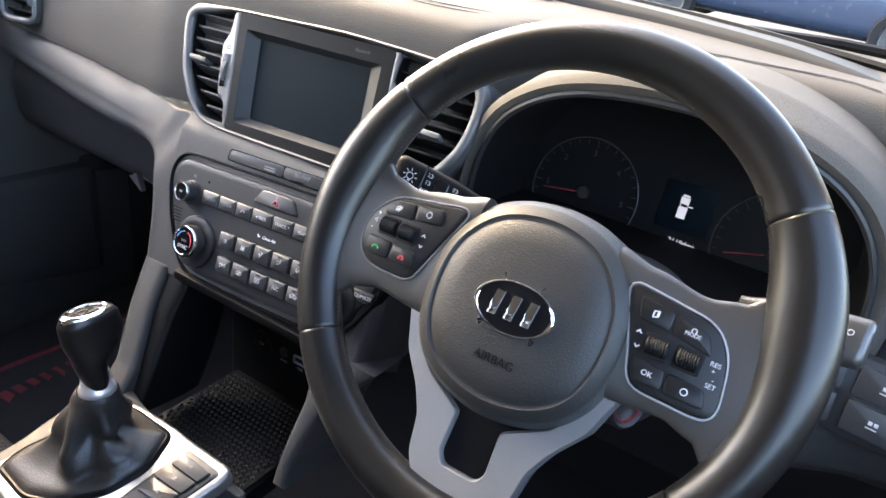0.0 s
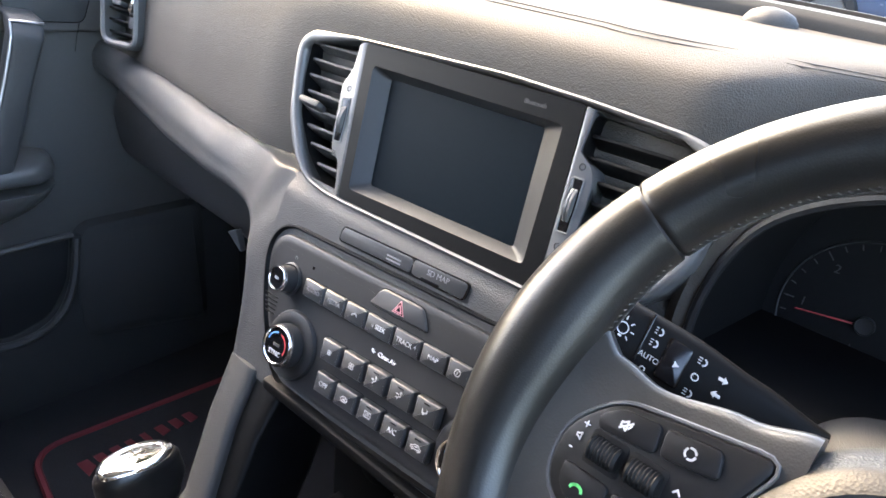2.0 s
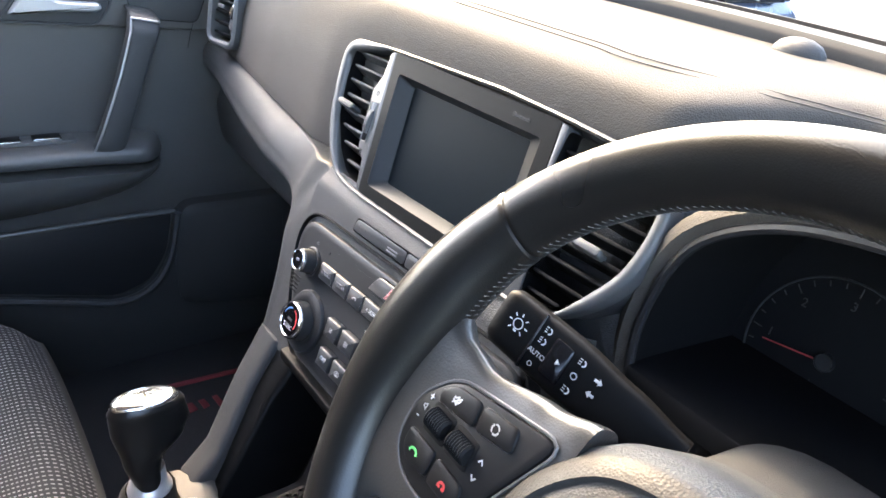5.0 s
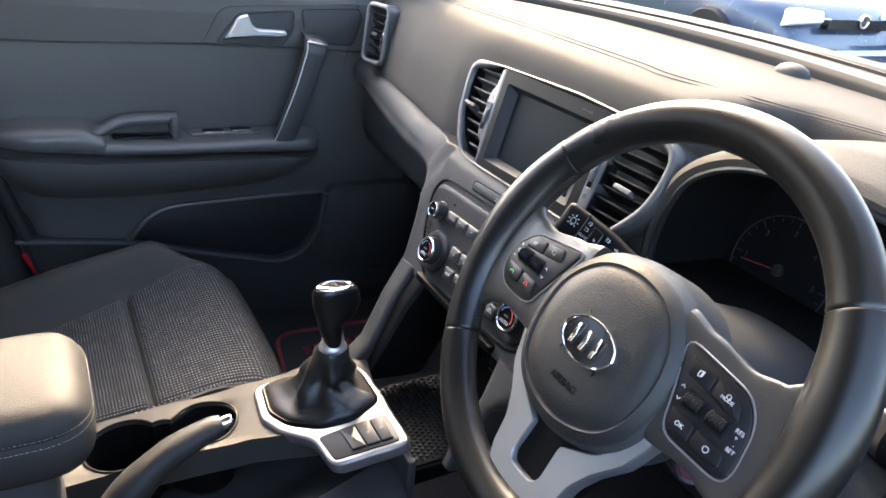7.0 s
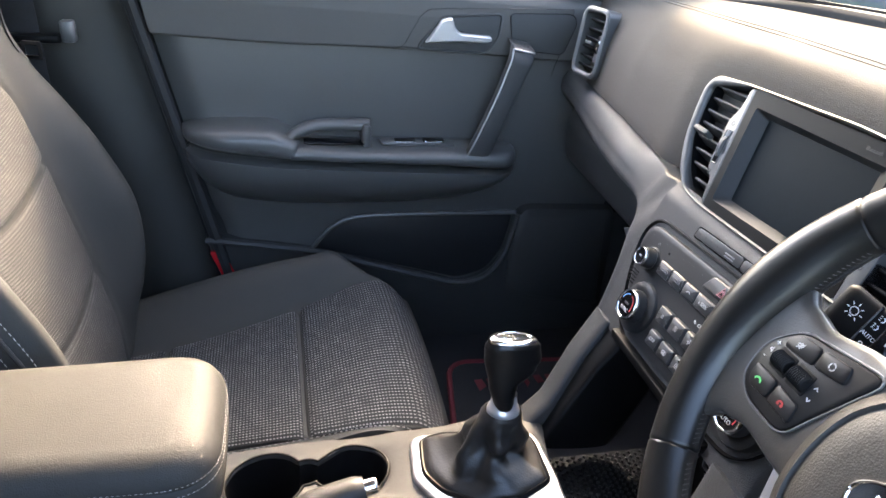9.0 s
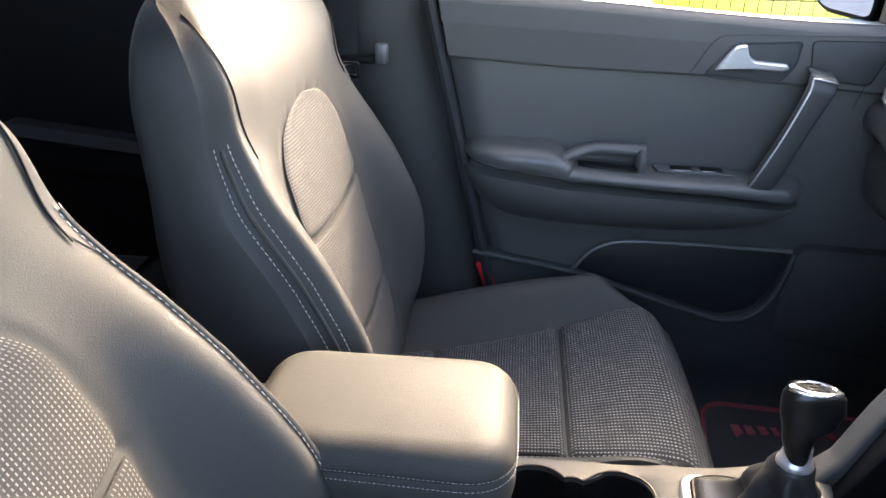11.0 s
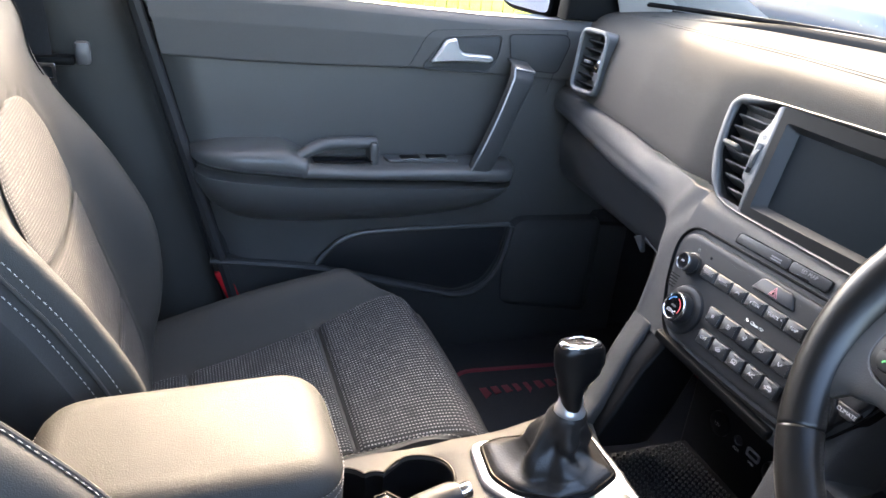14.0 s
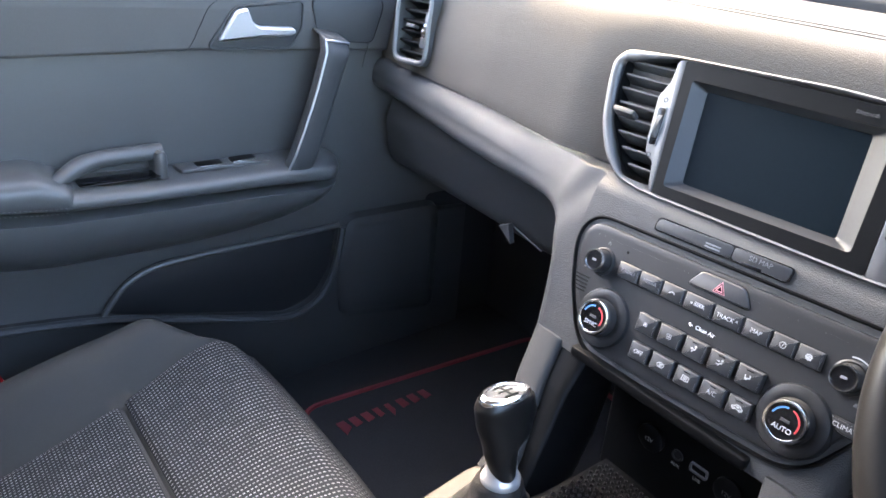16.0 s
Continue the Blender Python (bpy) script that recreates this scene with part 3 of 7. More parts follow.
def web_fn(u, v):
    """The ledge under the pad, which bends down into the stack's side: an underside, a rolled edge, a full face and a return under the pad."""
    i = u * (len(EDGE_S) - 1)
    k = min(int(i), len(EDGE_S) - 2)
    e, p = EDGE_S[k].lerp(EDGE_S[k + 1], i - k), IN_S[k].lerp(IN_S[k + 1], i - k)
    chord = (p - e).length
    inward = (p - e) / chord
    full = 1 - smooth01(-0.350, -0.225, e.x)
    xc = min(e.x, -0.300)
    face = Vector((0, -0.93, 0.37))

    def swell(q):
        """How far the ledge's own rounding stands off the straight line from the inside (0) to the edge (1)."""
        return (dash_point(xc, 10 + 3 * q) - dash_point(xc, 10).lerp(dash_point(xc, 13), q)) * full

    if v < 0.3:
        c = v / 0.3
        for (a, g), (b, h) in zip(ROLL, ROLL[1:]):
            if c <= b:
                t = (c - a) / (b - a)
                break
        g0, g1 = g[0] + (h[0] - g[0]) * t, g[1] + (h[1] - g[1]) * t
        off = swell(1 - g0 / chord) if c >= 0.5 else Vector((0, 0, 0))
        return e + inward * g0 + face * g1 * (1 - 0.8 * full * (c >= 0.5)) + off
    if v > 0.88:
        q = (v - 0.88) / 0.12
        x = min(max(p.x, -0.79), -0.16)
        r = (dash_point(x, 8.7) + Vector((0, 0.004, 0))).lerp(p + Vector((0, 0.02, -0.004)), smooth01(-0.190, -0.160, p.x))
        return p.lerp(r, q)
    q = (v - 0.3) / 0.58
    s0 = 1 - 0.011 / chord
    a = e + inward * 0.011
    ease = (p - a).dot(face) * ((1 - (1 - q) ** 1.8) - q) * (1 - full)
    return a.lerp(p, q) + swell(s0 * (1 - q)) + face * ease


def fascia_fn(u, v):
    """Face of the stack between the web and the steering column."""
    y = -0.106 + (TOP_Y + 0.106) * v
    x = -0.172 + 0.352 * u
    back_ = 0.060 * smooth01(0.93, 1.0, u) ** 2
    return on_stack(x, y, -0.0012 - 0.008 * smooth01(0.066, TOP_Y, y) - back_)


part("surround", sheet(fascia_fn, 60, 40), PLASTIC, stack, "grained grey surround", angle=60)
part("side_web", sheet(web_fn, 136, 56), PLASTIC, stack, "hard grey ledge flowing down into the stack", angle=75)

# vent and screen unit
unit_o = rounded([(-0.137, 0.2215), (0.017, 0.2285), (0.090, 0.2275), (0.172, 0.2245), (0.195, 0.2190), (0.207, 0.203), (0.208, 0.172), (0.202, 0.143), (0.187, 0.118), (0.160, 0.094), (0.125, 0.0845), (0.095, 0.0835), (0.002, 0.0815), (-0.110, 0.0790), (-0.133, 0.0800), (-0.158, 0.0840), (-0.185, 0.102), (-0.206, 0.133), (-0.2165, 0.1655), (-0.2245, 0.200), (-0.211, 0.2165)], 0.012, 4)
UNIT = STACK @ pose(0, 0, -0.009)
unit = thing("infotainment_unit", "satin silver framed screen unit between two air vents", "screen unit")
oo = [Vector(p) for p in unit_o]
sgn = 1 if area2(oo) > 0 else -1
part("housing", pad(unit_o, UNIT, [(0.002, -0.09), (0.0022, -0.006), (0.004, -0.0055), (0.006, -0.030)]), PLASTIC, unit)
plate_o = rounded([(-0.134, 0.2175), (0.0890, 0.2215), (0.1045, 0.0885), (-0.1090, 0.0845)], 0.003, 3)
plate_i = rounded([(-0.1205, 0.2022), (0.0788, 0.2055), (0.0888, 0.1002), (-0.1020, 0.0932)], 0.005, 3)
glass_o = rounded([(-0.1065, 0.1955), (0.0567, 0.1992), (0.0675, 0.1077), (-0.0897, 0.1033)], 0.003, 3)
part("screen_surround", ringplate(plate_o, plate_i, UNIT, -0.012, 0.0030, 0.0010), BLACK, unit, "matt black screen surround")
for edge_, mt_ in (("sloped_edge", PANEL),):
    bm = bmesh.new()
    pi, gi = [Vector(p) for p in plate_i], [Vector(p) for p in glass_o]
    ra, rb = [bm.verts.new(UNIT @ Vector((p.x, p.y, 0.0020))) for p in pi], [bm.verts.new(UNIT @ Vector((p.x, p.y, -0.0105))) for p in gi]
    for i in range(len(ra)):
        bm.faces.new((ra[i - 1], ra[i], rb[i], rb[i - 1]))
    part(edge_, bm, mt_, unit, "sloped grey screen edge")
part("display", pad(glass_o, UNIT, [(-0.002, -0.024), (-0.002, -0.0112)]), SCREEN, unit, "dark switched-off display")
words("lettering", "Bluetooth", UNIT @ pose(0.050, 0.2125, 0.0030, 0, 0, 1), 0.0050, FAINT, unit)

VENT_L = [(-0.2060, 0.2040), (-0.1435, 0.2125), (-0.1426, 0.1936), (-0.1496, 0.1763), (-0.1452, 0.1541), (-0.1409, 0.1312), (-0.1370, 0.1192), (-0.1246, 0.1123), (-0.1165, 0.0880), (-0.1430, 0.0925), (-0.1655, 0.1080), (-0.1915, 0.1388), (-0.2025, 0.1742)]
VENT_R = [(0.0990, 0.2185), (0.1700, 0.2160), (0.1880, 0.2110), (0.1975, 0.1990), (0.1985, 0.1720), (0.1930, 0.1460), (0.1790, 0.1230), (0.1560, 0.1010), (0.1230, 0.0920), (0.1190, 0.1060), (0.1183, 0.1386), (0.1160, 0.1740), (0.1120, 0.1822), (0.0983, 0.1910)]
STRIP_L = [(-0.1435, 0.2160), (-0.1350, 0.2185), (-0.1100, 0.0815), (-0.1165, 0.0860), (-0.1246, 0.1123), (-0.1370, 0.1192), (-0.1409, 0.1312), (-0.1452, 0.1541), (-0.1496, 0.1763), (-0.1426, 0.1936)]
STRIP_R = [(0.0903, 0.2225), (0.0985, 0.2205), (0.0983, 0.1910), (0.1120, 0.1822), (0.1160, 0.1740), (0.1183, 0.1386), (0.1190, 0.1060), (0.1230, 0.0880), (0.1055, 0.0870)]


def span_at(poly, y):
    """Left and right end of an outline at a height."""
    xs = []
    for (x0, y0), (x1, y1) in zip(poly, poly[1:] + poly[:1]):
        if (y0 - y) * (y1 - y) < 0:
            xs.append(x0 + (x1 - x0) * (y - y0) / (y1 - y0))
    return (min(xs), max(xs)) if len(xs) > 1 else None


def centre_vent(side):
    """A vent beside the screen: shaft, slats with a tab, and a silver strip with its thumb wheel."""
    o, strip = (VENT_L, STRIP_L) if side < 0 else (VENT_R, STRIP_R)
    cx, wx, tilt = (-0.181, -0.1355, 7.0) if side < 0 else (0.158, 0.1065, 4.0)
    vo = rounded(o, 0.005, 3)
    part("shaft", pad(vo, UNIT, [(0.0, -0.0295), (0.0, -0.0285)], front=True), MATTBLACK, unit)
    bm = bmesh.new()
    ra_, rb_ = [[bm.verts.new(UNIT @ Vector((p[0], p[1], h))) for p in vo] for h in (0.001, -0.029)]
    for i in range(len(vo)):
        bm.faces.new((ra_[i - 1], ra_[i], rb_[i], rb_[i - 1]))
    part("shaft_wall", bm, BLACK, unit)
    # left slats get a paler material than the right: light from above, as colour
    nsl = 8
    for k in range(nsl):
        y = 0.0960 + (0.2140 - 0.0960) * (k + 0.35) / nsl
        sp_ = span_at(o, y)
        if sp_:
            mid_, half_ = (sp_[0] + sp_[1]) / 2, (sp_[1] - sp_[0]) / 2 - 0.001
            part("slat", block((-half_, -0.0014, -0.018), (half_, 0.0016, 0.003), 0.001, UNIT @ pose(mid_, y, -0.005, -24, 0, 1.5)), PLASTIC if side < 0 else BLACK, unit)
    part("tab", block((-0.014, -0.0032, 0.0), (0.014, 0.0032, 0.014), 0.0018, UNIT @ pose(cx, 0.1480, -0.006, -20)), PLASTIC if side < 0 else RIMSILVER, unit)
    part("strip", slab(rounded(strip, 0.003, 3), UNIT, -0.03, 0.0030, 0.0012), DIMSILVER, unit, "satin silver vent strip")
    yw = 0.1475 if side < 0 else 0.1535
    sm = UNIT @ pose(wx, yw, 0, 0, 0, tilt)
    part("slot_rim", ringplate(rounded([(-0.0052, -0.0205), (0.0052, -0.0205), (0.0052, 0.0205), (-0.0052, 0.0205)], 0.002), rounded([(-0.0040, -0.0190), (0.0040, -0.0190), (0.0040, 0.0190), (-0.0040, 0.0190)], 0.0015), sm, 0.0020, 0.0040, 0.0005), RIMSILVER, unit)
    part("wheel_slot", slab(rounded([(-0.0042, -0.0192), (0.0042, -0.0192), (0.0042, 0.0192), (-0.0042, 0.0192)], 0.001), sm, 0.0015, 0.0034, 0.0003), GLOSS, unit)
    part("thumb_wheel", lathe([(0.0160, -0.0030), (0.0190, -0.0024), (0.0192, -0.0010), (0.0186, 0.0), (0.0192, 0.0010), (0.0190, 0.0024), (0.0160, 0.0030), (0, 0.003)], sm @ pose(0, 0, -0.0115, 0, 90, 0), 40), RIMSILVER, unit)
    for dy in (-0.030, 0.028):
        part("mark", ringplate([(0.0026 * math.cos(a), 0.0026 * math.sin(a)) for a in [i * math.pi / 8 for i in range(16)]], [(0.0019 * math.cos(a), 0.0019 * math.sin(a)) for a in [i * math.pi / 8 for i in range(16)]], sm @ pose(0, dy, 0.0026), 0, 0.0007, 0.0001), GLOSS, unit)


centre_vent(-1)
centre_vent(1)
# outer rim: broad beside the vents, slim above and below the screen
rim_w = [0.0085 * smooth01(-0.150, -0.195, p.x) + 0.0075 * smooth01(0.155, 0.19, p.x) + 0.0042 for p in oo]
bm = bmesh.new()
rr_rows = []
for f_, h_ in ((0.12, -0.012), (0.10, 0.0020), (0.22, 0.0042), (0.5, 0.0052), (0.86, 0.0042), (1.0, 0.0015), (1.0, -0.012)):
    ring_ = []
    for i, p in enumerate(oo):
        q = inset(oo, sgn * rim_w[i])[i]
        ring_.append(bm.verts.new(UNIT @ Vector((p.x + (q.x - p.x) * f_, p.y + (q.y - p.y) * f_, h_))))
    rr_rows.append(ring_)
for a, b in zip(rr_rows, rr_rows[1:]):
    for i in range(len(oo)):
        bm.faces.new((a[i - 1], a[i], b[i], b[i - 1]))
part("bezel", bm, RIMSILVER, unit, "satin silver rim", angle=60)

# slot below the screen: passenger warning strip and card flap
part("warning_strip", slab(rounded([(-0.087, 0.0625), (-0.0045, 0.0630), (-0.0045, 0.0510), (-0.089, 0.0510)], 0.004), CTRL, -0.004, 0.0012, 0.0006), BUTTON, stack, "slim dark passenger warning strip")
part("card_flap", slab(rounded([(-0.0035, 0.0630), (0.0525, 0.0630), (0.0510, 0.0500), (-0.0035, 0.0510)], 0.004), CTRL, -0.004, 0.0012, 0.0006), BUTTON, stack, "card slot flap with faint lettering")
so2 = rounded([(-0.0885, 0.0640), (0.0540, 0.0640), (0.0525, 0.0488), (-0.0905, 0.0498)], 0.005)
part("slot_groove", pad(so2, CTRL, [(0, -0.004), (0, 0.0005)]), GLOSS, stack)
for k in range(2):
    part("print_bar", slab([(-0.032, 0.0575 - 0.003 * k), (-0.016, 0.0575 - 0.003 * k), (-0.016, 0.0560 - 0.003 * k), (-0.032, 0.0560 - 0.003 * k)], CTRL, 0.0010, 0.0015, 0.0001), GREY, stack)
for k in range(4):
    part("print_bar", slab([(-0.081 + 0.011 * k, 0.0555), (-0.080 + 0.011 * k, 0.0555), (-0.080 + 0.011 * k, 0.0585), (-0.081 + 0.011 * k, 0.0585)], CTRL, 0.0010, 0.0015, 0.0001), FAINT, stack)
words("lettering", "SD MAP", CTRL @ pose(0.024, 0.0580, 0.0012), 0.0066, GREY, stack)
part("slot", slab([(0.008, 0.0525), (0.027, 0.0525), (0.027, 0.0505), (0.008, 0.0505)], CTRL, 0.0008, 0.0017, 0.0001), GLOSS, stack)

# control panel
panel_o = mirrored([(-0.100, 0.0365), (-0.152, 0.0365), (-0.164, 0.024), (-0.1645, 0.006), (-0.150, -0.034), (-0.124, -0.078), (-0.105, -0.0895), (-0.060, -0.0905)])
panel = thing("control_panel", "dark radio and climate control panel with rotary knobs", "control panel")
po = rounded(panel_o, 0.014, 5)
part("seam_gap", pad(po, CTRL, [(-0.0105, -0.010), (-0.0090, 0.0016), (-0.0075, 0.0020), (-0.0045, -0.0030), (-0.0015, -0.0040)]), BLACK, panel, angle=60)
part("faceplate", pad(po, CTRL, [(0, -0.01), (0, 0.0010), (0.0010, 0.0036), (0.0035, 0.0048), (0.008, 0.005)]), PANEL, panel)


def key(poly, text="", r=0.0015, lift=0.009, size=0.0055, rot=0.0, mat_=None, icon=None, col=None, well=True):
    if well:
        oq = [Vector(p) for p in rounded(poly, r, 3)]
        part("button_gap", pad(oq, CTRL, [(-0.0007, 0.0030), (-0.0007, 0.00525)]), MATTBLACK, panel)
    k = part("button", pad(rounded(poly, r, 3), CTRL, [(0, 0.003), (0, lift - 0.0018), (0.0006, lift - 0.0006), (0.0018, lift)]), mat_ or BUTTON, panel)
    cx, cy = sum(p[0] for p in poly) / len(poly), sum(p[1] for p in poly) / len(poly)
    m = CTRL @ pose(cx, cy, lift, 0, 0, rot)
    if text:
        words("lettering", text, m, size * 0.9, col or PRINT, k, lift=0.0003)
    if icon:
        icon(m, k)
    return k


def ring_icon(r0, r1, arc=(0, 360), material=None):
    def draw(m, k):
        bm = bmesh.new()
        n = 20
        pts = [radians(arc[0] + (arc[1] - arc[0]) * i / n) for i in range(n + 1)]
        va = [bm.verts.new(m @ Vector((r1 * math.cos(a), r1 * math.sin(a), 0.0005))) for a in pts]
        vb = [bm.verts.new(m @ Vector((r0 * math.cos(a), r0 * math.sin(a), 0.0005))) for a in pts]
        for i in range(n):
            bm.faces.new((va[i], va[i + 1], vb[i + 1], vb[i]))
        part("symbol", bm, material or PRINT, k)
    return draw


def bars_icon(rects, material=None):
    def draw(m, k):
        bm = bmesh.new()
        for x0, y0, x1, y1 in rects:
            slab([(x0, y0), (x1, y0), (x1, y1), (x0, y1)], m, 0.0002, 0.0006, 0.0001, bm)
        part("symbol", bm, material or PRINT, k)
    return draw


def line_icon(lines, scale=0.001, width=0.00075, material=None):
    """A printed symbol from strokes: each a list of points, drawn with an even width."""
    def draw(m, k):
        bm = bmesh.new()
        for pts in lines:
            p = [Vector((x * scale, y * scale)) for x, y in pts]
            for a, b in zip(p, p[1:]):
                d = (b - a).normalized()
                n = Vector((-d.y, d.x)) * width / 2
                e = d * width * 0.3
                bm.faces.new([bm.verts.new(m @ Vector((q.x, q.y, 0.0005))) for q in (a - e - n, b + e - n, b + e + n, a - e + n)])
        part("symbol", bm, material or PRINT, k)
    return draw


def arc(cx, cy, r, a0, a1, n=10, squash=1.0):
    return [(cx + r * math.cos(radians(a0 + (a1 - a0) * i / n)), cy + squash * r * math.sin(radians(a0 + (a1 - a0) * i / n))) for i in range(n + 1)]


FAN_UP = line_icon([arc(-1.3, 1.2, 1.2, 0, 360), arc(1.3, 1.2, 1.2, 0, 360), arc(-1.3, -1.2, 1.2, 0, 360), arc(1.3, -1.2, 1.2, 0, 360)])
FAN_DOWN = line_icon([arc(-0.8, 0.9, 0.9, 0, 360, 8), arc(0.8, 0.9, 0.9, 0, 360, 8), arc(-0.8, -0.9, 0.9, 0, 360, 8), arc(0.8, -0.9, 0.9, 0, 360, 8)])
AIR_FACE = line_icon([[(0.8, 2.6), (1.4, 0.2), (-0.4, -0.4), (-1.4, -2.6)], [(-3.2, 0.6), (-1.2, 0.6)], [(-1.8, 1.3), (-1.0, 0.6), (-1.8, -0.1)], arc(1.2, 3.0, 0.7, 0, 360, 8)], width=0.0009)
AIR_BOTH = line_icon([[(1.2, 2.4), (1.6, 0.0), (-0.4, -0.4), (-1.2, -2.4)], [(-3.2, 1.4), (-0.8, 1.4)], [(-3.2, -1.4), (-1.8, -1.4)], arc(1.4, 2.9, 0.7, 0, 360, 8)], width=0.0009)
AIR_FEET = line_icon([[(1.4, 2.2), (1.8, -0.2), (-0.2, -0.6), (-1.2, -2.4)], [(-3.0, 1.8), (-2.6, -0.4), (-1.8, -1.8)], [(-3.0, -0.8), (-1.8, -1.8), (-1.4, -0.6)]], width=0.0009)
SCREEN_F = line_icon([arc(0, -2.6, 4.8, 35, 145, 10), [(-3.9, 0.1), (-2.3, -2.2), (2.3, -2.2), (3.9, 0.1)], [(-1.2, 1.2), (-1.2, -1.4)], [(0, 1.2), (0, -1.4)], [(1.2, 1.2), (1.2, -1.4)]], width=0.0007)
SCREEN_R = line_icon([[(-3.4, -2.2), (-3.4, 2.4), (3.4, 2.4), (3.4, -2.2), (-3.4, -2.2)], [(-1.4, 1.4), (-1.4, -1.2)], [(0, 1.4), (0, -1.2)], [(1.4, 1.4), (1.4, -1.2)]], width=0.0007)
RECIRC = line_icon([[(-5.0, -1.4), (-5.0, 0.2), (-3.0, 0.6), (-1.6, 2.2), (2.2, 2.2), (3.6, 0.6), (5.0, 0.2), (5.0, -1.4), (3.8, -1.4)], [(-2.0, -1.4), (2.0, -1.4)], arc(-3.0, -1.5, 0.9, 0, 360, 8), arc(3.0, -1.5, 0.9, 0, 360, 8), [(-1.2, 0.5), (1.4, 0.5), (0.5, 1.2)]], width=0.0008)
PHONE = line_icon([arc(0.4, -2.4, 3.4, 50, 140, 8), [(2.4, 0.0), (2.9, -0.7)], [(-2.3, -0.3), (-2.9, -0.9)]], width=0.0011)
PHONE_G = line_icon([arc(0.0, -2.6, 3.4, 45, 135, 8), [(2.3, -0.2), (2.7, -1.1)], [(-2.3, -0.2), (-2.7, -1.1)]], width=0.0013, material=GREENP)
PHONE_R = line_icon([arc(0.0, -1.6, 2.2, 0, 180, 10), [(-2.4, -1.6), (-1.0, -1.6)], [(1.0, -1.6), (2.4, -1.6)]], width=0.0013, material=REDP)
INFO = line_icon([arc(0, 0, 2.7, 0, 360, 16), [(-0.3, -1.4), (0.3, 0.6)], [(0.4, 1.4), (0.5, 1.6)]], width=0.0007)
GEARS = line_icon([arc(0, 0, 2.2, 0, 360, 16), arc(0, 0, 1.0, 0, 360, 10)] + [[(2.2 * math.cos(a), 2.2 * math.sin(a)), (3.0 * math.cos(a), 3.0 * math.sin(a))] for a in [k * math.pi / 4 for k in range(8)]], width=0.0007)

row1 = [-0.1065, -0.0795, -0.0525, -0.0270, 0.0045, 0.0345, 0.0615, 0.0845, 0.1075]
labels1 = ["RADIO", "MEDIA", "", "v SEEK", "TRACK ^", "MAP", "", ""]
icons1 = [None, None, PHONE, None, None, None, INFO, GEARS]
for i in range(8):
    a, b = row1[i], row1[i + 1] - 0.0011
    key([(a + 0.0012, -0.0072), (b + 0.0012, -0.0072), (b, 0.0086), (a, 0.0086)], labels1[i], size=0.0060, icon=icons1[i], col=GREY if i < 2 else None)
xs2 = [-0.0626, -0.0367, -0.0082, 0.0183, 0.0467, 0.0736]
xs3 = [-0.0584, -0.0333, -0.0052, 0.0221, 0.0496, 0.0745]
i2 = [FAN_DOWN, FAN_UP, AIR_FACE, AIR_BOTH, AIR_FEET]
t3 = ["OFF", "", "", "A/C", ""]
i3 = [None, SCREEN_F, SCREEN_R, None, RECIRC]
for i in range(5):
    a, b = xs2[i], xs2[i + 1] - 0.0030
    k2 = key([(a + 0.0016, -0.0470), (b + 0.0004, -0.0470), (b, -0.0287), (a, -0.0287)], lift=0.0125, icon=i2[i])
    if i > 1:
        part("pilot_light", slab([((a + b) / 2 - 0.003, -0.0312), ((a + b) / 2 + 0.003, -0.0312), ((a + b) / 2 + 0.003, -0.0322), ((a + b) / 2 - 0.003, -0.0322)], CTRL, 0.0120, 0.0128, 0.0002), GLOSS, k2)
    a, b = xs3[i], xs3[i + 1] - 0.0030
    k2 = key([(a + 0.0012, -0.0745), (b + 0.0008, -0.0745), (b, -0.0572), (a, -0.0572)], t3[i], lift=0.0125, icon=i3[i], size=0.0066)
    if i > 1:
        part("pilot_light", slab([((a + b) / 2 - 0.003, -0.0596), ((a + b) / 2 + 0.003, -0.0596), ((a + b) / 2 + 0.003, -0.0606), ((a + b) / 2 - 0.003, -0.0606)], CTRL, 0.0120, 0.0128, 0.0002), GLOSS, k2)
hz = key([(-0.0315, 0.0150), (0.0350, 0.0150), (0.0240, 0.0320), (-0.0210, 0.0320)], lift=0.0075, r=0.005)
for r, mt, h in ((0.0075, PINKP, 0.0004), (0.0061, GLOSS, 0.0006), (0.0046, PINKP, 0.0008), (0.0030, GLOSS, 0.0010)):
    part("symbol", slab([(r * math.cos(a), r * math.sin(a)) for a in (math.pi / 2, math.pi * 7 / 6, math.pi * 11 / 6)], CTRL @ pose(0.002, 0.0220, 0.0075), h - 0.0004, h, 0.0001), mt, hz)
words("lettering", "Clean Air", CTRL @ pose(0.004, -0.0195, 0.0052), 0.0052, WHITE, panel)
line_icon([[(-2.4, 1.4), (-0.8, -1.0)], [(-0.6, 1.4), (0.0, -1.2)], [(-2.4, 1.4), (-0.6, 1.4)], [(0.8, 0.6), (1.6, -0.6)]], width=0.0008, material=WHITE)(CTRL @ pose(-0.0115, -0.0195, 0.0050), panel)
line_icon([arc(0, 0, 1.6, -60, 240, 10), [(0, 0.4), (0, 2.0)]], width=0.0005, material=GREY)(CTRL @ pose(-0.1280, 0.0195, 0.0050), panel)
line_icon([[(-3, -1), (3, 1), (3, -1), (-3, -1)]], width=0.0006, material=PRINT)(CTRL @ pose(-0.1440, -0.0110, 0.0050), panel)
part("pin_hole", lathe([(0.0014, 0), (0.0014, 0.0005), (0, 0.0005)], CTRL @ pose(-0.1040, 0.0185, 0.005), 10), GLOSS, panel)
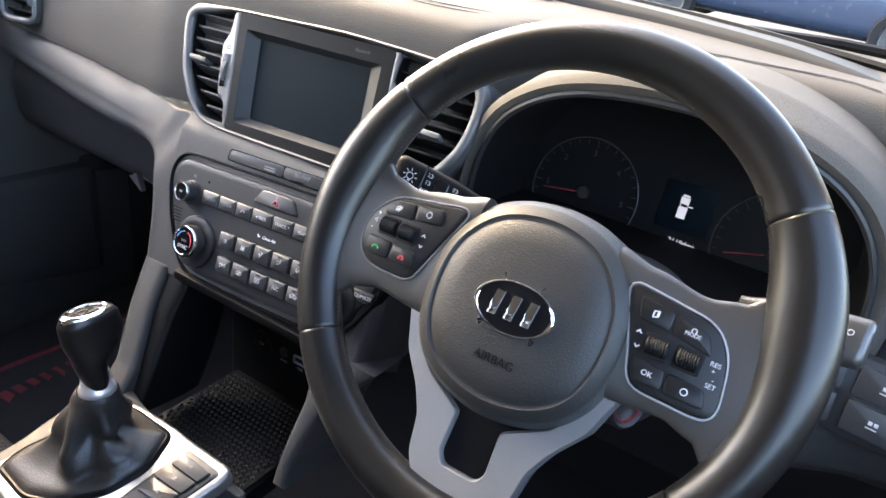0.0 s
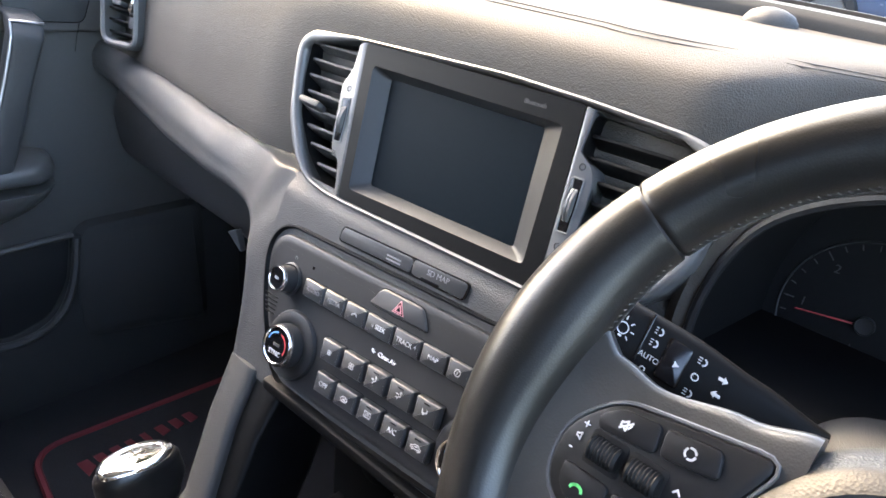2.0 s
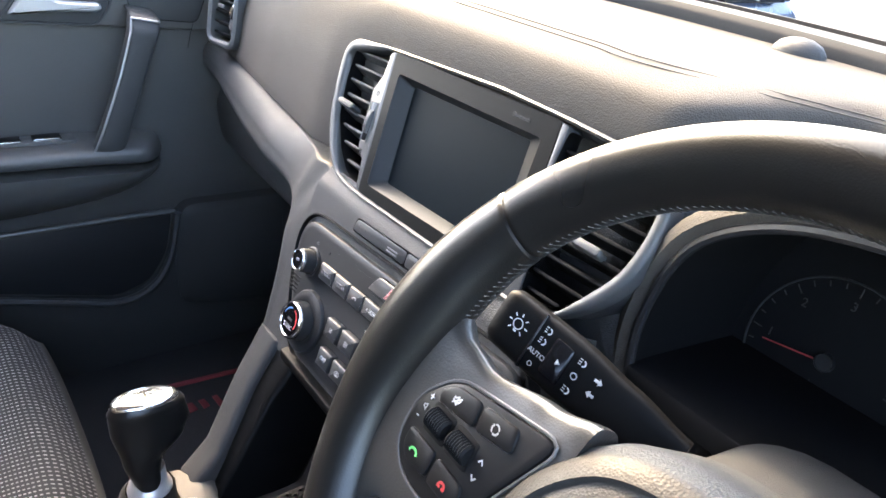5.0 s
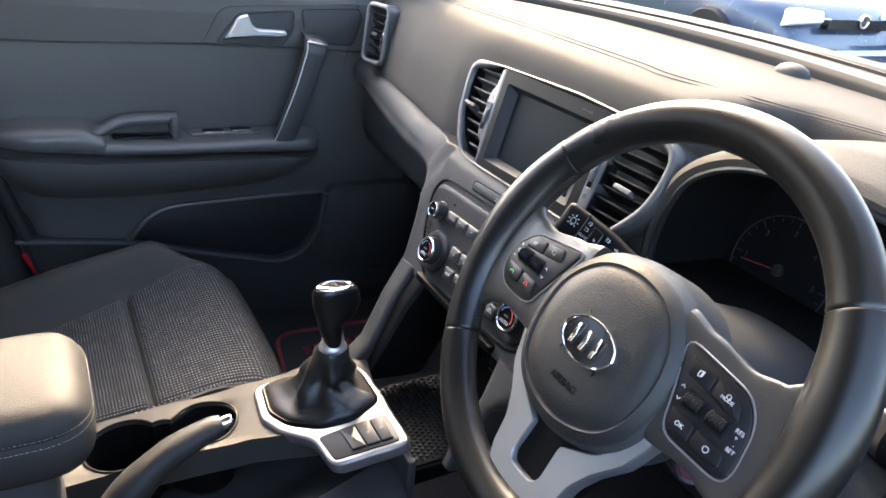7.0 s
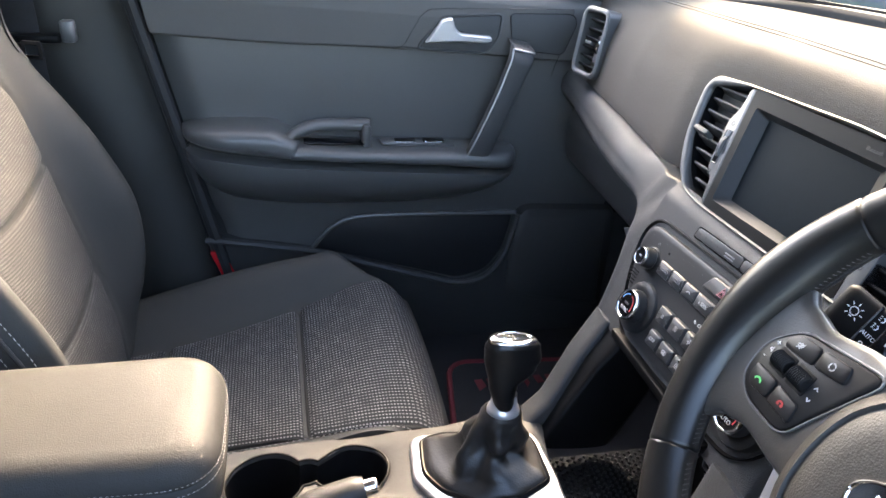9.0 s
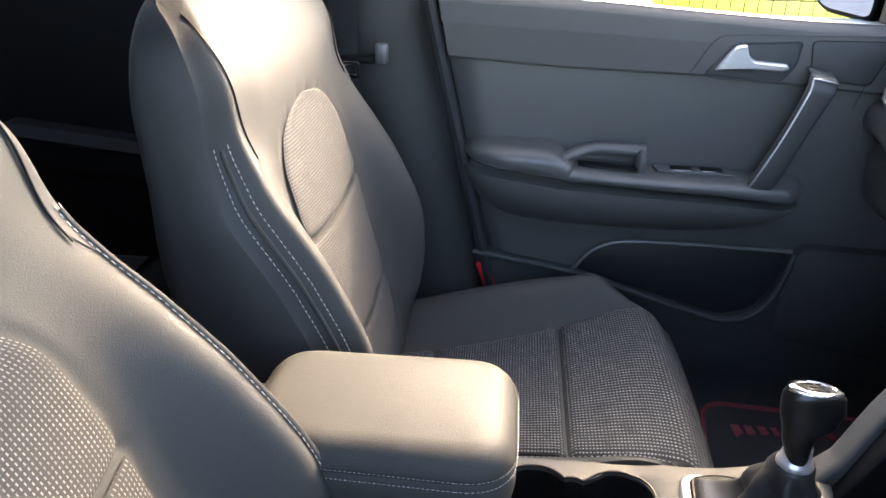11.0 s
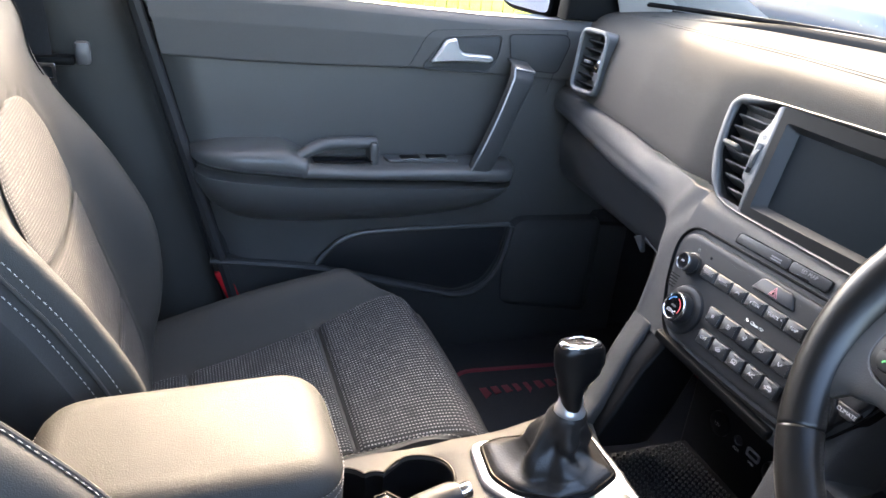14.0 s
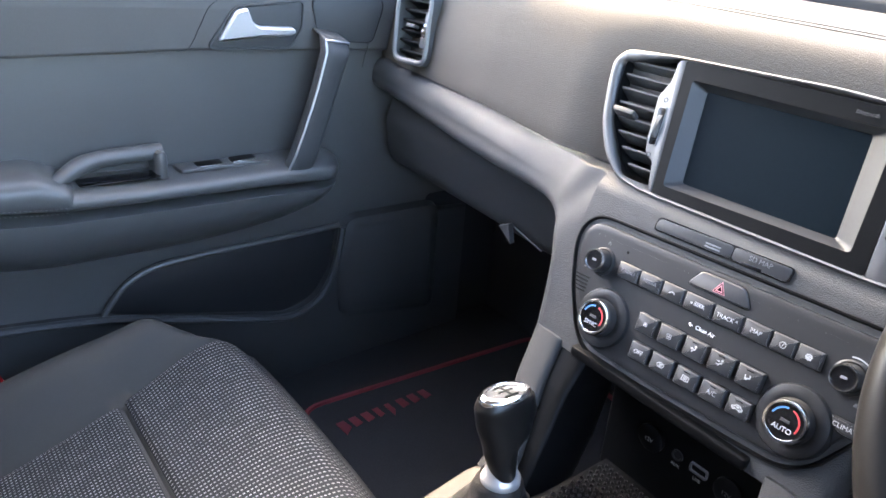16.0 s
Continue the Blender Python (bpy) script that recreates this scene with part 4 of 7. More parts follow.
for k in range(5):
    part("speaker_slit", slab([(-0.1560 + 0.0016 * k, -0.0220 - 0.0038 * k), (-0.1360, -0.0220 - 0.0038 * k), (-0.1360, -0.0234 - 0.0038 * k), (-0.1554 + 0.0016 * k, -0.0234 - 0.0038 * k)], CTRL, 0.0045, 0.0054, 0.0001), MATTBLACK, panel)
key([(0.1270, -0.0330), (0.1560, -0.0330), (0.1510, -0.0450), (0.1370, -0.0450)], "CLIMATE", r=0.004, lift=0.0075, size=0.0062)
line_icon([[(-2.0, -1.4), (-1.0, 1.4)], [(-0.6, -1.2), (0.2, 1.2)], [(0.8, -1.4), (1.8, 1.4), (2.6, 1.4)]], width=0.0011, material=GREY)(CTRL @ pose(0.1420, -0.0190, 0.0050), panel)


def knob(x, y, r, h, big, text=""):
    """A rotary knob with a chrome ring and a dark dial face."""
    k = thing("rotary_knob", "black rotary knob with bright chrome ring" if not big else "temperature knob with chrome ring and colour marks", "knob", group="control panel knobs")
    m = CTRL @ pose(x, y, 0.005)
    if big:
        part("collar", lathe([(r * 1.68, -0.006), (r * 1.66, 0.001), (r * 1.58, 0.0034), (r * 1.40, 0.0046), (r * 1.16, 0.0052), (r * 1.02, 0.0040), (r * 0.98, 0.0020)], m, 48), PANEL, k)
    else:
        part("collar", lathe([(r * 1.34, -0.004), (r * 1.30, 0.0010), (r * 1.15, 0.0020), (r * 0.98, 0.0010)], m, 40), PANEL, k)
    part("body", lathe([(r * 1.03, -0.003), (r * 1.03, h * 0.45), (r * 1.0, h * 0.72), (r * 0.95, h * 0.93)], m, 40), RUBBER, k)
    part("chrome_ring", lathe([(r * 0.985, h * 0.74), (r * 0.98, h * 0.92), (r * 0.92, h), (r * 0.83, h * 1.0), (r * 0.79, h * 0.93)], m, 48), CHROME, k)
    face = part("dial_face", lathe([(r * 0.81, h * 0.90), (r * 0.81, h * 0.945), (0, h * 0.95)], m, 32), GLOSS, k)
    fm = m @ pose(0, 0, h * 0.95)
    if big:
        ring_icon(r * 0.58, r * 0.66, (95, 165), BLUEP)(fm, face)
        ring_icon(r * 0.58, r * 0.66, (-25, 75), REDP)(fm, face)
        bars_icon([(-r * 0.20, -r * 0.02, r * 0.22, r * 0.12)], FAINT)(fm, face)
        words("lettering", text, fm @ pose(0, -r * 0.34, 0), r * 0.32, PRINT, face, lift=0.0003)
    else:
        bars_icon([(-0.002, -0.0006, 0.003, 0.0016)], GREY)(fm, face)


knob(-0.1285, -0.0005, 0.0115, 0.017, False)
knob(-0.1030, -0.0540, 0.0190, 0.019, True, "SYNC")
knob(0.1040, -0.0540, 0.0190, 0.019, True, "AUTO")
knob(0.1290, -0.0010, 0.0115, 0.017, False)
line_icon([arc(0, 0, 17.0, 35, 105, 14)], width=0.0012, material=PRINT)(CTRL @ pose(0.129, -0.001, 0.005), panel)

# ---- steering wheel ----
wheel = thing("steering_wheel", "black leather steering wheel with round airbag hub", "steering wheel")
RM = 0.1718


def rim_point(a, b, seg_r=1.0):
    """The rim's skin: a round the wheel from straight up, b round the tube."""
    grip = math.exp(-((abs(abs(math.degrees(a)) - 78) / 20) ** 2))  # thumb rests at ten to three
    rr, rd = 0.0166 + 0.0020 * grip, 0.0160 + 0.0024 * grip
    c, s = math.cos(b), math.sin(b)
    inner = 1 + (0.25 * grip if c < 0 else 0.0)
    rad = RM + rr * inner * c * (1 if c > 0 else 1 + 0.12 * abs(c))
    return WHEEL @ Vector((rad * math.sin(a), rad * math.cos(a), rd * s))


SEAM_A = [radians(d) for d in (-55.5, 55.5, -123.5, 123.5)]


def rim_fn(u, v):
    a, b = 2 * math.pi * u - math.pi, 2 * math.pi * v
    p = rim_point(a, b)
    near = min(abs(a - s) for s in SEAM_A)
    groove = 1 - 0.07 * math.exp(-(near / 0.0045) ** 2)
    c = WHEEL @ Vector((RM * math.sin(a), RM * math.cos(a), 0))
    return c + (p - c) * groove


bm = bmesh.new()
NU, NV = 900, 28
rows = [[bm.verts.new(rim_fn(i / NU, j / NV)) for i in range(NU)] for j in range(NV)]
for j in range(NV):
    for i in range(NU):
        bm.faces.new((rows[j - 1][i - 1], rows[j - 1][i], rows[j][i], rows[j][i - 1]))
part("rim", bm, RIMSKIN, wheel, "worn black leather rim")
for a0, a1 in ((-122, -57), (57, 122), (-54, 54), (126, 234)):
    bm = bmesh.new()
    n = int((a1 - a0) / 1.25)
    for i in range(n):
        a = radians(a0 + (a1 - a0) * i / n)
        p, q = rim_fn(((a + math.pi) / (2 * math.pi)) % 1, 0.47), rim_fn(((a + 0.018 + math.pi) / (2 * math.pi)) % 1, 0.53)
        cen = WHEEL @ Vector((RM * math.sin(a), RM * math.cos(a), 0))
        tube([p, (p + q) / 2 + ((p + q) / 2 - cen).normalized() * 0.0001, q], 0.00034, 5, bm=bm)
    part("stitching", bm, DTHREAD, wheel)

HUB = WHEEL @ pose(0.003, -0.020, 0.0)
hub_o = spline([(0, 0.0735), (0.040, 0.0640), (0.066, 0.036), (0.0735, 0.0), (0.066, -0.038), (0.042, -0.063), (0, -0.0735), (-0.042, -0.063), (-0.066, -0.038), (-0.0735, 0.0), (-0.066, 0.036), (-0.040, 0.064)], 6, closed=True)
part("hub_shell", pad(hub_o, HUB, [(-0.004, -0.045), (-0.004, -0.010), (-0.002, 0.004), (0.002, 0.010)]), PLASTIC, wheel)
part("airbag_cover", pad(hub_o, HUB, [(0.001, -0.01), (0.0, 0.006), (0.003, 0.0125), (0.010, 0.0165), (0.0115, 0.0152), (0.0130, 0.0152), (0.0150, 0.0172), (0.030, 0.0200), (0.050, 0.0215), (0.066, 0.0220)]), HUBSKIN, wheel, "grained round airbag cover", angle=50)
words("lettering", "AIRBAG", HUB @ pose(0.0, -0.036, 0.0203, 4), 0.0085, BLACK, wheel, "moulded lettering")
for sx in (-1, 1):
    part("moulded_mark", slab([(-0.004, -0.001), (0.004, -0.001), (0.004, 0.0005), (-0.002, 0.0015)], HUB @ pose(sx * 0.027, 0.030, 0.0196, -5, 0, -sx * 12), 0, 0.0006, 0.0001), BLACK, wheel)
badge = part("badge", lathe([(0.0290, -0.003), (0.0290, 0.0016), (0.0282, 0.0024), (0.0270, 0.0022), (0.0264, 0.0014)], HUB @ pose(0, 0.0, 0.0217), 40, squash=0.62), CHROME, wheel, "oval badge with chrome rim")
part("badge_field", lathe([(0.0268, 0.0), (0.0268, 0.0014), (0, 0.0020)], HUB @ pose(0, 0.0, 0.0217), 40, squash=0.62), GLOSS, badge)
BM_ = HUB @ pose(0, 0, 0.0236)
for dx in (-0.0125, 0.0, 0.0125):
    part("badge_bar", slab([(-0.0040, -0.0085), (0.0020, -0.0085), (0.0040, 0.0085), (-0.0020, 0.0085)], BM_ @ pose(dx, 0, 0), -0.001, 0.0012, 0.0003), CHROME, badge)


def spoke(s):
    """A side spoke: a broad leather-look arm from the hub to the rim, with its switch pad."""
    prof = [(0.050, 0.049, -0.050), (0.075, 0.043, -0.046), (0.110, 0.037, -0.043), (0.130, 0.041, -0.048), (0.143, 0.050, -0.060), (0.152, 0.062, -0.076), (0.162, 0.084, -0.098)]

    def fn(u, v):
        x = 0.050 + 0.112 * v
        top = lerp_at([(p[0], p[1]) for p in prof], x)
        bot = lerp_at([(p[0], p[2]) for p in prof], x)
        a = 2 * math.pi * u
        y = (top + bot) / 2 + (top - bot) / 2 * math.copysign(abs(math.cos(a)) ** 0.6, math.cos(a))
        z = (lerp_at([(0, 0.0115), (0.5, 0.0062), (0.8, 0.0055), (1.0, 0.005)], v) if math.sin(a) > 0 else 0.020 * (1.0 - 0.4 * v)) * math.copysign(abs(math.sin(a)) ** 0.6, math.sin(a))
        return WHEEL @ Vector((s * x, y - 0.004, z))
    part("spoke", sheet(fn, 36, 30, closed=True, caps=True), SPOKESKIN, wheel, "smooth black spoke", angle=60)
    pm = WHEEL @ pose(0, 0, 0.0135, 0, s * 4.5)
    base = [(0.056, 0.031), (0.120, 0.0215), (0.1375, 0.002), (0.1365, -0.022), (0.121, -0.032), (0.084, -0.032), (0.078, -0.017)] if s < 0 else [(0.064, 0.026), (0.121, 0.0185), (0.1335, 0.003), (0.1385, -0.029), (0.1335, -0.0375), (0.085, -0.0355), (0.078, -0.012)]
    base = [(s * x, y) for x, y in base]
    bo = rounded(base, 0.010, 4)
    pd = part("switch_pad", slab(bo, pm, -0.012, 0.0035, 0.0015), PADKEY, wheel, "black switch pad with pale symbols")
    oo_ = [Vector(p) for p in bo]
    sg = 1 if area2(oo_) > 0 else -1
    rim_c = [pm @ Vector((p.x, p.y, 0.0022)) for p in inset(oo_, -sg * 0.0012)]
    part("edge_trim", tube(rim_c, 0.0009, 6, closed=True, up=tuple(pm.to_3x3() @ Vector((0, 0, 1)))), PLATESILVER if s > 0 else DIMSILVER, pd)
    def b(poly, text="", size=0.006, material=PRINT, icon=None):
        poly = [(s * x, y) for x, y in poly]
        k = part("button", slab(rounded(poly, 0.003, 3), pm, 0.002, 0.0050, 0.0012), PADKEY, pd)
        cx, cy = sum(p[0] for p in poly) / len(poly), sum(p[1] for p in poly) / len(poly)
        if text:
            words("lettering", text, pm @ pose(cx, cy, 0.0050), size, material, k, lift=0.0002)
        if icon:
            icon(pm @ pose(cx, cy, 0.0050), k)
    if s < 0:
        b([(0.1255, 0.0130), (0.1170, 0.0195), (0.1000, 0.0215), (0.0985, 0.0095), (0.1240, 0.0070)], icon=line_icon([[(-2.2, -0.8), (-1.2, -0.8), (0.4, -2.0), (0.4, 2.0), (-1.2, 0.8), (-2.2, 0.8), (-2.2, -0.8)], [(-2.4, -2.0), (2.4, 2.0)], [(1.2, -0.8), (2.2, 0.8)]], width=0.0008, material=PRINT))
        b([(0.0985, 0.0217), (0.0760, 0.0245), (0.0735, 0.0135), (0.0970, 0.0097)], icon=line_icon([arc(0, 0, 2.2, 20, 110, 8), arc(0, 0, 2.2, 140, 230, 8), arc(0, 0, 2.2, 260, 350, 8)], width=0.0009, material=PRINT))
        b([(0.1310, -0.0108), (0.1085, -0.0110), (0.1080, -0.0240), (0.1245, -0.0250), (0.1300, -0.0200)], icon=PHONE_G)
        b([(0.1068, -0.0112), (0.0860, -0.0125), (0.0835, -0.0245), (0.1062, -0.0242)], icon=PHONE_R)
        words("lettering", "+", pm @ pose(-0.1285, 0.0060, 0.0036), 0.0062, PRINT, pd)
        words("lettering", "-", pm @ pose(-0.1310, -0.0050, 0.0036), 0.0062, PRINT, pd)
        line_icon([[(-1.4, -0.6), (-0.6, -0.6), (0.6, -1.6), (0.6, 1.6), (-0.6, 0.6), (-1.4, 0.6), (-1.4, -0.6)]], width=0.0006, material=PRINT)(pm @ pose(-0.1295, 0.0005, 0.0034), pd)
        line_icon([[(-1.4, -0.8), (0, 0.8), (1.4, -0.8)]], width=0.0008, material=PRINT)(pm @ pose(-0.0850, 0.0020, 0.0034), pd)
        line_icon([[(-1.4, 0.8), (0, -0.8), (1.4, 0.8)]], width=0.0008, material=PRINT)(pm @ pose(-0.0845, -0.0060, 0.0034), pd)
    else:
        b([(0.0740, 0.0195), (0.0970, 0.0165), (0.0970, 0.0040), (0.0770, 0.0055)], icon=line_icon([[(-1.6, -2.2), (0.8, -1.6), (0.8, 2.2), (-1.6, 1.6), (-1.6, -2.2)], [(1.6, -1.2), (1.6, 2.4)]], width=0.0008, material=PRINT))
        b([(0.0985, 0.0163), (0.1190, 0.0118), (0.1255, -0.0010), (0.0985, 0.0037)], "MODE", 0.0036, icon=line_icon([arc(0, 2.6, 1.5, -60, 240, 10)], width=0.0007, material=PRINT))
        b([(0.0820, -0.0170), (0.1035, -0.0185), (0.1045, -0.0315), (0.0855, -0.0315)], "OK", 0.0048)
        b([(0.1050, -0.0187), (0.1285, -0.0205), (0.1310, -0.0320), (0.1060, -0.0325)], icon=ring_icon(0.0017, 0.0024, material=PRINT))
        line_icon([[(-1.4, -0.8), (0, 0.8), (1.4, -0.8)]], width=0.0008, material=PRINT)(pm @ pose(0.0805, -0.0020, 0.0034), pd)
        line_icon([[(-1.4, 0.8), (0, -0.8), (1.4, 0.8)]], width=0.0008, material=PRINT)(pm @ pose(0.0820, -0.0110, 0.0034), pd)
        words("lettering", "RES\n+", pm @ pose(0.1285, -0.0060, 0.0036), 0.0042, PRINT, pd)
        words("lettering", "-\nSET", pm @ pose(0.1300, -0.0150, 0.0036), 0.0042, PRINT, pd)
    for cx in (0.0985, 0.1165) if s < 0 else (0.0935, 0.1130):
        cy = -0.0005 if s < 0 else -0.0075
        part("roller_well", slab(rounded([(s * cx - 0.0085, cy - 0.0075), (s * cx + 0.0085, cy - 0.0075), (s * cx + 0.0085, cy + 0.0075), (s * cx - 0.0085, cy + 0.0075)], 0.002), pm, 0.002, 0.0039, 0.0003), MATTBLACK, pd)
        part("roller", lathe([(0, -0.0070), (0.0046, -0.0069), (0.0056, -0.0056), (0.0050, -0.0048), (0.0056, -0.0040), (0.0050, -0.0032), (0.0056, -0.0024), (0.0050, -0.0016), (0.0056, -0.0008), (0.0050, 0.0), (0.0056, 0.0008), (0.0050, 0.0016), (0.0056, 0.0024), (0.0050, 0.0032), (0.0056, 0.0040), (0.0050, 0.0048), (0.0056, 0.0056), (0.0046, 0.0069), (0, 0.0070)], pm @ pose(s * cx, cy, 0.0035, 0, 90), 24), MATTBLACK, pd)


spoke(-1)
spoke(1)
LW = WHEEL @ pose(0.003, 0.0, -0.004)
# lower spoke: one bright V-shaped trim round a dark opening
v_half = [(0.0, -0.139), (0.0125, -0.1375), (0.0175, -0.131), (0.0165, -0.100), (0.046, -0.084), (0.062, -0.066), (0.0735, -0.036), (0.0835, -0.041), (0.071, -0.076), (0.054, -0.098), (0.0445, -0.116), (0.0405, -0.140), (0.031, -0.157), (0.0, -0.1655)]
v_out = v_half[1:-1] + [(0.0, -0.1655)] + [(-x, y) for x, y in v_half[1:-1][::-1]]
part("lower_spoke_trim", pad(rounded(v_out, 0.0035, 3), LW, [(0, -0.008), (0, 0.003), (0.0005, 0.0056), (0.0014, 0.0070)]), PLATESILVER, wheel, "brushed silver lower spoke", angle=30)
part("lower_spoke", pad(rounded([(-0.056, -0.070), (-0.044, -0.110), (-0.036, -0.150), (0.036, -0.150), (0.044, -0.110), (0.056, -0.070)], 0.01), LW, [(0, -0.022), (0, -0.002), (0.002, 0.001)]), BLACK, wheel)

# ---- column and stalks ----
column = thing("steering_column", "dark plastic steering column shroud behind the wheel", "steering column")
AX = WHEEL.to_3x3() @ Vector((0, 0, -1))


def col_fn(u, v):
    a = 2 * math.pi * u
    w = 0.058 + 0.030 * v
    h = 0.050 + 0.030 * v
    q = Vector((w * math.copysign(abs(math.cos(a)) ** 0.7, math.cos(a)), h * math.copysign(abs(math.sin(a)) ** 0.7, math.sin(a)) - 0.016, -0.035 - 0.17 * v))
    return WHEEL @ q


part("shroud", sheet(col_fn, 36, 10, closed=True, caps=True), PLASTIC, column, angle=60)
key_m = WHEEL @ pose(0.075, -0.055, -0.07, 0, 60)
ign = part("ignition_switch", lathe([(0.018, -0.02), (0.018, 0.004), (0.016, 0.006), (0.0135, 0.005), (0.0100, 0.002), (0, 0.001)], key_m, 24), PANEL, column, "black ignition switch")
part("ignition_ring", lathe([(0.0132, 0.0052), (0.0120, 0.0052), (0.0108, 0.0036), (0.0120, 0.003)], key_m, 24), RED, ign, "red ring of the ignition switch")


def stalk(s, label):
    """A column stalk: tapered arm with a wider switch end."""
    st_ = thing("column_stalk", label, "column stalk", group="steering column stalks")
    a = Vector((0.372 - 0.060, 0.125, 0.640)) if s < 0 else Vector((0.372 + 0.120, 0.122, 0.650))
    b = Vector((0.372 + s * 0.176, 0.098, 0.672)) if s < 0 else Vector((0.372 + s * 0.205, 0.118, 0.662))
    d = (b - a).normalized()
    m = frame_of(a, d, Vector((0, 0.55, 0.83)) * s)
    L = (b - a).length

    def fn(u, v):
        an = 2 * math.pi * u
        x = L * v
        hh = lerp_at([(0, 0.012), (0.3, 0.0155), (0.6, 0.0180), (0.96, 0.0172), (1.0, 0.0145)], v)
        ww = lerp_at([(0, 0.010), (0.4, 0.0125), (0.96, 0.0125), (1.0, 0.0095)], v)
        return m @ Vector((x, hh * math.copysign(abs(math.cos(an)) ** 0.5, math.cos(an)), ww * math.copysign(abs(math.sin(an)) ** 0.45, math.sin(an))))
    # right arm takes a paler skin than the left: sunlight put into its colour
    body = part("arm", sheet(fn, 40, 30, closed=True, caps=True), BLACK if s < 0 else SPOKESKIN, st_, angle=50)
    return st_, m, L, body


ls, lm, LL, lb = stalk(-1, "black light switch stalk with white symbols")
FZ = 0.0126
TL = lm @ pose(0, 0, FZ, 0, 0, 180)
sunm = TL @ pose(-LL * 0.875, 0.002, 0.0)
ring_icon(0.0026, 0.0032, material=PRINT)(sunm, ls)
bars_icon([(-0.0010, -0.0046, 0.0010, -0.0036)])(sunm, ls)
for k in range(7):
    part("symbol", slab([(0.0044, -0.0003), (0.0064, -0.0003), (0.0064, 0.0003), (0.0044, 0.0003)], sunm @ pose(0, 0, 0, 0, 0, -45 + k * 45), 0.0001, 0.0005, 0.0001), PRINT, ls)
part("dial_edge", slab(rounded([(LL * 0.775, -0.0165), (LL * 0.787, -0.0165), (LL * 0.787, 0.0165), (LL * 0.775, 0.0165)], 0.0004), lm, 0.010, 0.0134, 0.0004), GLOSS, ls)
for y in (0.0100, 0.0035):
    ring_icon(0.0012, 0.0020, (-90, 90))(TL @ pose(-LL * 0.735, y, 0.0003), ls)
    bars_icon([(-0.0034, -0.0016, -0.0020, -0.0011), (-0.0034, -0.0002, -0.0020, 0.0003), (-0.0034, 0.0012, -0.0020, 0.0017)])(TL @ pose(-LL * 0.728, y, 0.0), ls)
words("lettering", "AUTO", TL @ pose(-LL * 0.732, -0.0040, 0.0), 0.0040, PRINT, ls)
ring_icon(0.0010, 0.0015)(TL @ pose(-LL * 0.735, -0.0105, 0.0), ls)
part("fog_ring", slab(rounded([(LL * 0.585, -0.0110), (LL * 0.69, -0.0110), (LL * 0.69, 0.0105), (LL * 0.585, 0.0105)], 0.002), lm, 0.010, 0.0150, 0.0014), GLOSS, ls, "raised fog lamp ring")
part("symbol", slab([(-0.0016, -0.0012), (0.0016, -0.0012), (0, 0.0016)], TL @ pose(-LL * 0.625, 0, 0.0026, 0, 0, -90), 0, 0.0004, 0.0001), PRINT, ls)
for y in (0.0085, -0.0085):
    ring_icon(0.0012, 0.0020, (-90, 90))(TL @ pose(-LL * 0.535, y, 0.0002), ls)
    bars_icon([(-0.0036, -0.0016, -0.0018, -0.0011), (-0.0036, -0.0002, -0.0018, 0.0003), (-0.0036, 0.0012, -0.0018, 0.0017)])(TL @ pose(-LL * 0.528, y, 0.0), ls)
ring_icon(0.0014, 0.0020)(TL @ pose(-LL * 0.54, 0.0, 0.0002), ls)
for q, y in ((0, 0.006), (180, -0.002)):
    part("symbol", slab([(-0.0022, -0.0008), (0.0004, -0.0008), (0.0004, -0.0020), (0.0028, 0), (0.0004, 0.0020), (0.0004, 0.0008), (-0.0022, 0.0008)], TL @ pose(-LL * 0.44, y, 0.0, 0, 0, q), 0, 0.0004, 0.0001), PRINT, ls)
rs, rm, RL, rb_ = stalk(1, "dark wiper stalk, paler for sunlight, with white symbols")
words("lettering", "O", rm @ pose(RL * 0.70, 0, FZ), 0.005, PRINT, rs)
words("lettering", "O", rm @ pose(RL * 0.85, 0.004, FZ), 0.006, PRINT, rs)
part("switch_collar", lathe([(0.0205, -0.005), (0.0212, 0.0), (0.0205, 0.005)], rm @ pose(RL * 0.62, 0, 0, 0, 90), 24), BLACK, rs)

# ---- instrument binnacle ----
binn = thing("instrument_binnacle", "dark hooded instrument binnacle behind the wheel", "instrument cluster")
lip = [(0.226, 0.535), (0.210, 0.580), (0.205, 0.625), (0.214, 0.672), (0.238, 0.714), (0.285, 0.745), (0.345, 0.760), (0.415, 0.763), (0.480, 0.752), (0.530, 0.728), (0.560, 0.690), (0.572, 0.640), (0.567, 0.580), (0.552, 0.535)]
lip_s = spline([Vector((x, z, 0)) for x, z in lip], 5)
cen = Vector((0.388, 0.66, 0))


def hood_fn(u, v):
    """Hood skin from the lip, out and ahead over the dashboard."""
    i = u * (len(lip_s) - 1)
    k = min(int(i), len(lip_s) - 2)
    p = lip_s[k].lerp(lip_s[k + 1], i - k)
    d = (p - cen).normalized()
    up = max(0.0, d.y)
    keys_ = [(0.0, (0.0, 0.200)), (0.10, (0.010, 0.196)), (0.25, (0.018, 0.204)), (0.5, (0.020 + 0.006 * up, 0.255)), (1.0, (0.006 + 0.006 * up, 0.43))]
    off, y = lerp_at(keys_, v)
    return Vector((p.x + d.x * off * 1.15, y + 0.02 * (1 - up), p.y + d.y * off))


part("hood", sheet(hood_fn, 60, 18), SOFT, binn, "soft grained hood")


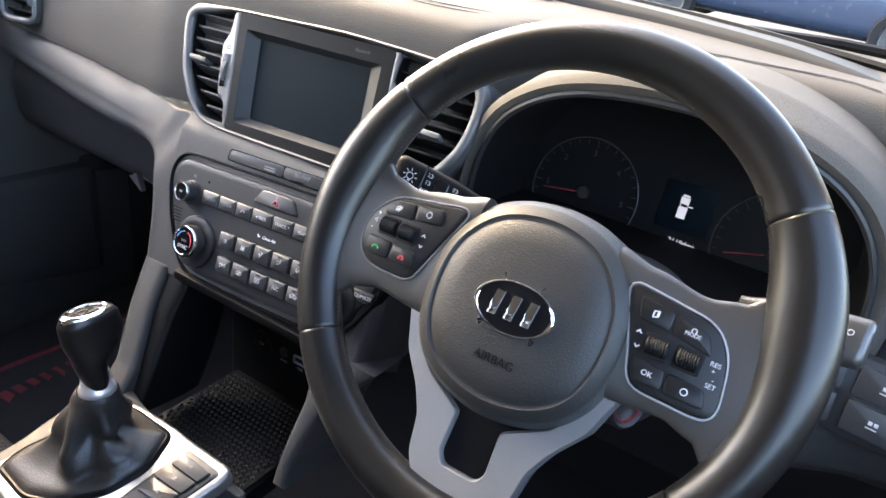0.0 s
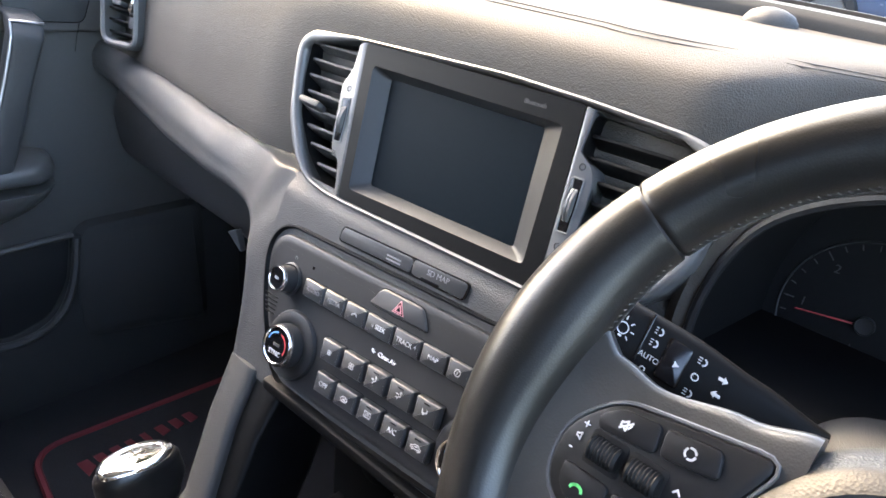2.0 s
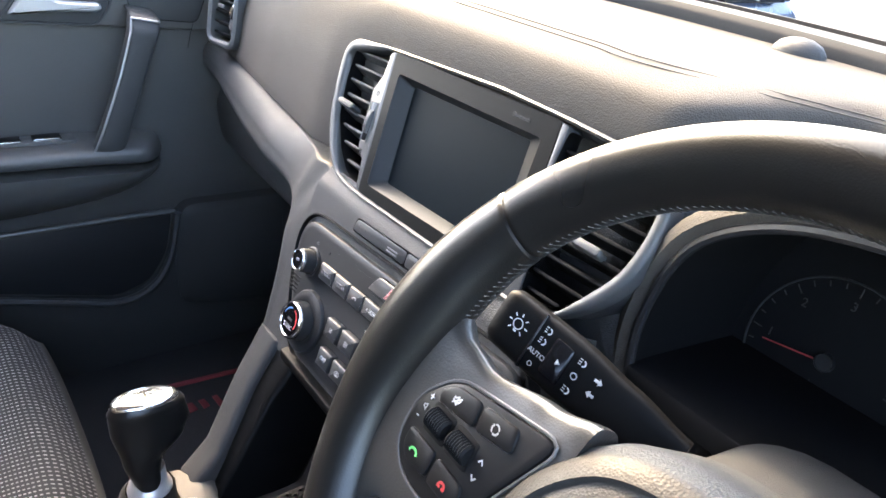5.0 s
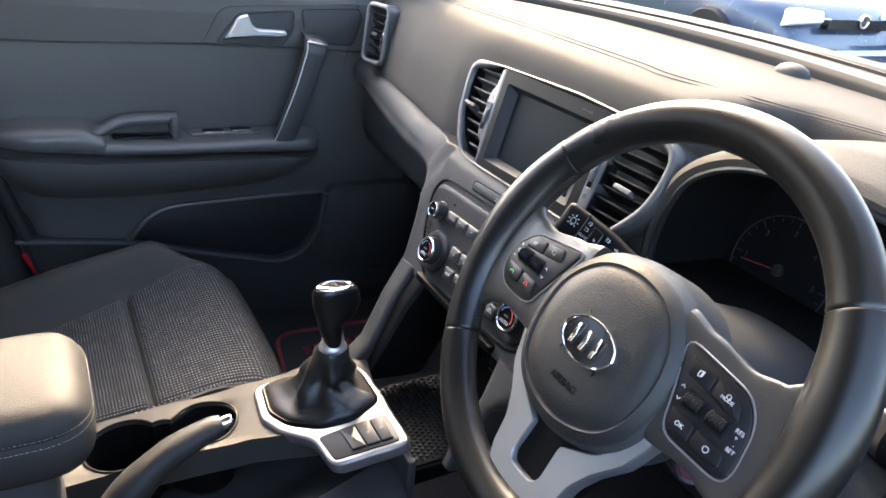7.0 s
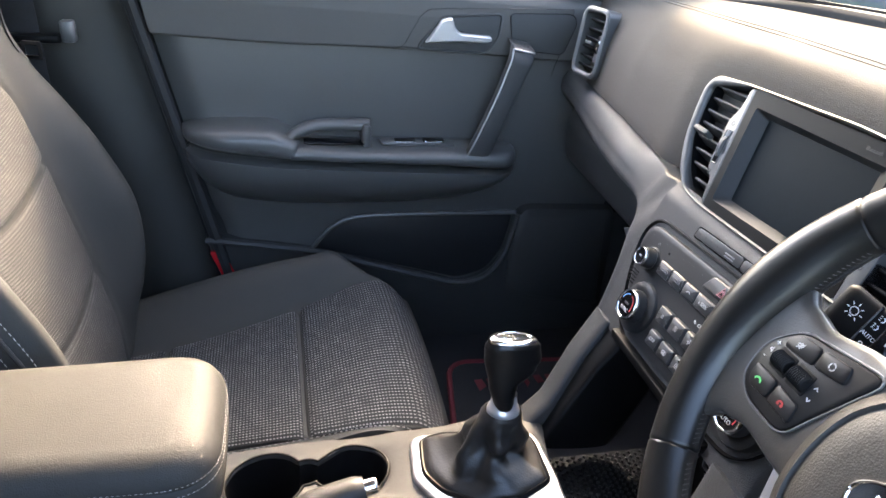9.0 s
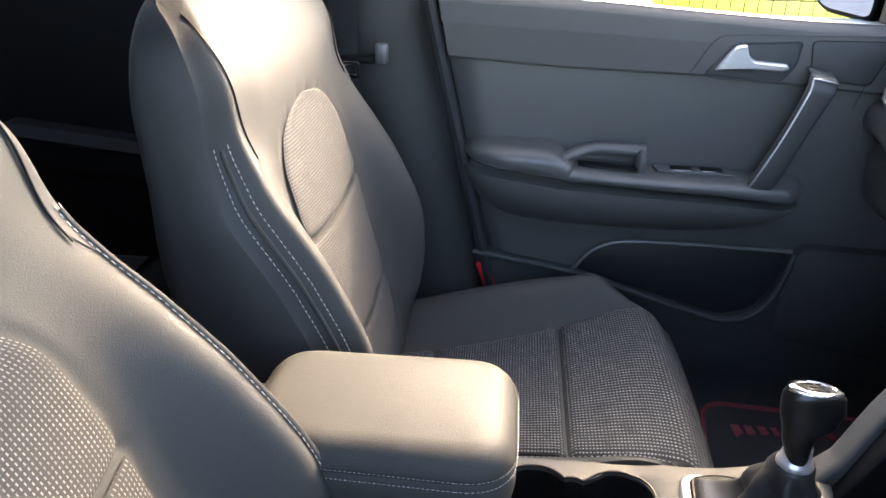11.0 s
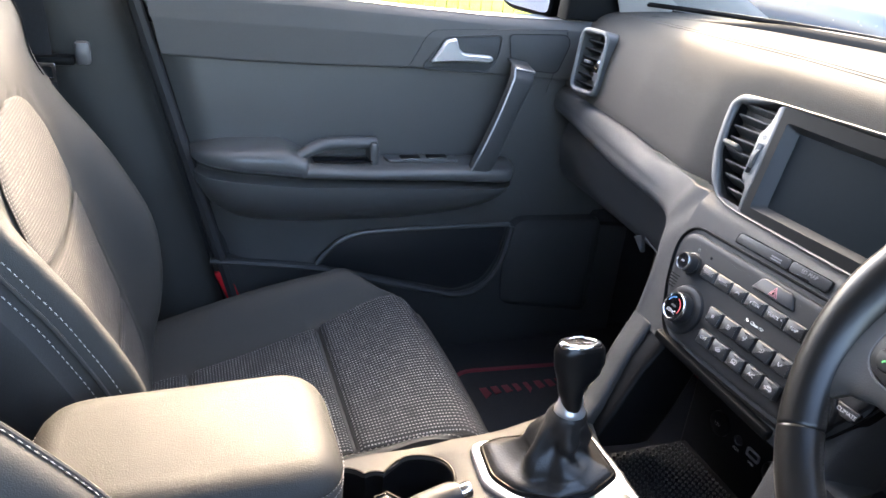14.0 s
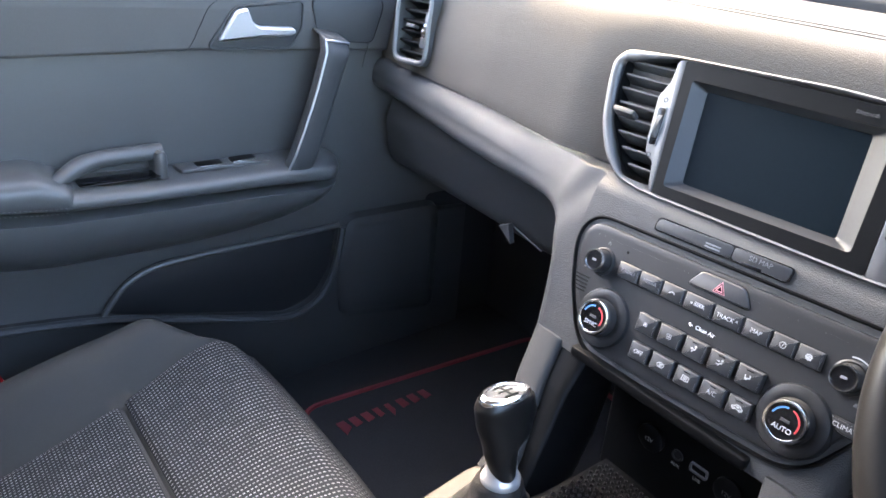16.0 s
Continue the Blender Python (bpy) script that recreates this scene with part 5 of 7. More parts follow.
def tunnel_fn(u, v):
    i = u * (len(lip_s) - 1)
    k = min(int(i), len(lip_s) - 2)
    p = lip_s[k].lerp(lip_s[k + 1], i - k)
    q = cen.lerp(p, 1.0 - 0.10 * v)
    d = (p - cen).normalized()
    return Vector((q.x, 0.2 + 0.02 * (1 - max(0, d.y)) + 0.13 * v, q.y))


part("tunnel", sheet(tunnel_fn, 60, 6), MATTBLACK, binn)
part("lip", tube([Vector((p.x, 0.1985 + 0.02 * (1 - max(0, (p - cen).normalized().y)), p.y)) for p in lip_s], 0.0035, 8, up=(0, 1, 0)), PANEL, binn, "satin grey lip")
CL = frame_of((0.388, 0.325, 0.625), (1, 0, 0), (0, 0.25, 0.97))
part("dial_plate", pad(rounded([(-0.19, -0.075), (0.19, -0.075), (0.19, 0.06), (0.14, 0.11), (-0.14, 0.11), (-0.19, 0.06)], 0.02), CL, [(0, -0.01), (0, 0.0)]), MATTBLACK, binn)
for s, cx in ((-1, -0.100), (1, 0.100)):
    g = part("gauge_ring", lathe([(0.060, 0.0), (0.060, 0.0012), (0.0592, 0.0016), (0.0587, 0.0)], CL @ pose(cx, -0.006, 0.0), 64), BUTTON, binn, "thin grey gauge ring")
    part("gauge_hub", lathe([(0.0066, 0.0), (0.0066, 0.004), (0.0062, 0.0045), (0.0058, 0.0035), (0, 0.0032)], CL @ pose(cx, -0.006, 0.0), 24), PANEL, g)
    ang = 188 if s < 0 else 195
    part("needle", slab([(0.008, -0.0006), (0.046, -0.0004), (0.046, 0.0004), (0.008, 0.0006)], CL @ pose(cx, -0.006, 0.002, 0, 0, ang), 0, 0.0008, 0.0002), REDP, g, "red needle")
    for k in range(25):
        an = radians(225 - k * 270 / 24)
        major = k % 4 == 0
        part("tick", slab([(0.050 if major else 0.053, -0.0004), (0.057, -0.0004), (0.057, 0.0004), (0.050 if major else 0.053, 0.0004)], CL @ pose(cx, -0.006, 0.0, 0, 0, math.degrees(an)), 0, 0.0004, 0.0001), FAINT, g)
    if s < 0:
        for k in range(7):
            an = radians(225 - k * 45)
            words("lettering", str(k), CL @ pose(cx + 0.043 * math.cos(an), -0.006 + 0.043 * math.sin(an), 0), 0.009, FAINT, g)
for cx in (-0.104, 0.104):
    sg_ = part("small_gauge", lathe([(0.0052, 0.0), (0.0052, 0.002), (0.0048, 0.0024), (0.0043, 0.0015), (0, 0.0014)], CL @ pose(cx, -0.040, 0.0), 20), PANEL, binn, "small lower gauge")
    part("needle", slab([(0.005, -0.0004), (0.014, -0.0003), (0.014, 0.0003), (0.005, 0.0004)], CL @ pose(cx, -0.040, 0.001, 0, 0, 135), 0, 0.0006, 0.0001), REDP, sg_)
    for k in range(5):
        part("tick", slab([(0.015, -0.0003), (0.018, -0.0003), (0.018, 0.0003), (0.015, 0.0003)], CL @ pose(cx, -0.040, 0.0, 0, 0, 40 + k * 25), 0, 0.0004, 0.0001), FAINT, sg_)
part("info_display", slab(rounded([(-0.024, -0.026), (0.030, -0.024), (0.030, 0.026), (-0.024, 0.024)], 0.003), CL @ pose(0.005, 0.012, 0), 0, 0.0008, 0.0002), SCREEN, binn, "small information display showing an open door")
LIT = mat("lit_display", (0.15, 0.15, 0.19), 0.6)
LIT.node_tree.nodes["Principled BSDF"].inputs["Emission Color"].default_value = (0.75, 0.78, 0.95, 1)
LIT.node_tree.nodes["Principled BSDF"].inputs["Emission Strength"].default_value = 0.03
bars_icon([(-0.0045, -0.012, 0.0045, 0.0), (-0.0045, 0.003, 0.0045, 0.010), (-0.0036, 0.0, -0.0030, 0.003), (0.0030, 0.0, 0.0036, 0.003), (0.0045, 0.001, 0.0095, 0.0022), (-0.0036, 0.0105, 0.0036, 0.0125)], LIT)(CL @ pose(0.005, 0.012, 0.001), binn)
words("lettering", "21194mi", CL @ pose(0.014, -0.024, 0.0008), 0.0080, LIT, binn)
part("tunnel_floor", block((0.207, 0.214, 0.582), (0.572, 0.335, 0.602), 0.002), MATTBLACK, binn)

# ---- centre console ----
console = thing("centre_console", "dark plastic centre console with pale-lit top", "centre console")


def con_z(y):
    """Height of the console's top along the car."""
    return lerp_at([(-0.60, 0.262), (-0.40, 0.262), (-0.20, 0.278), (-0.13, 0.291), (0.0, 0.326), (0.06, 0.335)], y)


def con_left(y):
    return lerp_at([(-0.60, -0.150), (-0.30, -0.160), (-0.12, -0.145), (0.05, -0.120)], y)


def con_right(y):
    return lerp_at([(-0.60, 0.115), (-0.30, 0.100), (-0.25, -0.045), (-0.16, -0.030), (-0.10, 0.035), (-0.07, 0.105), (0.05, 0.118)], y)


# body with side walls
def con_body(u, v):
    y = -0.62 + 0.61 * v
    a, b = con_left(y) - 0.004, 0.122
    z = con_z(y)
    prof = [(a - 0.012, 0.0), (a - 0.008, z * 0.6), (a, z - 0.022), (a + 0.008, z - 0.012), (a + 0.011, z - 0.115), (-0.046, z - 0.115), (b - 0.06, z - 0.045 - 0.05 * smooth01(-0.1, -0.2, y)), (b, z - 0.06 - 0.05 * smooth01(-0.1, -0.2, y)), (b + 0.006, z * 0.55), (b + 0.012, 0.0)]
    i = min(int(u * 9), 8)
    f = u * 9 - i
    p, q = prof[i], prof[i + 1]
    return Vector((p[0] + (q[0] - p[0]) * f, y, p[1] + (q[1] - p[1]) * f))


part("side_body", sheet(con_body, 36, 30), PLASTIC, console)

# top plate with two cup wells: outline with openings made by a ring of the twin-circle shape
top_o = spline([(-0.152, -0.600), (-0.162, -0.450), (-0.162, -0.300), (-0.152, -0.180), (-0.135, -0.060), (-0.120, 0.024), (-0.070, 0.016), (0.0, 0.008), (0.104, 0.002), (0.106, -0.055), (0.092, -0.098), (0.040, -0.110), (-0.015, -0.135), (-0.035, -0.175), (-0.045, -0.250), (-0.055, -0.330), (-0.055, -0.420), (-0.050, -0.600)], 5, closed=True)
CUPS = [(-0.101, -0.316, 0.046), (-0.096, -0.213, 0.042)]


def twin(grow=0.0, n=72):
    """Outline of the two joined cup wells, as a fan of distances from their middle."""
    mid = Vector((-0.105, -0.268))
    out = []
    for i in range(n):
        a = 2 * math.pi * i / n
        d = Vector((math.cos(a), math.sin(a)))
        best = 0.020 + grow
        for cx, cy, r in CUPS:
            c = Vector((cx, cy)) - mid
            b = d.dot(c)
            disc = b * b - c.length_squared + (r + grow) ** 2
            if disc > 0:
                best = max(best, b + math.sqrt(disc))
        out.append(mid + d * best)
    return out


def plate_with_wells():
    bm = bmesh.new()
    mid = Vector((-0.105, -0.268))
    inn = twin()
    n = len(inn)

    def ray_out(d):
        best = 0
        for i in range(len(top_o)):
            p, q = Vector(top_o[i - 1][:2]), Vector(top_o[i][:2])
            e = q - p
            den = d.x * e.y - d.y * e.x
            if abs(den) < 1e-9:
                continue
            w = p - mid
            t = (w.x * e.y - w.y * e.x) / den
            s = (w.x * d.y - w.y * d.x) / den
            if t > 0 and -1e-6 <= s <= 1 + 1e-6:
                best = max(best, t) if best == 0 else min(best, t)
        return best or 0.06
    rings = []
    for k, f in enumerate((0, 0, 0.06, 0.3, 0.6, 0.9, 0.97, 1.0, 1.0)):
        row = []
        for i in range(n):
            d = (inn[i] - mid).normalized()
            r0, r1 = (inn[i] - mid).length, ray_out(d)
            p = mid + d * (r0 + (r1 - r0) * f)
            h = con_z(p.y) + (-0.006 if k == 0 else -0.003 if k == 1 else 0 if k < 6 else -0.004 if k == 6 else -0.010 if k == 7 else -0.04)
            row.append(bm.verts.new((p.x, p.y, h)))
        rings.append(row)
    for a, b in zip(rings, rings[1:]):
        for i in range(n):
            bm.faces.new((a[i - 1], a[i], b[i], b[i - 1]))
    return bm


part("top_plate", plate_with_wells(), CONSOLETOP, console, "smooth grey console top")
cup = thing("cup_holder", "black twin cup holder sunk in the console", "cup holder")
bm = bmesh.new()
rw = []
for z, g in ((-0.0035, 0.0002), (-0.030, -0.0015), (-0.090, -0.004), (-0.096, -0.009)):
    rw.append([bm.verts.new((p.x, p.y, con_z(p.y) + z)) for p in twin(g)])
for a, b in zip(rw, rw[1:]):
    for i in range(len(a)):
        bm.faces.new((a[i - 1], a[i], b[i], b[i - 1]))
bm.faces.new(rw[-1])
part("well", bm, MATTBLACK, cup)
rim_pts = [Vector((p.x, p.y, con_z(p.y) + 0.0006)) for p in twin(0.001)]
part("well_rim", tube(rim_pts, 0.0016, 6, closed=True), BLACK, cup)
for cx, cy, an in ((-0.138, -0.262, 40), (-0.078, -0.262, -40), (-0.132, -0.268, 130)):
    part("grip_tab", block((-0.006, -0.004, -0.018), (0.006, 0.004, -0.002), 0.0015, pose(cx, cy, con_z(cy) - 0.004, 0, 0, an)), GREY, cup, "grey sprung tab")

part("front_wall", block((-0.118, -0.010, 0.0), (0.116, 0.002, 0.316), 0.004), PLASTIC, console)
# gear lever plate
GP = frame_of((0, -0.133, 0.293), (1, 0, 0), (0, 1, 0.27))
gs = 1.0 / math.sqrt(1 + 0.27 ** 2)


def gp(x, y):
    return (x, (y + 0.133) / gs)


plate_pts = [gp(-0.126, -0.128), gp(-0.118, -0.141), gp(-0.056, -0.147), gp(-0.017, -0.130), gp(0.022, -0.100), gp(0.070, -0.095), gp(0.080, -0.086), gp(0.097, -0.010), gp(0.093, 0.003), gp(0.022, 0.004), gp(0.004, 0.006), gp(-0.062, 0.004), gp(-0.078, -0.004)]
shifter = thing("gear_shifter", "manual gear lever with black leather boot and silver plate", "gear lever")
gi_ = rounded([gp(-0.117, -0.130), gp(-0.058, -0.136), gp(-0.022, -0.120), gp(0.012, -0.085), gp(0.024, -0.045), gp(0.010, -0.001), gp(-0.062, 0.000), gp(-0.080, -0.010), gp(-0.117, -0.100)], 0.012, 4)
part("silver_plate", pad(rounded(plate_pts, 0.010, 5), GP, [(0, -0.012), (0, 0.0005), (0.0010, 0.0028), (0.0030, 0.0042), (0.0055, 0.0046)]), PLATESILVER, shifter, "satin silver plate")
part("boot_frame", pad(gi_, GP, [(0.001, 0.003), (0.001, 0.0055), (0.004, 0.0085), (0.008, 0.007)]), BLACK, shifter)
bc0, bc1 = Vector((-0.048, -0.066, 0.316)), Vector((-0.046, -0.051, 0.396))
gi3 = [GP @ Vector((p[0], p[1], 0.006)) for p in inset([Vector(q) for q in gi_] if area2([Vector(q) for q in gi_]) > 0 else [Vector(q) for q in gi_][::-1], 0.006)]


def boot_fn(u, v):
    """Leather gaiter: wide foot, folds, narrow collar."""
    i = u * len(gi3)
    k = int(i) % len(gi3)
    p = gi3[k].lerp(gi3[(k + 1) % len(gi3)], i - int(i))
    c = bc0.lerp(bc1, v)
    d = p - bc0
    a = math.atan2(d.y, d.x)
    r = d.length
    top = 0.0226
    s = curve_at([(0, 1.0), (0.06, 0.92), (0.16, 0.58), (0.36, 0.28), (0.7, 0.10), (0.94, 0.0), (1.0, -0.06)], v)
    rr = top + (r - top) * s
    fold = 0.0062 * math.sin(5 * a + 3.0 * v + 0.7) * math.sin(math.pi * min(1, v * 1.15)) + 0.0042 * math.sin(2 * a + 11 * v) * smooth01(0.05, 0.25, v) * (1 - smooth01(0.4, 0.75, v))
    n = noise.noise(Vector((math.cos(a) * 2, math.sin(a) * 2, v * 4))) * 0.004 * math.sin(math.pi * v)
    rr += fold + n
    z = c.z + (p.z - bc0.z) * (1 - v) + 0.004 * math.sin(a * 3 + v * 8) * math.sin(math.pi * v)
    return Vector((c.x + rr * math.cos(a), c.y + rr * math.sin(a), z))


part("boot", sheet(boot_fn, 96, 40, closed=True), BOOTSKIN, shifter, "creased black leather boot", angle=70)
KM = frame_of(bc1, (0.995, 0, 0.1), (0.0, 1, 0.0))
part("collar", lathe([(0.0185, -0.006), (0.0188, 0.0), (0.0176, 0.003), (0.0156, 0.006), (0.0146, 0.012), (0.0142, 0.020)], KM, 28), SILVER, shifter, "satin metal collar")


def knob_fn(u, v):
    """Gear knob: slim neck that swells and leans towards a flat-topped head."""
    a = 2 * math.pi * u
    back_y = lerp_at([(0, -0.064), (0.35, -0.0705), (0.7, -0.0755), (0.88, -0.0755), (1.0, -0.071)], v)
    front_y = lerp_at([(0, -0.0405), (0.2, -0.0405), (0.36, -0.038), (0.58, -0.0165), (0.72, -0.0105), (0.92, -0.0125), (1.0, -0.0165)], v)
    rx = lerp_at([(0, 0.0134), (0.25, 0.0148), (0.6, 0.0185), (0.85, 0.0205), (0.95, 0.0200), (1.0, 0.0178)], v)
    ry = (front_y - back_y) / 2
    c = Vector((-0.044 - 0.016 * smooth01(0.05, 1.0, v), (front_y + back_y) / 2, 0.402 + 0.076 * v))
    tilt = ry * math.sin(a) * -0.06 * v + rx * math.cos(a) * 0.16 * v
    return c + Vector((rx * math.cos(a), ry * math.sin(a), tilt))


part("gear_knob", sheet(knob_fn, 32, 28, closed=True, caps=True), RIMSKIN, shifter, "black leather gear knob", angle=60)
KT = frame_of((-0.060, -0.0445, 0.4782), (1, 0, 0.16), (0, 1, -0.06))
part("knob_cap", lathe([(0.0195, -0.004), (0.0198, 0.0), (0.0190, 0.0020), (0.0165, 0.0036), (0.0148, 0.0036), (0.0140, 0.0026), (0, 0.0034)], KT @ Matrix.Diagonal((0.88, 1.40, 1, 1)), 40), CHROME, shifter, "chrome cap with shift pattern")
bars_icon([(-0.0090, -0.0008, 0.0090, 0.0008), (-0.0090, -0.008, -0.0076, 0.008), (-0.0007, -0.008, 0.0007, 0.008), (0.0076, -0.008, 0.0090, 0.008)], BLACK)(KT @ pose(0, 0, 0.0032), shifter)

bp = rounded([gp(0.022, -0.093), gp(0.070, -0.088), gp(0.089, -0.008), gp(0.036, -0.006)], 0.006, 3)
sw = thing("console_switches", "row of grey console push switches in silver plate", "switch panel")
part("switch_base", slab(bp, GP, 0.002, 0.0062, 0.001), PANEL, sw)
cells_ = [(0.10, 0.26), (0.28, 0.51), (0.53, 0.75), (0.77, 0.97)]
A_, B_, C_, D_ = [Vector(gp(*q)) for q in ((0.025, -0.088), (0.068, -0.084), (0.085, -0.012), (0.038, -0.010))]
for i, (a, b) in enumerate(cells_[1:]):
    q = [A_.lerp(D_, a).lerp(B_.lerp(C_, a), 0.06), A_.lerp(D_, a).lerp(B_.lerp(C_, a), 0.94), A_.lerp(D_, b).lerp(B_.lerp(C_, b), 0.94), A_.lerp(D_, b).lerp(B_.lerp(C_, b), 0.06)]
    kk = part("switch", slab(rounded([(p.x, p.y) for p in q], 0.002), GP, 0.005, 0.0095, 0.0012), BUTTON, sw)
    cc = (q[0] + q[1] + q[2] + q[3]) / 4
    bars_icon([(-0.003, -0.002, 0.003, -0.001), (-0.001, -0.001, 0.002, 0.002)], GREY)(GP @ pose(cc.x, cc.y, 0.0096), kk)

# pillars from the stack down to the console, and the open tray between them
def pillar_fn(keys_):
    def fn(u, v):
        cx_, cy_, cz_, w = lerp_at(keys_, v)
        a = 2 * math.pi * u
        d = math.sin(a)
        front = Vector((0, -0.72, 0.69)) * (0.007 * d) if d > 0 else Vector((0, 0.10, -0.015)) * -d
        return Vector((cx_ + w * math.copysign(abs(math.cos(a)) ** 0.6, math.cos(a)), cy_, cz_)) + front
    return fn


part("pillar", sheet(pillar_fn([(0, (-0.1530, 0.109, 0.440, 0.0205)), (0.4, (-0.139, 0.072, 0.397, 0.0190)), (0.8, (-0.117, 0.031, 0.344, 0.018)), (1.0, (-0.113, 0.002, 0.318, 0.019))]), 28, 24, closed=True, caps=True), DARKTRIM, console, "grey pillar beside the open tray", angle=60)
part("pillar", sheet(pillar_fn([(0, (0.150, 0.106, 0.442, 0.038)), (0.4, (0.134, 0.080, 0.392, 0.012)), (0.8, (0.124, 0.052, 0.330, 0.008)), (1.0, (0.124, 0.04, 0.300, 0.008))]), 28, 24, closed=True, caps=True), PLASTIC, console, "grey pillar beside the open tray", angle=60)
tray = thing("storage_tray", "open black tray with ribbed rubber mat and sockets", "storage tray")
part("tray_floor", block((-0.100, -0.01, 0.235), (0.080, 0.20, 0.262), 0.003), BLACK, tray)
part("tray_side", sheet(pillar_fn([(0, (-0.128, 0.120, 0.440, 0.030)), (0.4, (-0.118, 0.084, 0.398, 0.024)), (0.8, (-0.100, 0.044, 0.344, 0.018)), (1.0, (-0.096, 0.016, 0.300, 0.018))]), 28, 24, closed=True, caps=True), BLACK, tray, "black inner side of the tray", angle=60)
part("tray_back", block((-0.110, 0.185, 0.25), (0.090, 0.20, 0.46), 0.003), BLACK, tray)
part("tray_roof", block((-0.115, 0.10, 0.436), (0.095, 0.20, 0.448), 0.003), BLACK, tray)
mat_ob = part("tray_mat", block((-0.096, 0.0, 0.262), (0.076, 0.18, 0.266), 0.002), MATTBLACK, tray, "ribbed black rubber mat")
bm = bmesh.new()
for i in range(22):
    for j in range(22):
        x, y = -0.090 + i * 0.0076 + (0.0038 if j % 2 else 0), 0.006 + j * 0.0078
        if x > 0.072:
            continue
        b0 = [bm.verts.new(p) for p in ((x - 0.0030, y, 0.266), (x, y - 0.0032, 0.266), (x + 0.0030, y, 0.266), (x, y + 0.0032, 0.266))]
        t0 = [bm.verts.new(p) for p in ((x - 0.0018, y, 0.2684), (x, y - 0.002, 0.2684), (x + 0.0018, y, 0.2684), (x, y + 0.002, 0.2684))]
        bm.faces.new(t0)
        for k in range(4):
            bm.faces.new((b0[k - 1], b0[k], t0[k], t0[k - 1]))
tagged(part("mat_nub", bm, BOOTSKIN, tray), kind="stuff")
BK = frame_of((0, 0.184, 0.335), (1, 0, 0), (0, 0.0, 1))
for x, kind_, tx in ((-0.045, "round", "12V"), (-0.010, "aux", "AUX"), (0.018, "usb", "USB"), (0.055, "round", "12V")):
    if kind_ == "round":
        so = part("socket_cover", lathe([(0.017, 0), (0.017, 0.004), (0.014, 0.006), (0, 0.0062)], BK @ pose(x, 0, 0), 24), BLACK, tray)
        words("lettering", tx, BK @ pose(x, 0, 0.0064), 0.007, GREY, so)
    elif kind_ == "aux":
        so = part("audio_socket", lathe([(0.0070, 0), (0.0070, 0.002), (0.0055, 0.0024), (0.0045, 0.001), (0, 0.001)], BK @ pose(x, 0, 0), 20), PANEL, tray)
        words("lettering", tx, BK @ pose(x, -0.013, 0.0005), 0.0055, PRINT, so)
    else:
        so = part("usb_socket", ringplate(rounded([(-0.011, -0.006), (0.011, -0.006), (0.011, 0.006), (-0.011, 0.006)], 0.003), rounded([(-0.009, -0.004), (0.009, -0.004), (0.009, 0.004), (-0.009, 0.004)], 0.002), BK @ pose(x, 0, 0), 0, 0.003, 0.0006), GREY, tray, "grey-edged usb socket")
        words("lettering", tx, BK @ pose(x, -0.013, 0.0005), 0.0055, PRINT, so)

# handbrake
brake = thing("handbrake", "black handbrake lever with silver release button", "handbrake")
bpath = spline([(0.058, -0.395, 0.205), (0.052, -0.360, 0.265), (0.044, -0.320, 0.322), (0.036, -0.280, 0.352), (0.031, -0.240, 0.368), (0.029, -0.214, 0.374)], 6)
br = [lerp_at([(0, 0.034), (0.3, 0.026), (0.6, 0.0190), (0.9, 0.0155), (1, 0.0125)], i / (len(bpath) - 1)) for i in range(len(bpath))]
part("grip", tube(bpath, br, 18, flat=0.85), HUBSKIN, brake, "black leather-look grip")
part("release_button", lathe([(0.0085, -0.006), (0.0085, 0.010), (0.0075, 0.0125), (0, 0.0130)], frame_of((0.029, -0.214, 0.374), (1, 0, 0), (0, -0.24, 0.97)) @ pose(0, 0, 0, 0, 180), 20), CHROME, brake, "chrome release button")
part("gaiter_slot", slab(rounded([(0.02, -0.46), (0.095, -0.46), (0.095, -0.30), (0.02, -0.30)], 0.02), Matrix.Identity(4), 0.15, 0.172, 0.004), BLACK, brake)

# armrest box
arm = thing("storage_box", "console storage box with padded black leather lid", "storage box")

lid_o = rounded([(-0.076, -0.605), (0.090, -0.605), (0.098, -0.343), (-0.080, -0.343)], 0.055, 10)
lo_ = [Vector(p) for p in lid_o]
lsg = 1 if area2(lo_) > 0 else -1
part("lid", pad(lid_o, Matrix.Identity(4), [(0.020, 0.404), (0.008, 0.407), (0.002, 0.416), (0, 0.428), (0.0, 0.4555), (0.0024, 0.4575), (0.0003, 0.4595), (0.0012, 0.464), (0.005, 0.472), (0.011, 0.4785), (0.020, 0.4830), (0.030, 0.4850)]), LEATHER, arm, "padded leather lid", angle=70)
part("box", pad(rounded([(-0.064, -0.600), (0.080, -0.600), (0.084, -0.385), (-0.066, -0.385)], 0.03), Matrix.Identity(4), [(0, 0.10), (0, 0.39), (0.004, 0.41)]), PLASTIC, arm, "dark plastic box")
part("lid_lip", block((-0.060, -0.640, 0.400), (0.070, -0.600, 0.440), 0.012), PLASTIC, arm)
for z in (0.4520, 0.4622):
    ring_ = [Vector((p.x, p.y, z)) for p in inset(lo_, -lsg * 0.0004)]
    part("stitching", stitches(ring_ + ring_[:1], THREAD, 0.0026, 0.0018, 0.00030), THREAD, arm)

# ---- passenger door ----
door = thing("front_passenger_door", "closed dark grey passenger door with padded armrest", "car door")
DX = -0.78
DM = frame_of((DX, 0, 0), (0, 1, 0), (0, 0, 1))  # its x ahead, y up, z into the cabin


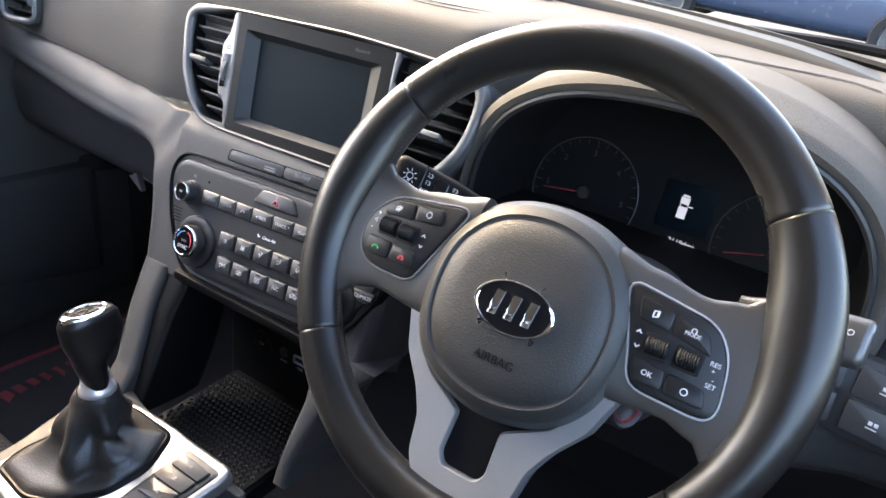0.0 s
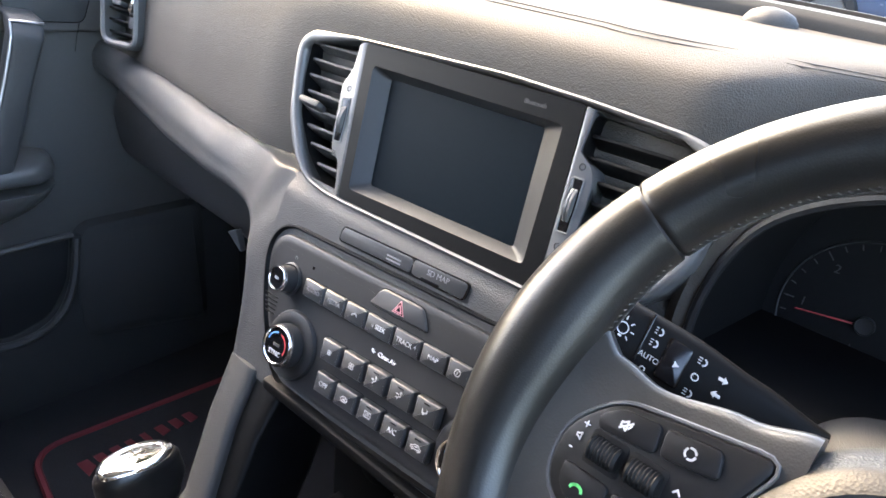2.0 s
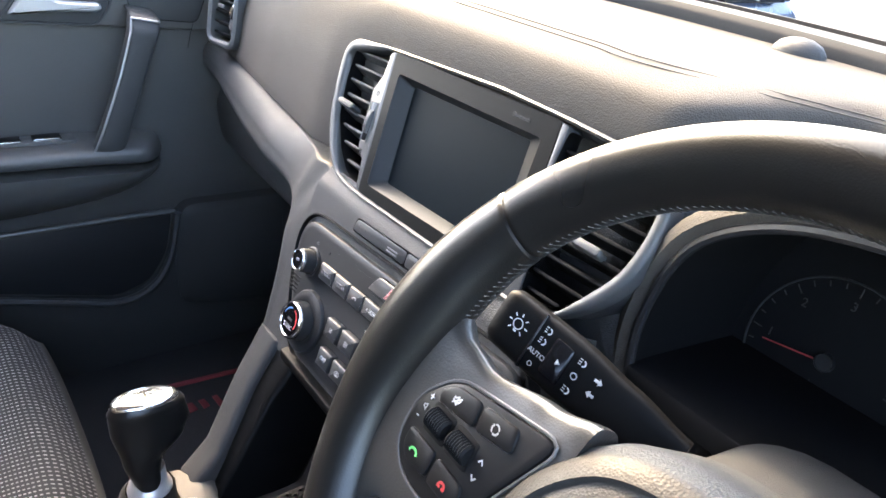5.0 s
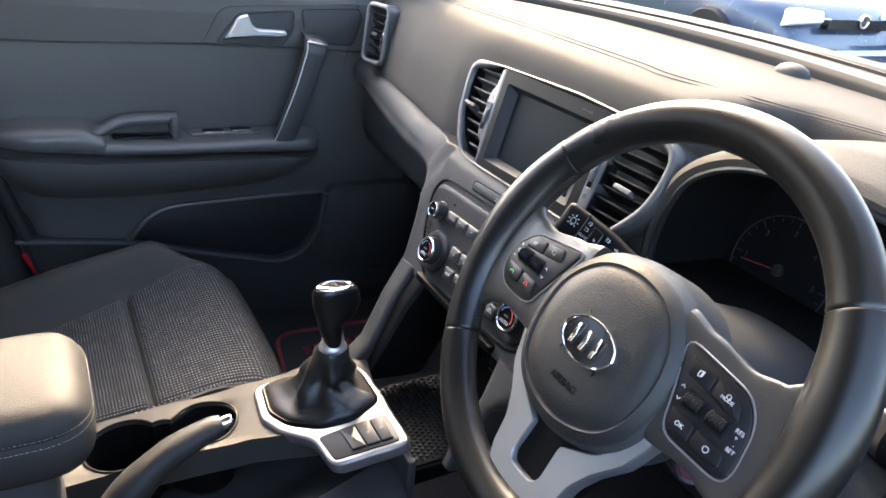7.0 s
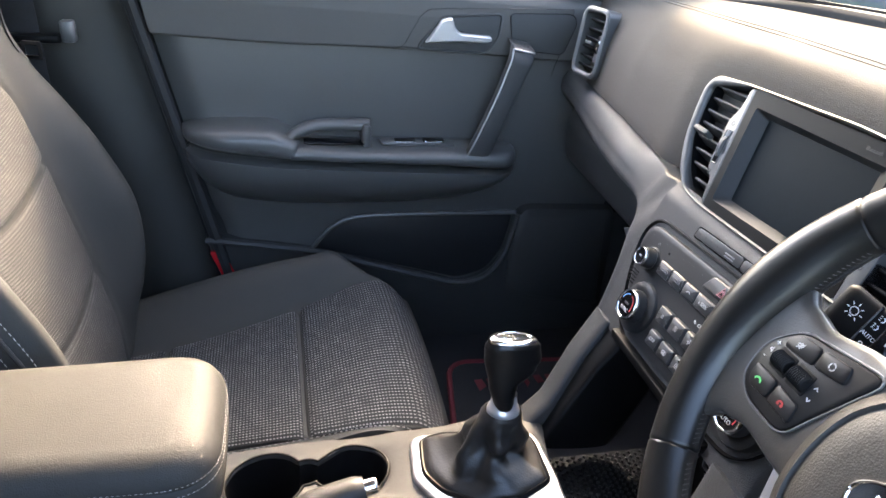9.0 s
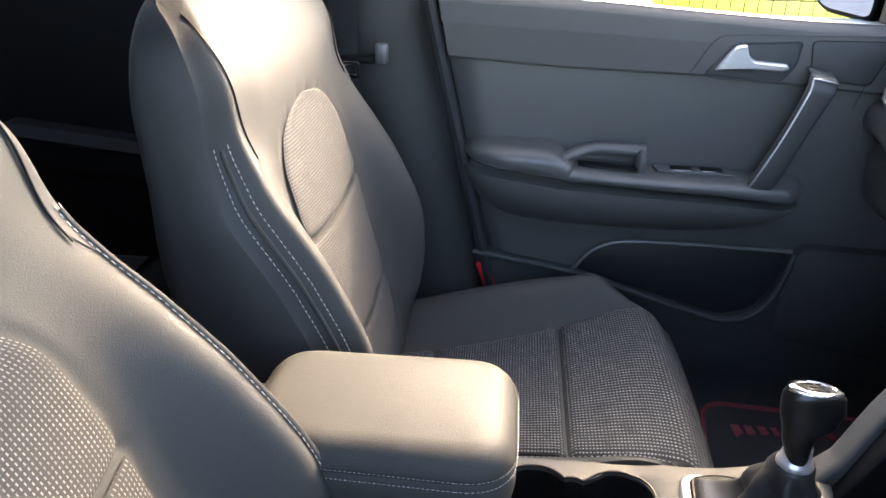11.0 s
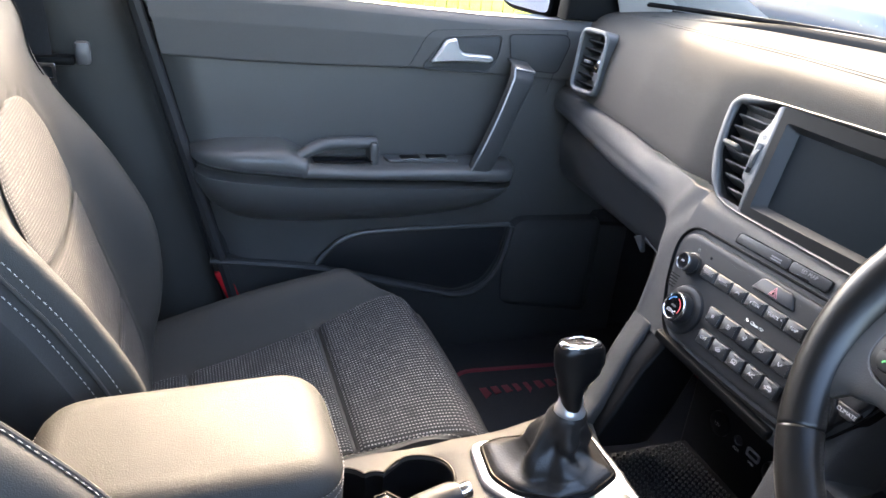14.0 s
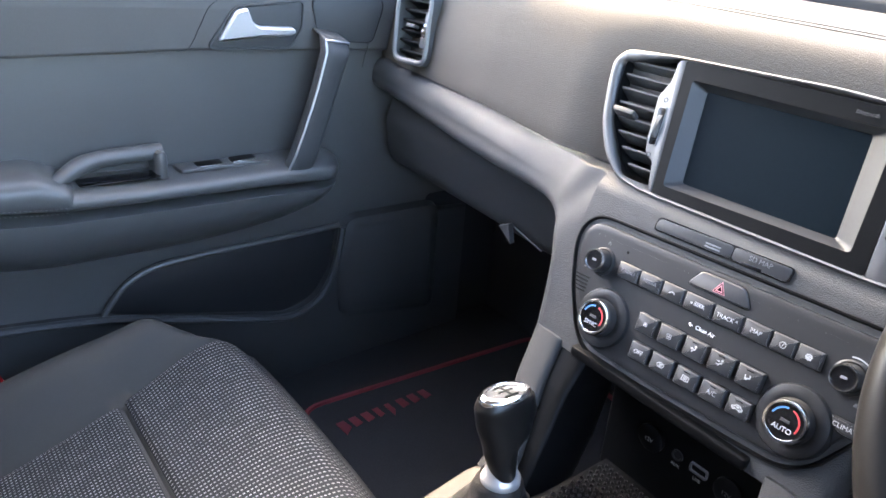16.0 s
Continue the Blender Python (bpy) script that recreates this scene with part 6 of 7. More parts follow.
def belt(y):
    return curve_at([(-0.60, 0.768), (-0.30, 0.759), (0.0, 0.741), (0.17, 0.733), (0.45, 0.728)], y)


def trim_line(y):
    return curve_at([(-0.60, 0.658), (-0.30, 0.641), (-0.05, 0.636), (0.14, 0.624), (0.30, 0.614), (0.5, 0.605)], y)


def rear_edge(z):
    return -0.336 - 0.238 * z


def door_fn(u, v):
    z = -0.06 + 0.82 * v
    y0 = rear_edge(z)
    y = y0 + (0.62 - y0) * u
    zz = z + (belt(y) - 0.76) * smooth01(0.55, 1.0, v)
    bulge = 0.010 * math.sin(math.pi * min(1, max(0, (z - 0.30) / 0.40)))
    edge = 0.020 * (1 - smooth01(0, 0.03, u))
    lower = -0.012 * (1 - smooth01(0.28, 0.36, z))
    return Vector((DX + bulge * 0.3 + lower - edge, y, zz))


part("inner_panel", sheet(door_fn, 60, 60, thick=0.012), DOORSKIN, door, "dark moulded inner panel")


def upper_fn(u, v):
    """Upper trim from the seam to the window ledge, rolled over at the top."""
    y = -0.512 + (0.60 + 0.512) * u
    a, b = trim_line(y), belt(y)
    y = y + (1 - v) * 0.028 * (1 - u)
    prof = lerp_at([(0.0, (0.0, 0.000)), (0.04, (0.0, 0.013)), (0.12, (0.03, 0.0155)), (0.6, (0.55, 0.016)), (0.82, (0.86, 0.012)), (0.93, (0.985, 0.0)), (1.0, (1.0, -0.030))], v)
    return Vector((DX + prof[1], y, a + (b - a) * prof[0]))


part("upper_trim", sheet(upper_fn, 60, 24), DOORTOP, door, "grained upper door trim", angle=60)
# window ledge going out to the glass
part("window_ledge", block((-0.90, -0.52, 0.70), (-0.792, 0.45, 0.724), 0.004), BLACK, door)

# door lever and its recess
bez = rounded([(-0.030, 0.640), (-0.012, 0.662), (0.014, 0.694), (0.122, 0.700), (0.118, 0.660), (0.098, 0.633)], 0.008, 4)
part("lever_recess", slab(bez, DM, 0.008, 0.0172, 0.0010), PLASTIC, door, "black recess behind the lever")
bo_ = [Vector(p) for p in bez]
sg = 1 if area2(bo_) > 0 else -1
part("recess_rim", tube([DM @ Vector((p.x, p.y, 0.0175)) for p in inset(bo_, -sg * 0.002)], 0.0022, 6, closed=True, up=(1, 0, 0)), PLASTIC, door)
lever = [(-0.020, 0.648), (-0.006, 0.668), (0.010, 0.692), (0.030, 0.696), (0.036, 0.676), (0.046, 0.668), (0.104, 0.664), (0.108, 0.655), (0.098, 0.650), (0.040, 0.651)]
part("door_lever", pad(rounded(lever, 0.006, 4), DM, [(0.002, 0.016), (0, 0.020), (0.001, 0.026), (0.004, 0.029)]), SILVER, door, "satin silver door lever")
spk = rounded([(0.138, 0.704), (0.262, 0.706), (0.272, 0.690), (0.250, 0.630), (0.150, 0.640)], 0.012, 4)
sp = part("speaker_grille", slab(spk, DM, 0.010, 0.0172, 0.0006), PLASTIC, door, "flush tweeter panel")
so_ = [Vector(p) for p in spk]
part("grille_edge", tube([DM @ Vector((p.x, p.y, 0.0174)) for p in so_], 0.0007, 6, closed=True, up=(1, 0, 0)), BLACK, sp)
part("trim_seam", tube([Vector((DX + 0.0145, y, z)) for y, z in ((0.240, 0.616), (0.234, 0.590))], 0.0007, 6), PANEL, door)

# armrest: a long moulded body with a flat shelf, a leather pad behind and a pull cup
def arm_top(y):
    return curve_at([(-0.445, 0.470), (-0.40, 0.476), (-0.27, 0.474), (-0.13, 0.465), (0.05, 0.461), (0.18, 0.456)], y)


def arm_low(y):
    return curve_at([(-0.455, 0.425), (-0.42, 0.372), (-0.36, 0.346), (-0.25, 0.334), (-0.08, 0.330), (0.04, 0.338), (0.11, 0.354), (0.16, 0.384), (0.178, 0.402)], y)


def arm_seam(y):
    """Height of the joint between the lower bulge and the pad and shelf above it."""
    return ramp([(-0.455, 0.466), (-0.278, 0.4425), (0.03, 0.426), (0.18, 0.414)], y)


def arm_section(y, z_top, z_low, deep, n=24):
    out = []
    for i in range(n + 1):
        t = i / n
        a = math.pi / 2 - math.pi * t
        out.append((deep * max(0.0, math.cos(a)) ** 0.42, (z_top + z_low) / 2 + (z_top - z_low) / 2 * math.copysign(abs(math.sin(a)) ** 0.75, math.sin(a))))
    return out


def bulge_section(z_top, z_low, deep, n=24):
    """Lower bulge: full at the top, drawing back steadily towards the door below."""
    out = []
    for i in range(n + 1):
        t = i / n
        d = deep * (min(1.0, t / 0.06) ** 0.5) * math.cos(math.pi / 2 * max(0.0, (t - 0.06) / 0.94)) ** 0.55
        out.append((d, z_top + (z_low - z_top) * t))
    return out


def end_round(y, y0, y1, r0, r1):
    a = max(0.0, min(1.0, (y - y0) / r0))
    b = max(0.0, min(1.0, (y1 - y) / r1))
    return math.sqrt(max(0.0, 1 - (1 - a) ** 2)) * math.sqrt(max(0.0, 1 - (1 - b) ** 2))


def arm_loft(y0, y1, top, low, deep, r0, r1, nv=60, bulge=False):
    def fn(u, v):
        y = y0 + (y1 - y0) * v
        e = 0.02 + 0.98 * end_round(y, y0, y1, r0, r1)
        mid = (top(y) + low(y)) / 2
        sec = arm_section(y, mid + (top(y) - mid) * (0.35 + 0.65 * e), mid + (low(y) - mid) * (0.35 + 0.65 * e), deep * e)
        if bulge:
            sec = bulge_section(mid + (top(y) - mid) * (0.35 + 0.65 * e), mid + (low(y) - mid) * (0.35 + 0.65 * e), deep * e)
        d, z = sec[min(24, int(round(u * 24)))]
        return Vector((DX - 0.006 + d, y, z))
    return sheet(fn, 24, nv)


part("armrest", arm_loft(-0.456, 0.180, lambda y: arm_seam(y) - 0.0015, arm_low, 0.086, 0.11, 0.07, bulge=True), DOORSKIN, door, "bulging moulded armrest", angle=70)
part("armrest_shelf", arm_loft(-0.272, 0.178, arm_top, lambda y: arm_seam(y) + 0.0015, 0.0925, 0.006, 0.05), DOORSKIN, door, "satin grey armrest shelf", angle=70)
ap = part("armrest_pad", arm_loft(-0.456, -0.240, lambda y: arm_top(y) + 0.030 - 0.020 * smooth01(-0.30, -0.245, y), lambda y: arm_seam(y) + 0.0015, 0.0945, 0.09, 0.020, 40), DOORSKIN, door, "stitched leather armrest pad", angle=70)
for dz in (0.016, 0.009):
    part("stitching", stitches([Vector((DX + 0.0880 * (0.25 + 0.75 * end_round(y, -0.456, 0.2, 0.09, 0.1)) + 0.001, y, arm_seam(y) + dz)) for y in [-0.44 + 0.18 * i / 30 for i in range(31)]], THREAD, 0.003, 0.002, 0.0004), THREAD, ap)
part("pull_ridge", tube(spline([(DX + 0.062, -0.275, 0.480), (DX + 0.050, -0.248, 0.492), (DX + 0.036, -0.215, 0.499), (DX + 0.030, -0.160, 0.499), (DX + 0.030, -0.118, 0.498)], 6), [0.010 + 0.005 * smooth01(0, 0.4, i / 24) for i in range(25)], 14, flat=0.8), DOORSKIN, door, "smooth pull ridge")
part("pull_end", block((DX + 0.010, -0.134, 0.455), (DX + 0.058, -0.116, 0.505), 0.008), DOORSKIN, door)
part("panel_line", tube([DM @ Vector((p.x, p.y, 0.0165)) for p in spline([(-0.078, 0.637), (-0.058, 0.642), (-0.040, 0.672), (-0.020, 0.701), (0.020, 0.709), (0.230, 0.7135), (0.262, 0.708), (0.250, 0.655), (0.240, 0.616)], 6)], 0.0007, 6, up=(1, 0, 0)), PANEL, door)
part("pull_well", slab(rounded([(-0.240, 0.030), (-0.128, 0.030), (-0.128, 0.060), (-0.240, 0.062)], 0.008), frame_of((DX, 0, 0.4655), (0, 1, -0.03), (1, 0, 0)) @ pose(0, 0, 0, 180) @ Matrix.Diagonal((1, -1, 1, 1)), 0.0, 0.0016, 0.0004), GLOSS, door, "dark finger well")
swp = part("switch_panel", slab(rounded([(-0.100, 0.016), (0.045, 0.014), (0.045, 0.050), (-0.096, 0.050)], 0.006), frame_of((DX, 0, 0.4640), (0, 1, -0.035), (1, 0, 0)) @ pose(0, 0, 0, 180) @ Matrix.Diagonal((1, -1, 1, 1)), -0.002, 0.0025, 0.0006), DOORSKIN, door, "window switch panel")
for yy in (-0.050, 0.005):
    part("window_switch", block((DX + 0.022, yy - 0.020, 0.462), (DX + 0.042, yy + 0.020, 0.4705), 0.002), BLACK, swp)
    part("switch_edge", block((DX + 0.041, yy - 0.018, 0.4665), (DX + 0.0432, yy + 0.018, 0.4690), 0.0004), CHROME, swp)
# slanted pull handle
hp = spline([(0.078, 0.436), (0.101, 0.494), (0.126, 0.560), (0.148, 0.622), (0.160, 0.656)], 5)


def handle_fn(u, v):
    i = v * (len(hp) - 1)
    k = min(int(i), len(hp) - 2)
    c = hp[k].lerp(hp[k + 1], i - k)
    out = lerp_at([(0, 0.064), (0.2, 0.070), (0.78, 0.068), (0.92, 0.054), (1.0, 0.016)], v)
    a = 2 * math.pi * u
    w, h = lerp_at([(0, 0.022), (0.5, 0.0195), (0.9, 0.0225), (1.0, 0.020)], v), 0.015
    return DM @ Vector((c.x + w * math.copysign(abs(math.cos(a)) ** 0.6, math.cos(a)), c.y + 0.2 * w * math.copysign(abs(math.cos(a)) ** 0.6, math.cos(a)) * -1, out + h * math.copysign(abs(math.sin(a)) ** 0.6, math.sin(a))))


hd = part("pull_handle", sheet(handle_fn, 24, 30, closed=True, caps=True), PLASTIC, door, "slanted grab handle with silver edge", angle=60)
part("handle_edge", tube([handle_fn(0.40, 0.02 + 0.88 * i / 24) + Vector((0.0015, -0.001, 0)) for i in range(25)] + [handle_fn(0.30 - 0.2 * i / 5, 0.90) + Vector((0.001, 0, 0.001)) for i in range(6)], 0.0019, 8, up=(1, 0, 0)), PLATESILVER, hd, "satin silver edge")

# map pocket
low = spline([(-0.430, 0.262), (-0.226, 0.229), (-0.105, 0.192), (0.010, 0.158), (0.085, 0.138), (0.146, 0.156), (0.182, 0.210), (0.200, 0.296)], 8)
part("pocket_ledge", tube([DM @ Vector((p.x, p.y, 0.012)) for p in low], 0.007, 8, up=(1, 0, 0)), PLASTIC, door, "raised edge of the map pocket")
# flat plate; its darker colour stands in for the shade inside the pocket
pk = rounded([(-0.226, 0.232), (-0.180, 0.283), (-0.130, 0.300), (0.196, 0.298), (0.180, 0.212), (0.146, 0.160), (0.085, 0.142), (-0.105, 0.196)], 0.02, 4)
part("pocket_void", slab(pk, DM, -0.02, -0.004, 0.002), PANEL, door, "flat map pocket back, darkened for shade")
part("pocket_lip", tube([DM @ Vector((p[0], p[1], 0.006)) for p in spline([(-0.226, 0.232), (-0.203, 0.262), (-0.180, 0.283), (-0.130, 0.300), (0.0, 0.302), (0.196, 0.299)], 6)], 0.005, 8, up=(1, 0, 0)), DOORSKIN, door)
lowp = [(p.x, p.y) for p in low] + [(0.30, 0.30), (0.50, 0.28), (0.50, -0.05), (-0.345, -0.05)]
# panel and bulge below the pocket: darker trim colour carries the footwell's shadow
part("lower_panel", pad(lowp, DM, [(0, -0.03), (0, 0.004), (0.003, 0.008)]), DARKTRIM, door, "lower door panel, darkened for shade")
part("bottle_bulge", pad(rounded([(0.205, 0.315), (0.43, 0.305), (0.43, 0.05), (0.19, 0.10), (0.185, 0.20)], 0.03), DM, [(0, -0.01), (0.006, 0.010), (0.02, 0.018)]), DARKTRIM, door)
refl = part("door_reflector", slab(rounded([(-0.425, 0.235), (-0.398, 0.240), (-0.372, 0.160), (-0.392, 0.150)], 0.006), DM, 0.0, 0.014, 0.002), REDLENS, door, "red door-edge reflector")
# quarter piece and glass
part("mirror_sail", pad([(0.258, 0.733), (0.400, 0.728), (0.395, 0.80), (0.34, 0.86), (0.27, 0.93)], DM, [(0, -0.03), (0, 0.002), (0.003, 0.006)]), BLACK, door)

# sill and B-pillar behind the door
pil_m = thing("door_pillar", "dark door pillar trim with pale upper half", "pillar", kind="structure")


def bp_fn(u, v):
    z = -0.05 + 0.90 * v
    y1 = rear_edge(z) - 0.035
    w = 0.22
    x = DX - 0.025 + 0.045 * math.sin(math.pi * min(1, u * 1.15)) ** 0.7
    return Vector((x, y1 - w * u, z))


part("lower_trim", sheet(bp_fn, 24, 20), TRIMCLOTH, pil_m)


def bp2_fn(u, v):
    z = 0.762 + 0.42 * v
    y1 = -0.535 - 0.06 * v
    return Vector((DX - 0.02 + 0.03 * math.sin(math.pi * u) + 0.13 * v, y1 - 0.24 * u, z))


part("upper_trim", sheet(bp2_fn, 10, 10), HEAD, pil_m, "pale upper pillar trim")
part("jamb", sheet(lambda u, v: Vector((DX - 0.028, rear_edge(-0.05 + 0.85 * v) - 0.07 + 0.10 * u, -0.05 + 0.85 * v)), 2, 12, thick=0.004), RUBBER, pil_m)
part("door_seal", tube([Vector((DX + 0.006, rear_edge(z) - 0.012, z)) for z in [-0.05 + 0.05 * i for i in range(17)]], 0.012, 8, up=(1, 0, 0)), RUBBER, pil_m, "black rubber door seal")
belt_ = thing("seat_belt", "dark grey seat belt with chrome buckle tongue", "seat belt")
part("webbing", sheet(lambda u, v: Vector((-0.722 + 0.01 * v, -0.636 - 0.047 * u - 0.02 * v, 0.30 + 0.85 * v)), 3, 12, thick=0.0016), CARPET, belt_, "dark woven webbing")
part("tongue_cover", block((-0.728, -0.700, 0.646), (-0.700, -0.612, 0.660), 0.005), BLACK, belt_)
part("tongue", ringplate(rounded([(-0.016, -0.016), (0.016, -0.016), (0.016, 0.014), (-0.016, 0.014)], 0.004), rounded([(-0.010, -0.009), (0.010, -0.009), (0.010, 0.007), (-0.010, 0.007)], 0.002), frame_of((-0.700, -0.655, 0.638), (0.2, 1, 0), (0.1, 0, 1)), -0.0012, 0.0012, 0.0005), CHROME, belt_, "chrome tongue plate")
part("belt_end", block((-0.722, -0.612, 0.648), (-0.702, -0.590, 0.682), 0.004), DIMSILVER, belt_)

# sill, mat
mat_t = thing("floor_mat", "black floor mat with red edging and script", "floor mat")
mo = rounded([(-0.655, 0.045), (-0.24, -0.020), (-0.22, 0.55), (-0.61, 0.60)], 0.05, 6)
part("mat_body", slab(mo, Matrix.Identity(4), 0.0, 0.012, 0.003), CARPET, mat_t)
part("mat_edging", tube([Vector((p[0], p[1], 0.011)) for p in mo], 0.006, 6, closed=True), RED, mat_t, "red piped edging")
for i, w in enumerate((0.020, 0.018, 0.018, 0.014, 0.012, 0.018, 0.018, 0.018)):
    y = 0.085 + i * 0.025
    part("script_bar", slab([(-0.588, y), (-0.562 + (0.010 if i in (0, 4) else 0), y + 0.003), (-0.566, y + w), (-0.588, y + w * 0.8)], Matrix.Identity(4), 0.012, 0.0135, 0.0003), RED, mat_t)


# ---- front seats ----
def seat(cx, label, y_off=0.0, z_off=0.0, c_y=0.0, c_z=0.0, tilt=15.0, back_at=None, edge=0.975):
    """A front seat: cushion and reclined back, each with side bolsters, cloth inserts, seams and piping."""
    s = thing("front_seat", label, "car seat", group="front seats")

    def zc(y):
        return z_off + curve_at([(-0.62, 0.165), (-0.47, 0.186), (-0.26, 0.230), (-0.13, 0.262), (-0.08, 0.262)], y)

    def cush(w, v, lift=0.0):
        """w from -1 (door side) to 1 (console side), v from 0 (rear) to 1 (front); cloth within 0.74."""
        y = -0.60 + 0.525 * v
        near = 1.0 if cx < 0 else -1.0  # the console side
        xc = curve_at([(0, 0.122), (0.35, 0.140), (0.62, 0.163), (0.9, 0.196), (1.0, 0.203)], v)
        wide = 0.214 if w * near > 0 else 0.268 - 0.040 * smooth01(0.75, 1.0, v)
        a = abs(w)
        x = math.copysign(a / 0.74 * xc if a <= 0.74 else xc + (wide - xc) * (a - 0.74) / 0.26, w)
        b = smooth01(0.74, 0.90, a)
        rise = 0.016 if w * near > 0 else 0.062
        z = zc(y) + rise * b * (0.30 + 0.70 * math.sin(math.pi * min(1, 0.10 + 0.84 * v))) * (1 - 0.92 * smooth01(0.74, 0.98, v))
        z -= 0.10 * smooth01(0.95, 1.05, a)
        fr_ = smooth01(0.90, 1.0, v)
        z -= 0.050 * fr_ * fr_
        y += 0.020 * fr_ * (1 - 0.25 * w * w) - (0.012 * a ** 3 + 0.030 * b) * smooth01(0.7, 1.0, v)
        groove = 0.0
        for gy in (-0.262, -0.480):
            groove += 0.010 * math.exp(-((y - gy) / 0.0065) ** 2) * (1 - smooth01(0.70, 0.78, a))
        groove += 0.007 * math.exp(-((a - 0.755) / 0.018) ** 2)
        return Vector((cx + x, y + y_off + c_y, z - groove + lift + c_z))

    def cush_skin(u, v):
        a = 2 * u - 1
        if v < 0.8:
            return cush(a * 1.04, v / 0.8)
        t = (v - 0.8) / 0.2
        p = cush(a * 1.04, 1.0)
        return Vector((p.x + (cx - p.x) * 0.04 * t, p.y + 0.012 * math.sin(t * 2.2) - 0.05 * t, p.z - 0.14 * t))
    part("cushion", sheet(cush_skin, 64, 60, thick=0.02), TRIMCLOTH, s, "dark leather-look cushion bolsters", angle=70)
    part("cushion_base", block((cx - 0.225, -0.58 + y_off, 0.02), (cx + 0.225, -0.12 + y_off, 0.155 + z_off), 0.02), BLACK, s)
    for v0, v1 in ((0.02, 0.222), (0.236, 0.636), (0.652, 0.985)):
        part("cloth_insert", sheet(lambda u, v, a=v0, b=v1: cush((2 * u - 1) * 0.74, a + (b - a) * v, 0.0018), 48, 30, size=(0.34, 0.525 * (v1 - v0))), CLOTH_SEAT, s, "woven black cloth with pale flecks", angle=70)
    for sg_ in (1 if cx < 0 else -1,):
        part("stitching", stitches([cush(sg_ * 0.84, 0.05 + 0.9 * i / 60, 0.0012) for i in range(61)], THREAD, 0.004, 0.003, 0.0006), THREAD, s)

    # back
    L = 0.685
    lean = radians(tilt)
    o = Vector((cx - math.copysign(0.012, cx), -0.555 + y_off, 0.175 + z_off))
    o = Vector(back_at) if back_at else o
    ax = Vector((0, -math.sin(lean), math.cos(lean)))
    fw = Vector((0, math.cos(lean), math.sin(lean)))

    def half_w(v):
        return curve_at([(0, 0.215), (0.12, 0.242), (0.30, 0.260), (0.62, 0.258), (0.72, 0.250), (0.83, 0.246), (0.91, 0.232), (0.965, 0.200), (1.0, 0.150)], v)

    def back(w, v, lift=0.0):
        """Front of the back: w from -1 to 1 across, v up."""
        hw = half_w(v)
        a = abs(w)
        mid_ = curve_at([(0, 0.020), (0.15, 0.034), (0.70, 0.036), (0.82, 0.046), (0.92, 0.036), (1.0, -0.006)], v)
        wing = curve_at([(0, 0.020), (0.07, 0.040), (0.13, 0.064), (0.23, 0.090), (0.34, 0.102), (0.49, 0.087), (0.59, 0.067), (0.675, 0.048), (0.76, 0.038), (0.84, 0.044), (0.92, 0.034), (1.0, -0.008)], v)
        b = smooth01(0.58, 0.88, a)
        d = mid_ + (wing - mid_) * b
        d -= curve_at([(0, 0.055), (0.6, 0.055), (0.8, 0.030), (1.0, 0.018)], v) * smooth01(0.90, 1.05, a)
        g = 0.0
        for gv in (0.235, 0.49):
            g += 0.006 * math.exp(-((v - gv - 0.05 * (w / 0.5) ** 2 * 0.4) / 0.009) ** 2) * (1 - smooth01(0.52, 0.60, a))
        aw = arch(v)
        if aw > 0:
            g += 0.0034 * math.exp(-((a - aw) / 0.035) ** 2)
        return o + Vector((w * hw, 0, 0)) + ax * (L * v) + fw * (d - g + lift)

    def arch(v):
        return curve_at([(0, 0.50), (0.35, 0.51), (0.55, 0.56), (0.63, 0.55), (0.69, 0.46), (0.73, 0.28), (0.748, 0.0)], v)

    def back_skin(u, v):
        """Closed section: front face, then round the shell."""
        if u < 0.7:
            return back((u / 0.7) * 2.06 - 1.03, v)
        t = (u - 0.7) / 0.3
        hw = half_w(v)
        a = math.pi * t
        deep = curve_at([(0, 0.11), (0.5, 0.128), (0.7, 0.100), (0.85, 0.075), (0.95, 0.050), (1.0, 0.035)], v)
        return o + Vector((hw * 1.02 * math.copysign(abs(math.cos(a)) ** 0.45, math.cos(a)), 0, 0)) + ax * (L * v) - fw * (deep * (0.35 + 0.65 * max(0.0, math.sin(a)) ** 0.5))
    part("backrest", sheet(back_skin, 170, 70, closed=True, caps=True), TRIMCLOTH, s, "dark leather-look backrest", angle=70)
    for sg_ in (-1, 1):
        def side_fn(u, v, sg_=sg_):
            """Side panel, its shade put into the colour: from the shoulder seam and the stitched edge back round the
            shell.
            """
            v = 0.02 + 0.965 * v
            wb = curve_at([(0, 0.995), (0.64, 0.985), (0.70, 0.88), (0.735, 0.855), (0.80, 0.86), (0.89, 0.92), (0.95, 0.985), (0.985, 1.03)], v)
            if u < 0.5:
                p = back(sg_ * (wb + (1.03 - wb) * u * 2), v)
            else:
                t = 0.40 * (u - 0.5)
                p = back_skin(0.7 + 0.3 * t if sg_ > 0 else 1.0 - 0.3 * t, v)
            return p + Vector((sg_ * 0.0018, 0, 0)) + fw * 0.0010 * (1 - smooth01(0.90, 0.98, v))
        part("side_panel", sheet(side_fn, 40, 90), SIDECLOTH, s, "seat side panel, darkened for shade", angle=70)
        part("piping", tube([back(sg_ * edge, 0.03 + 0.72 * i / 50, 0.001) + Vector((sg_ * 0.0025, 0, 0)) for i in range(51)], 0.0026, 8), TRIMCLOTH, s)
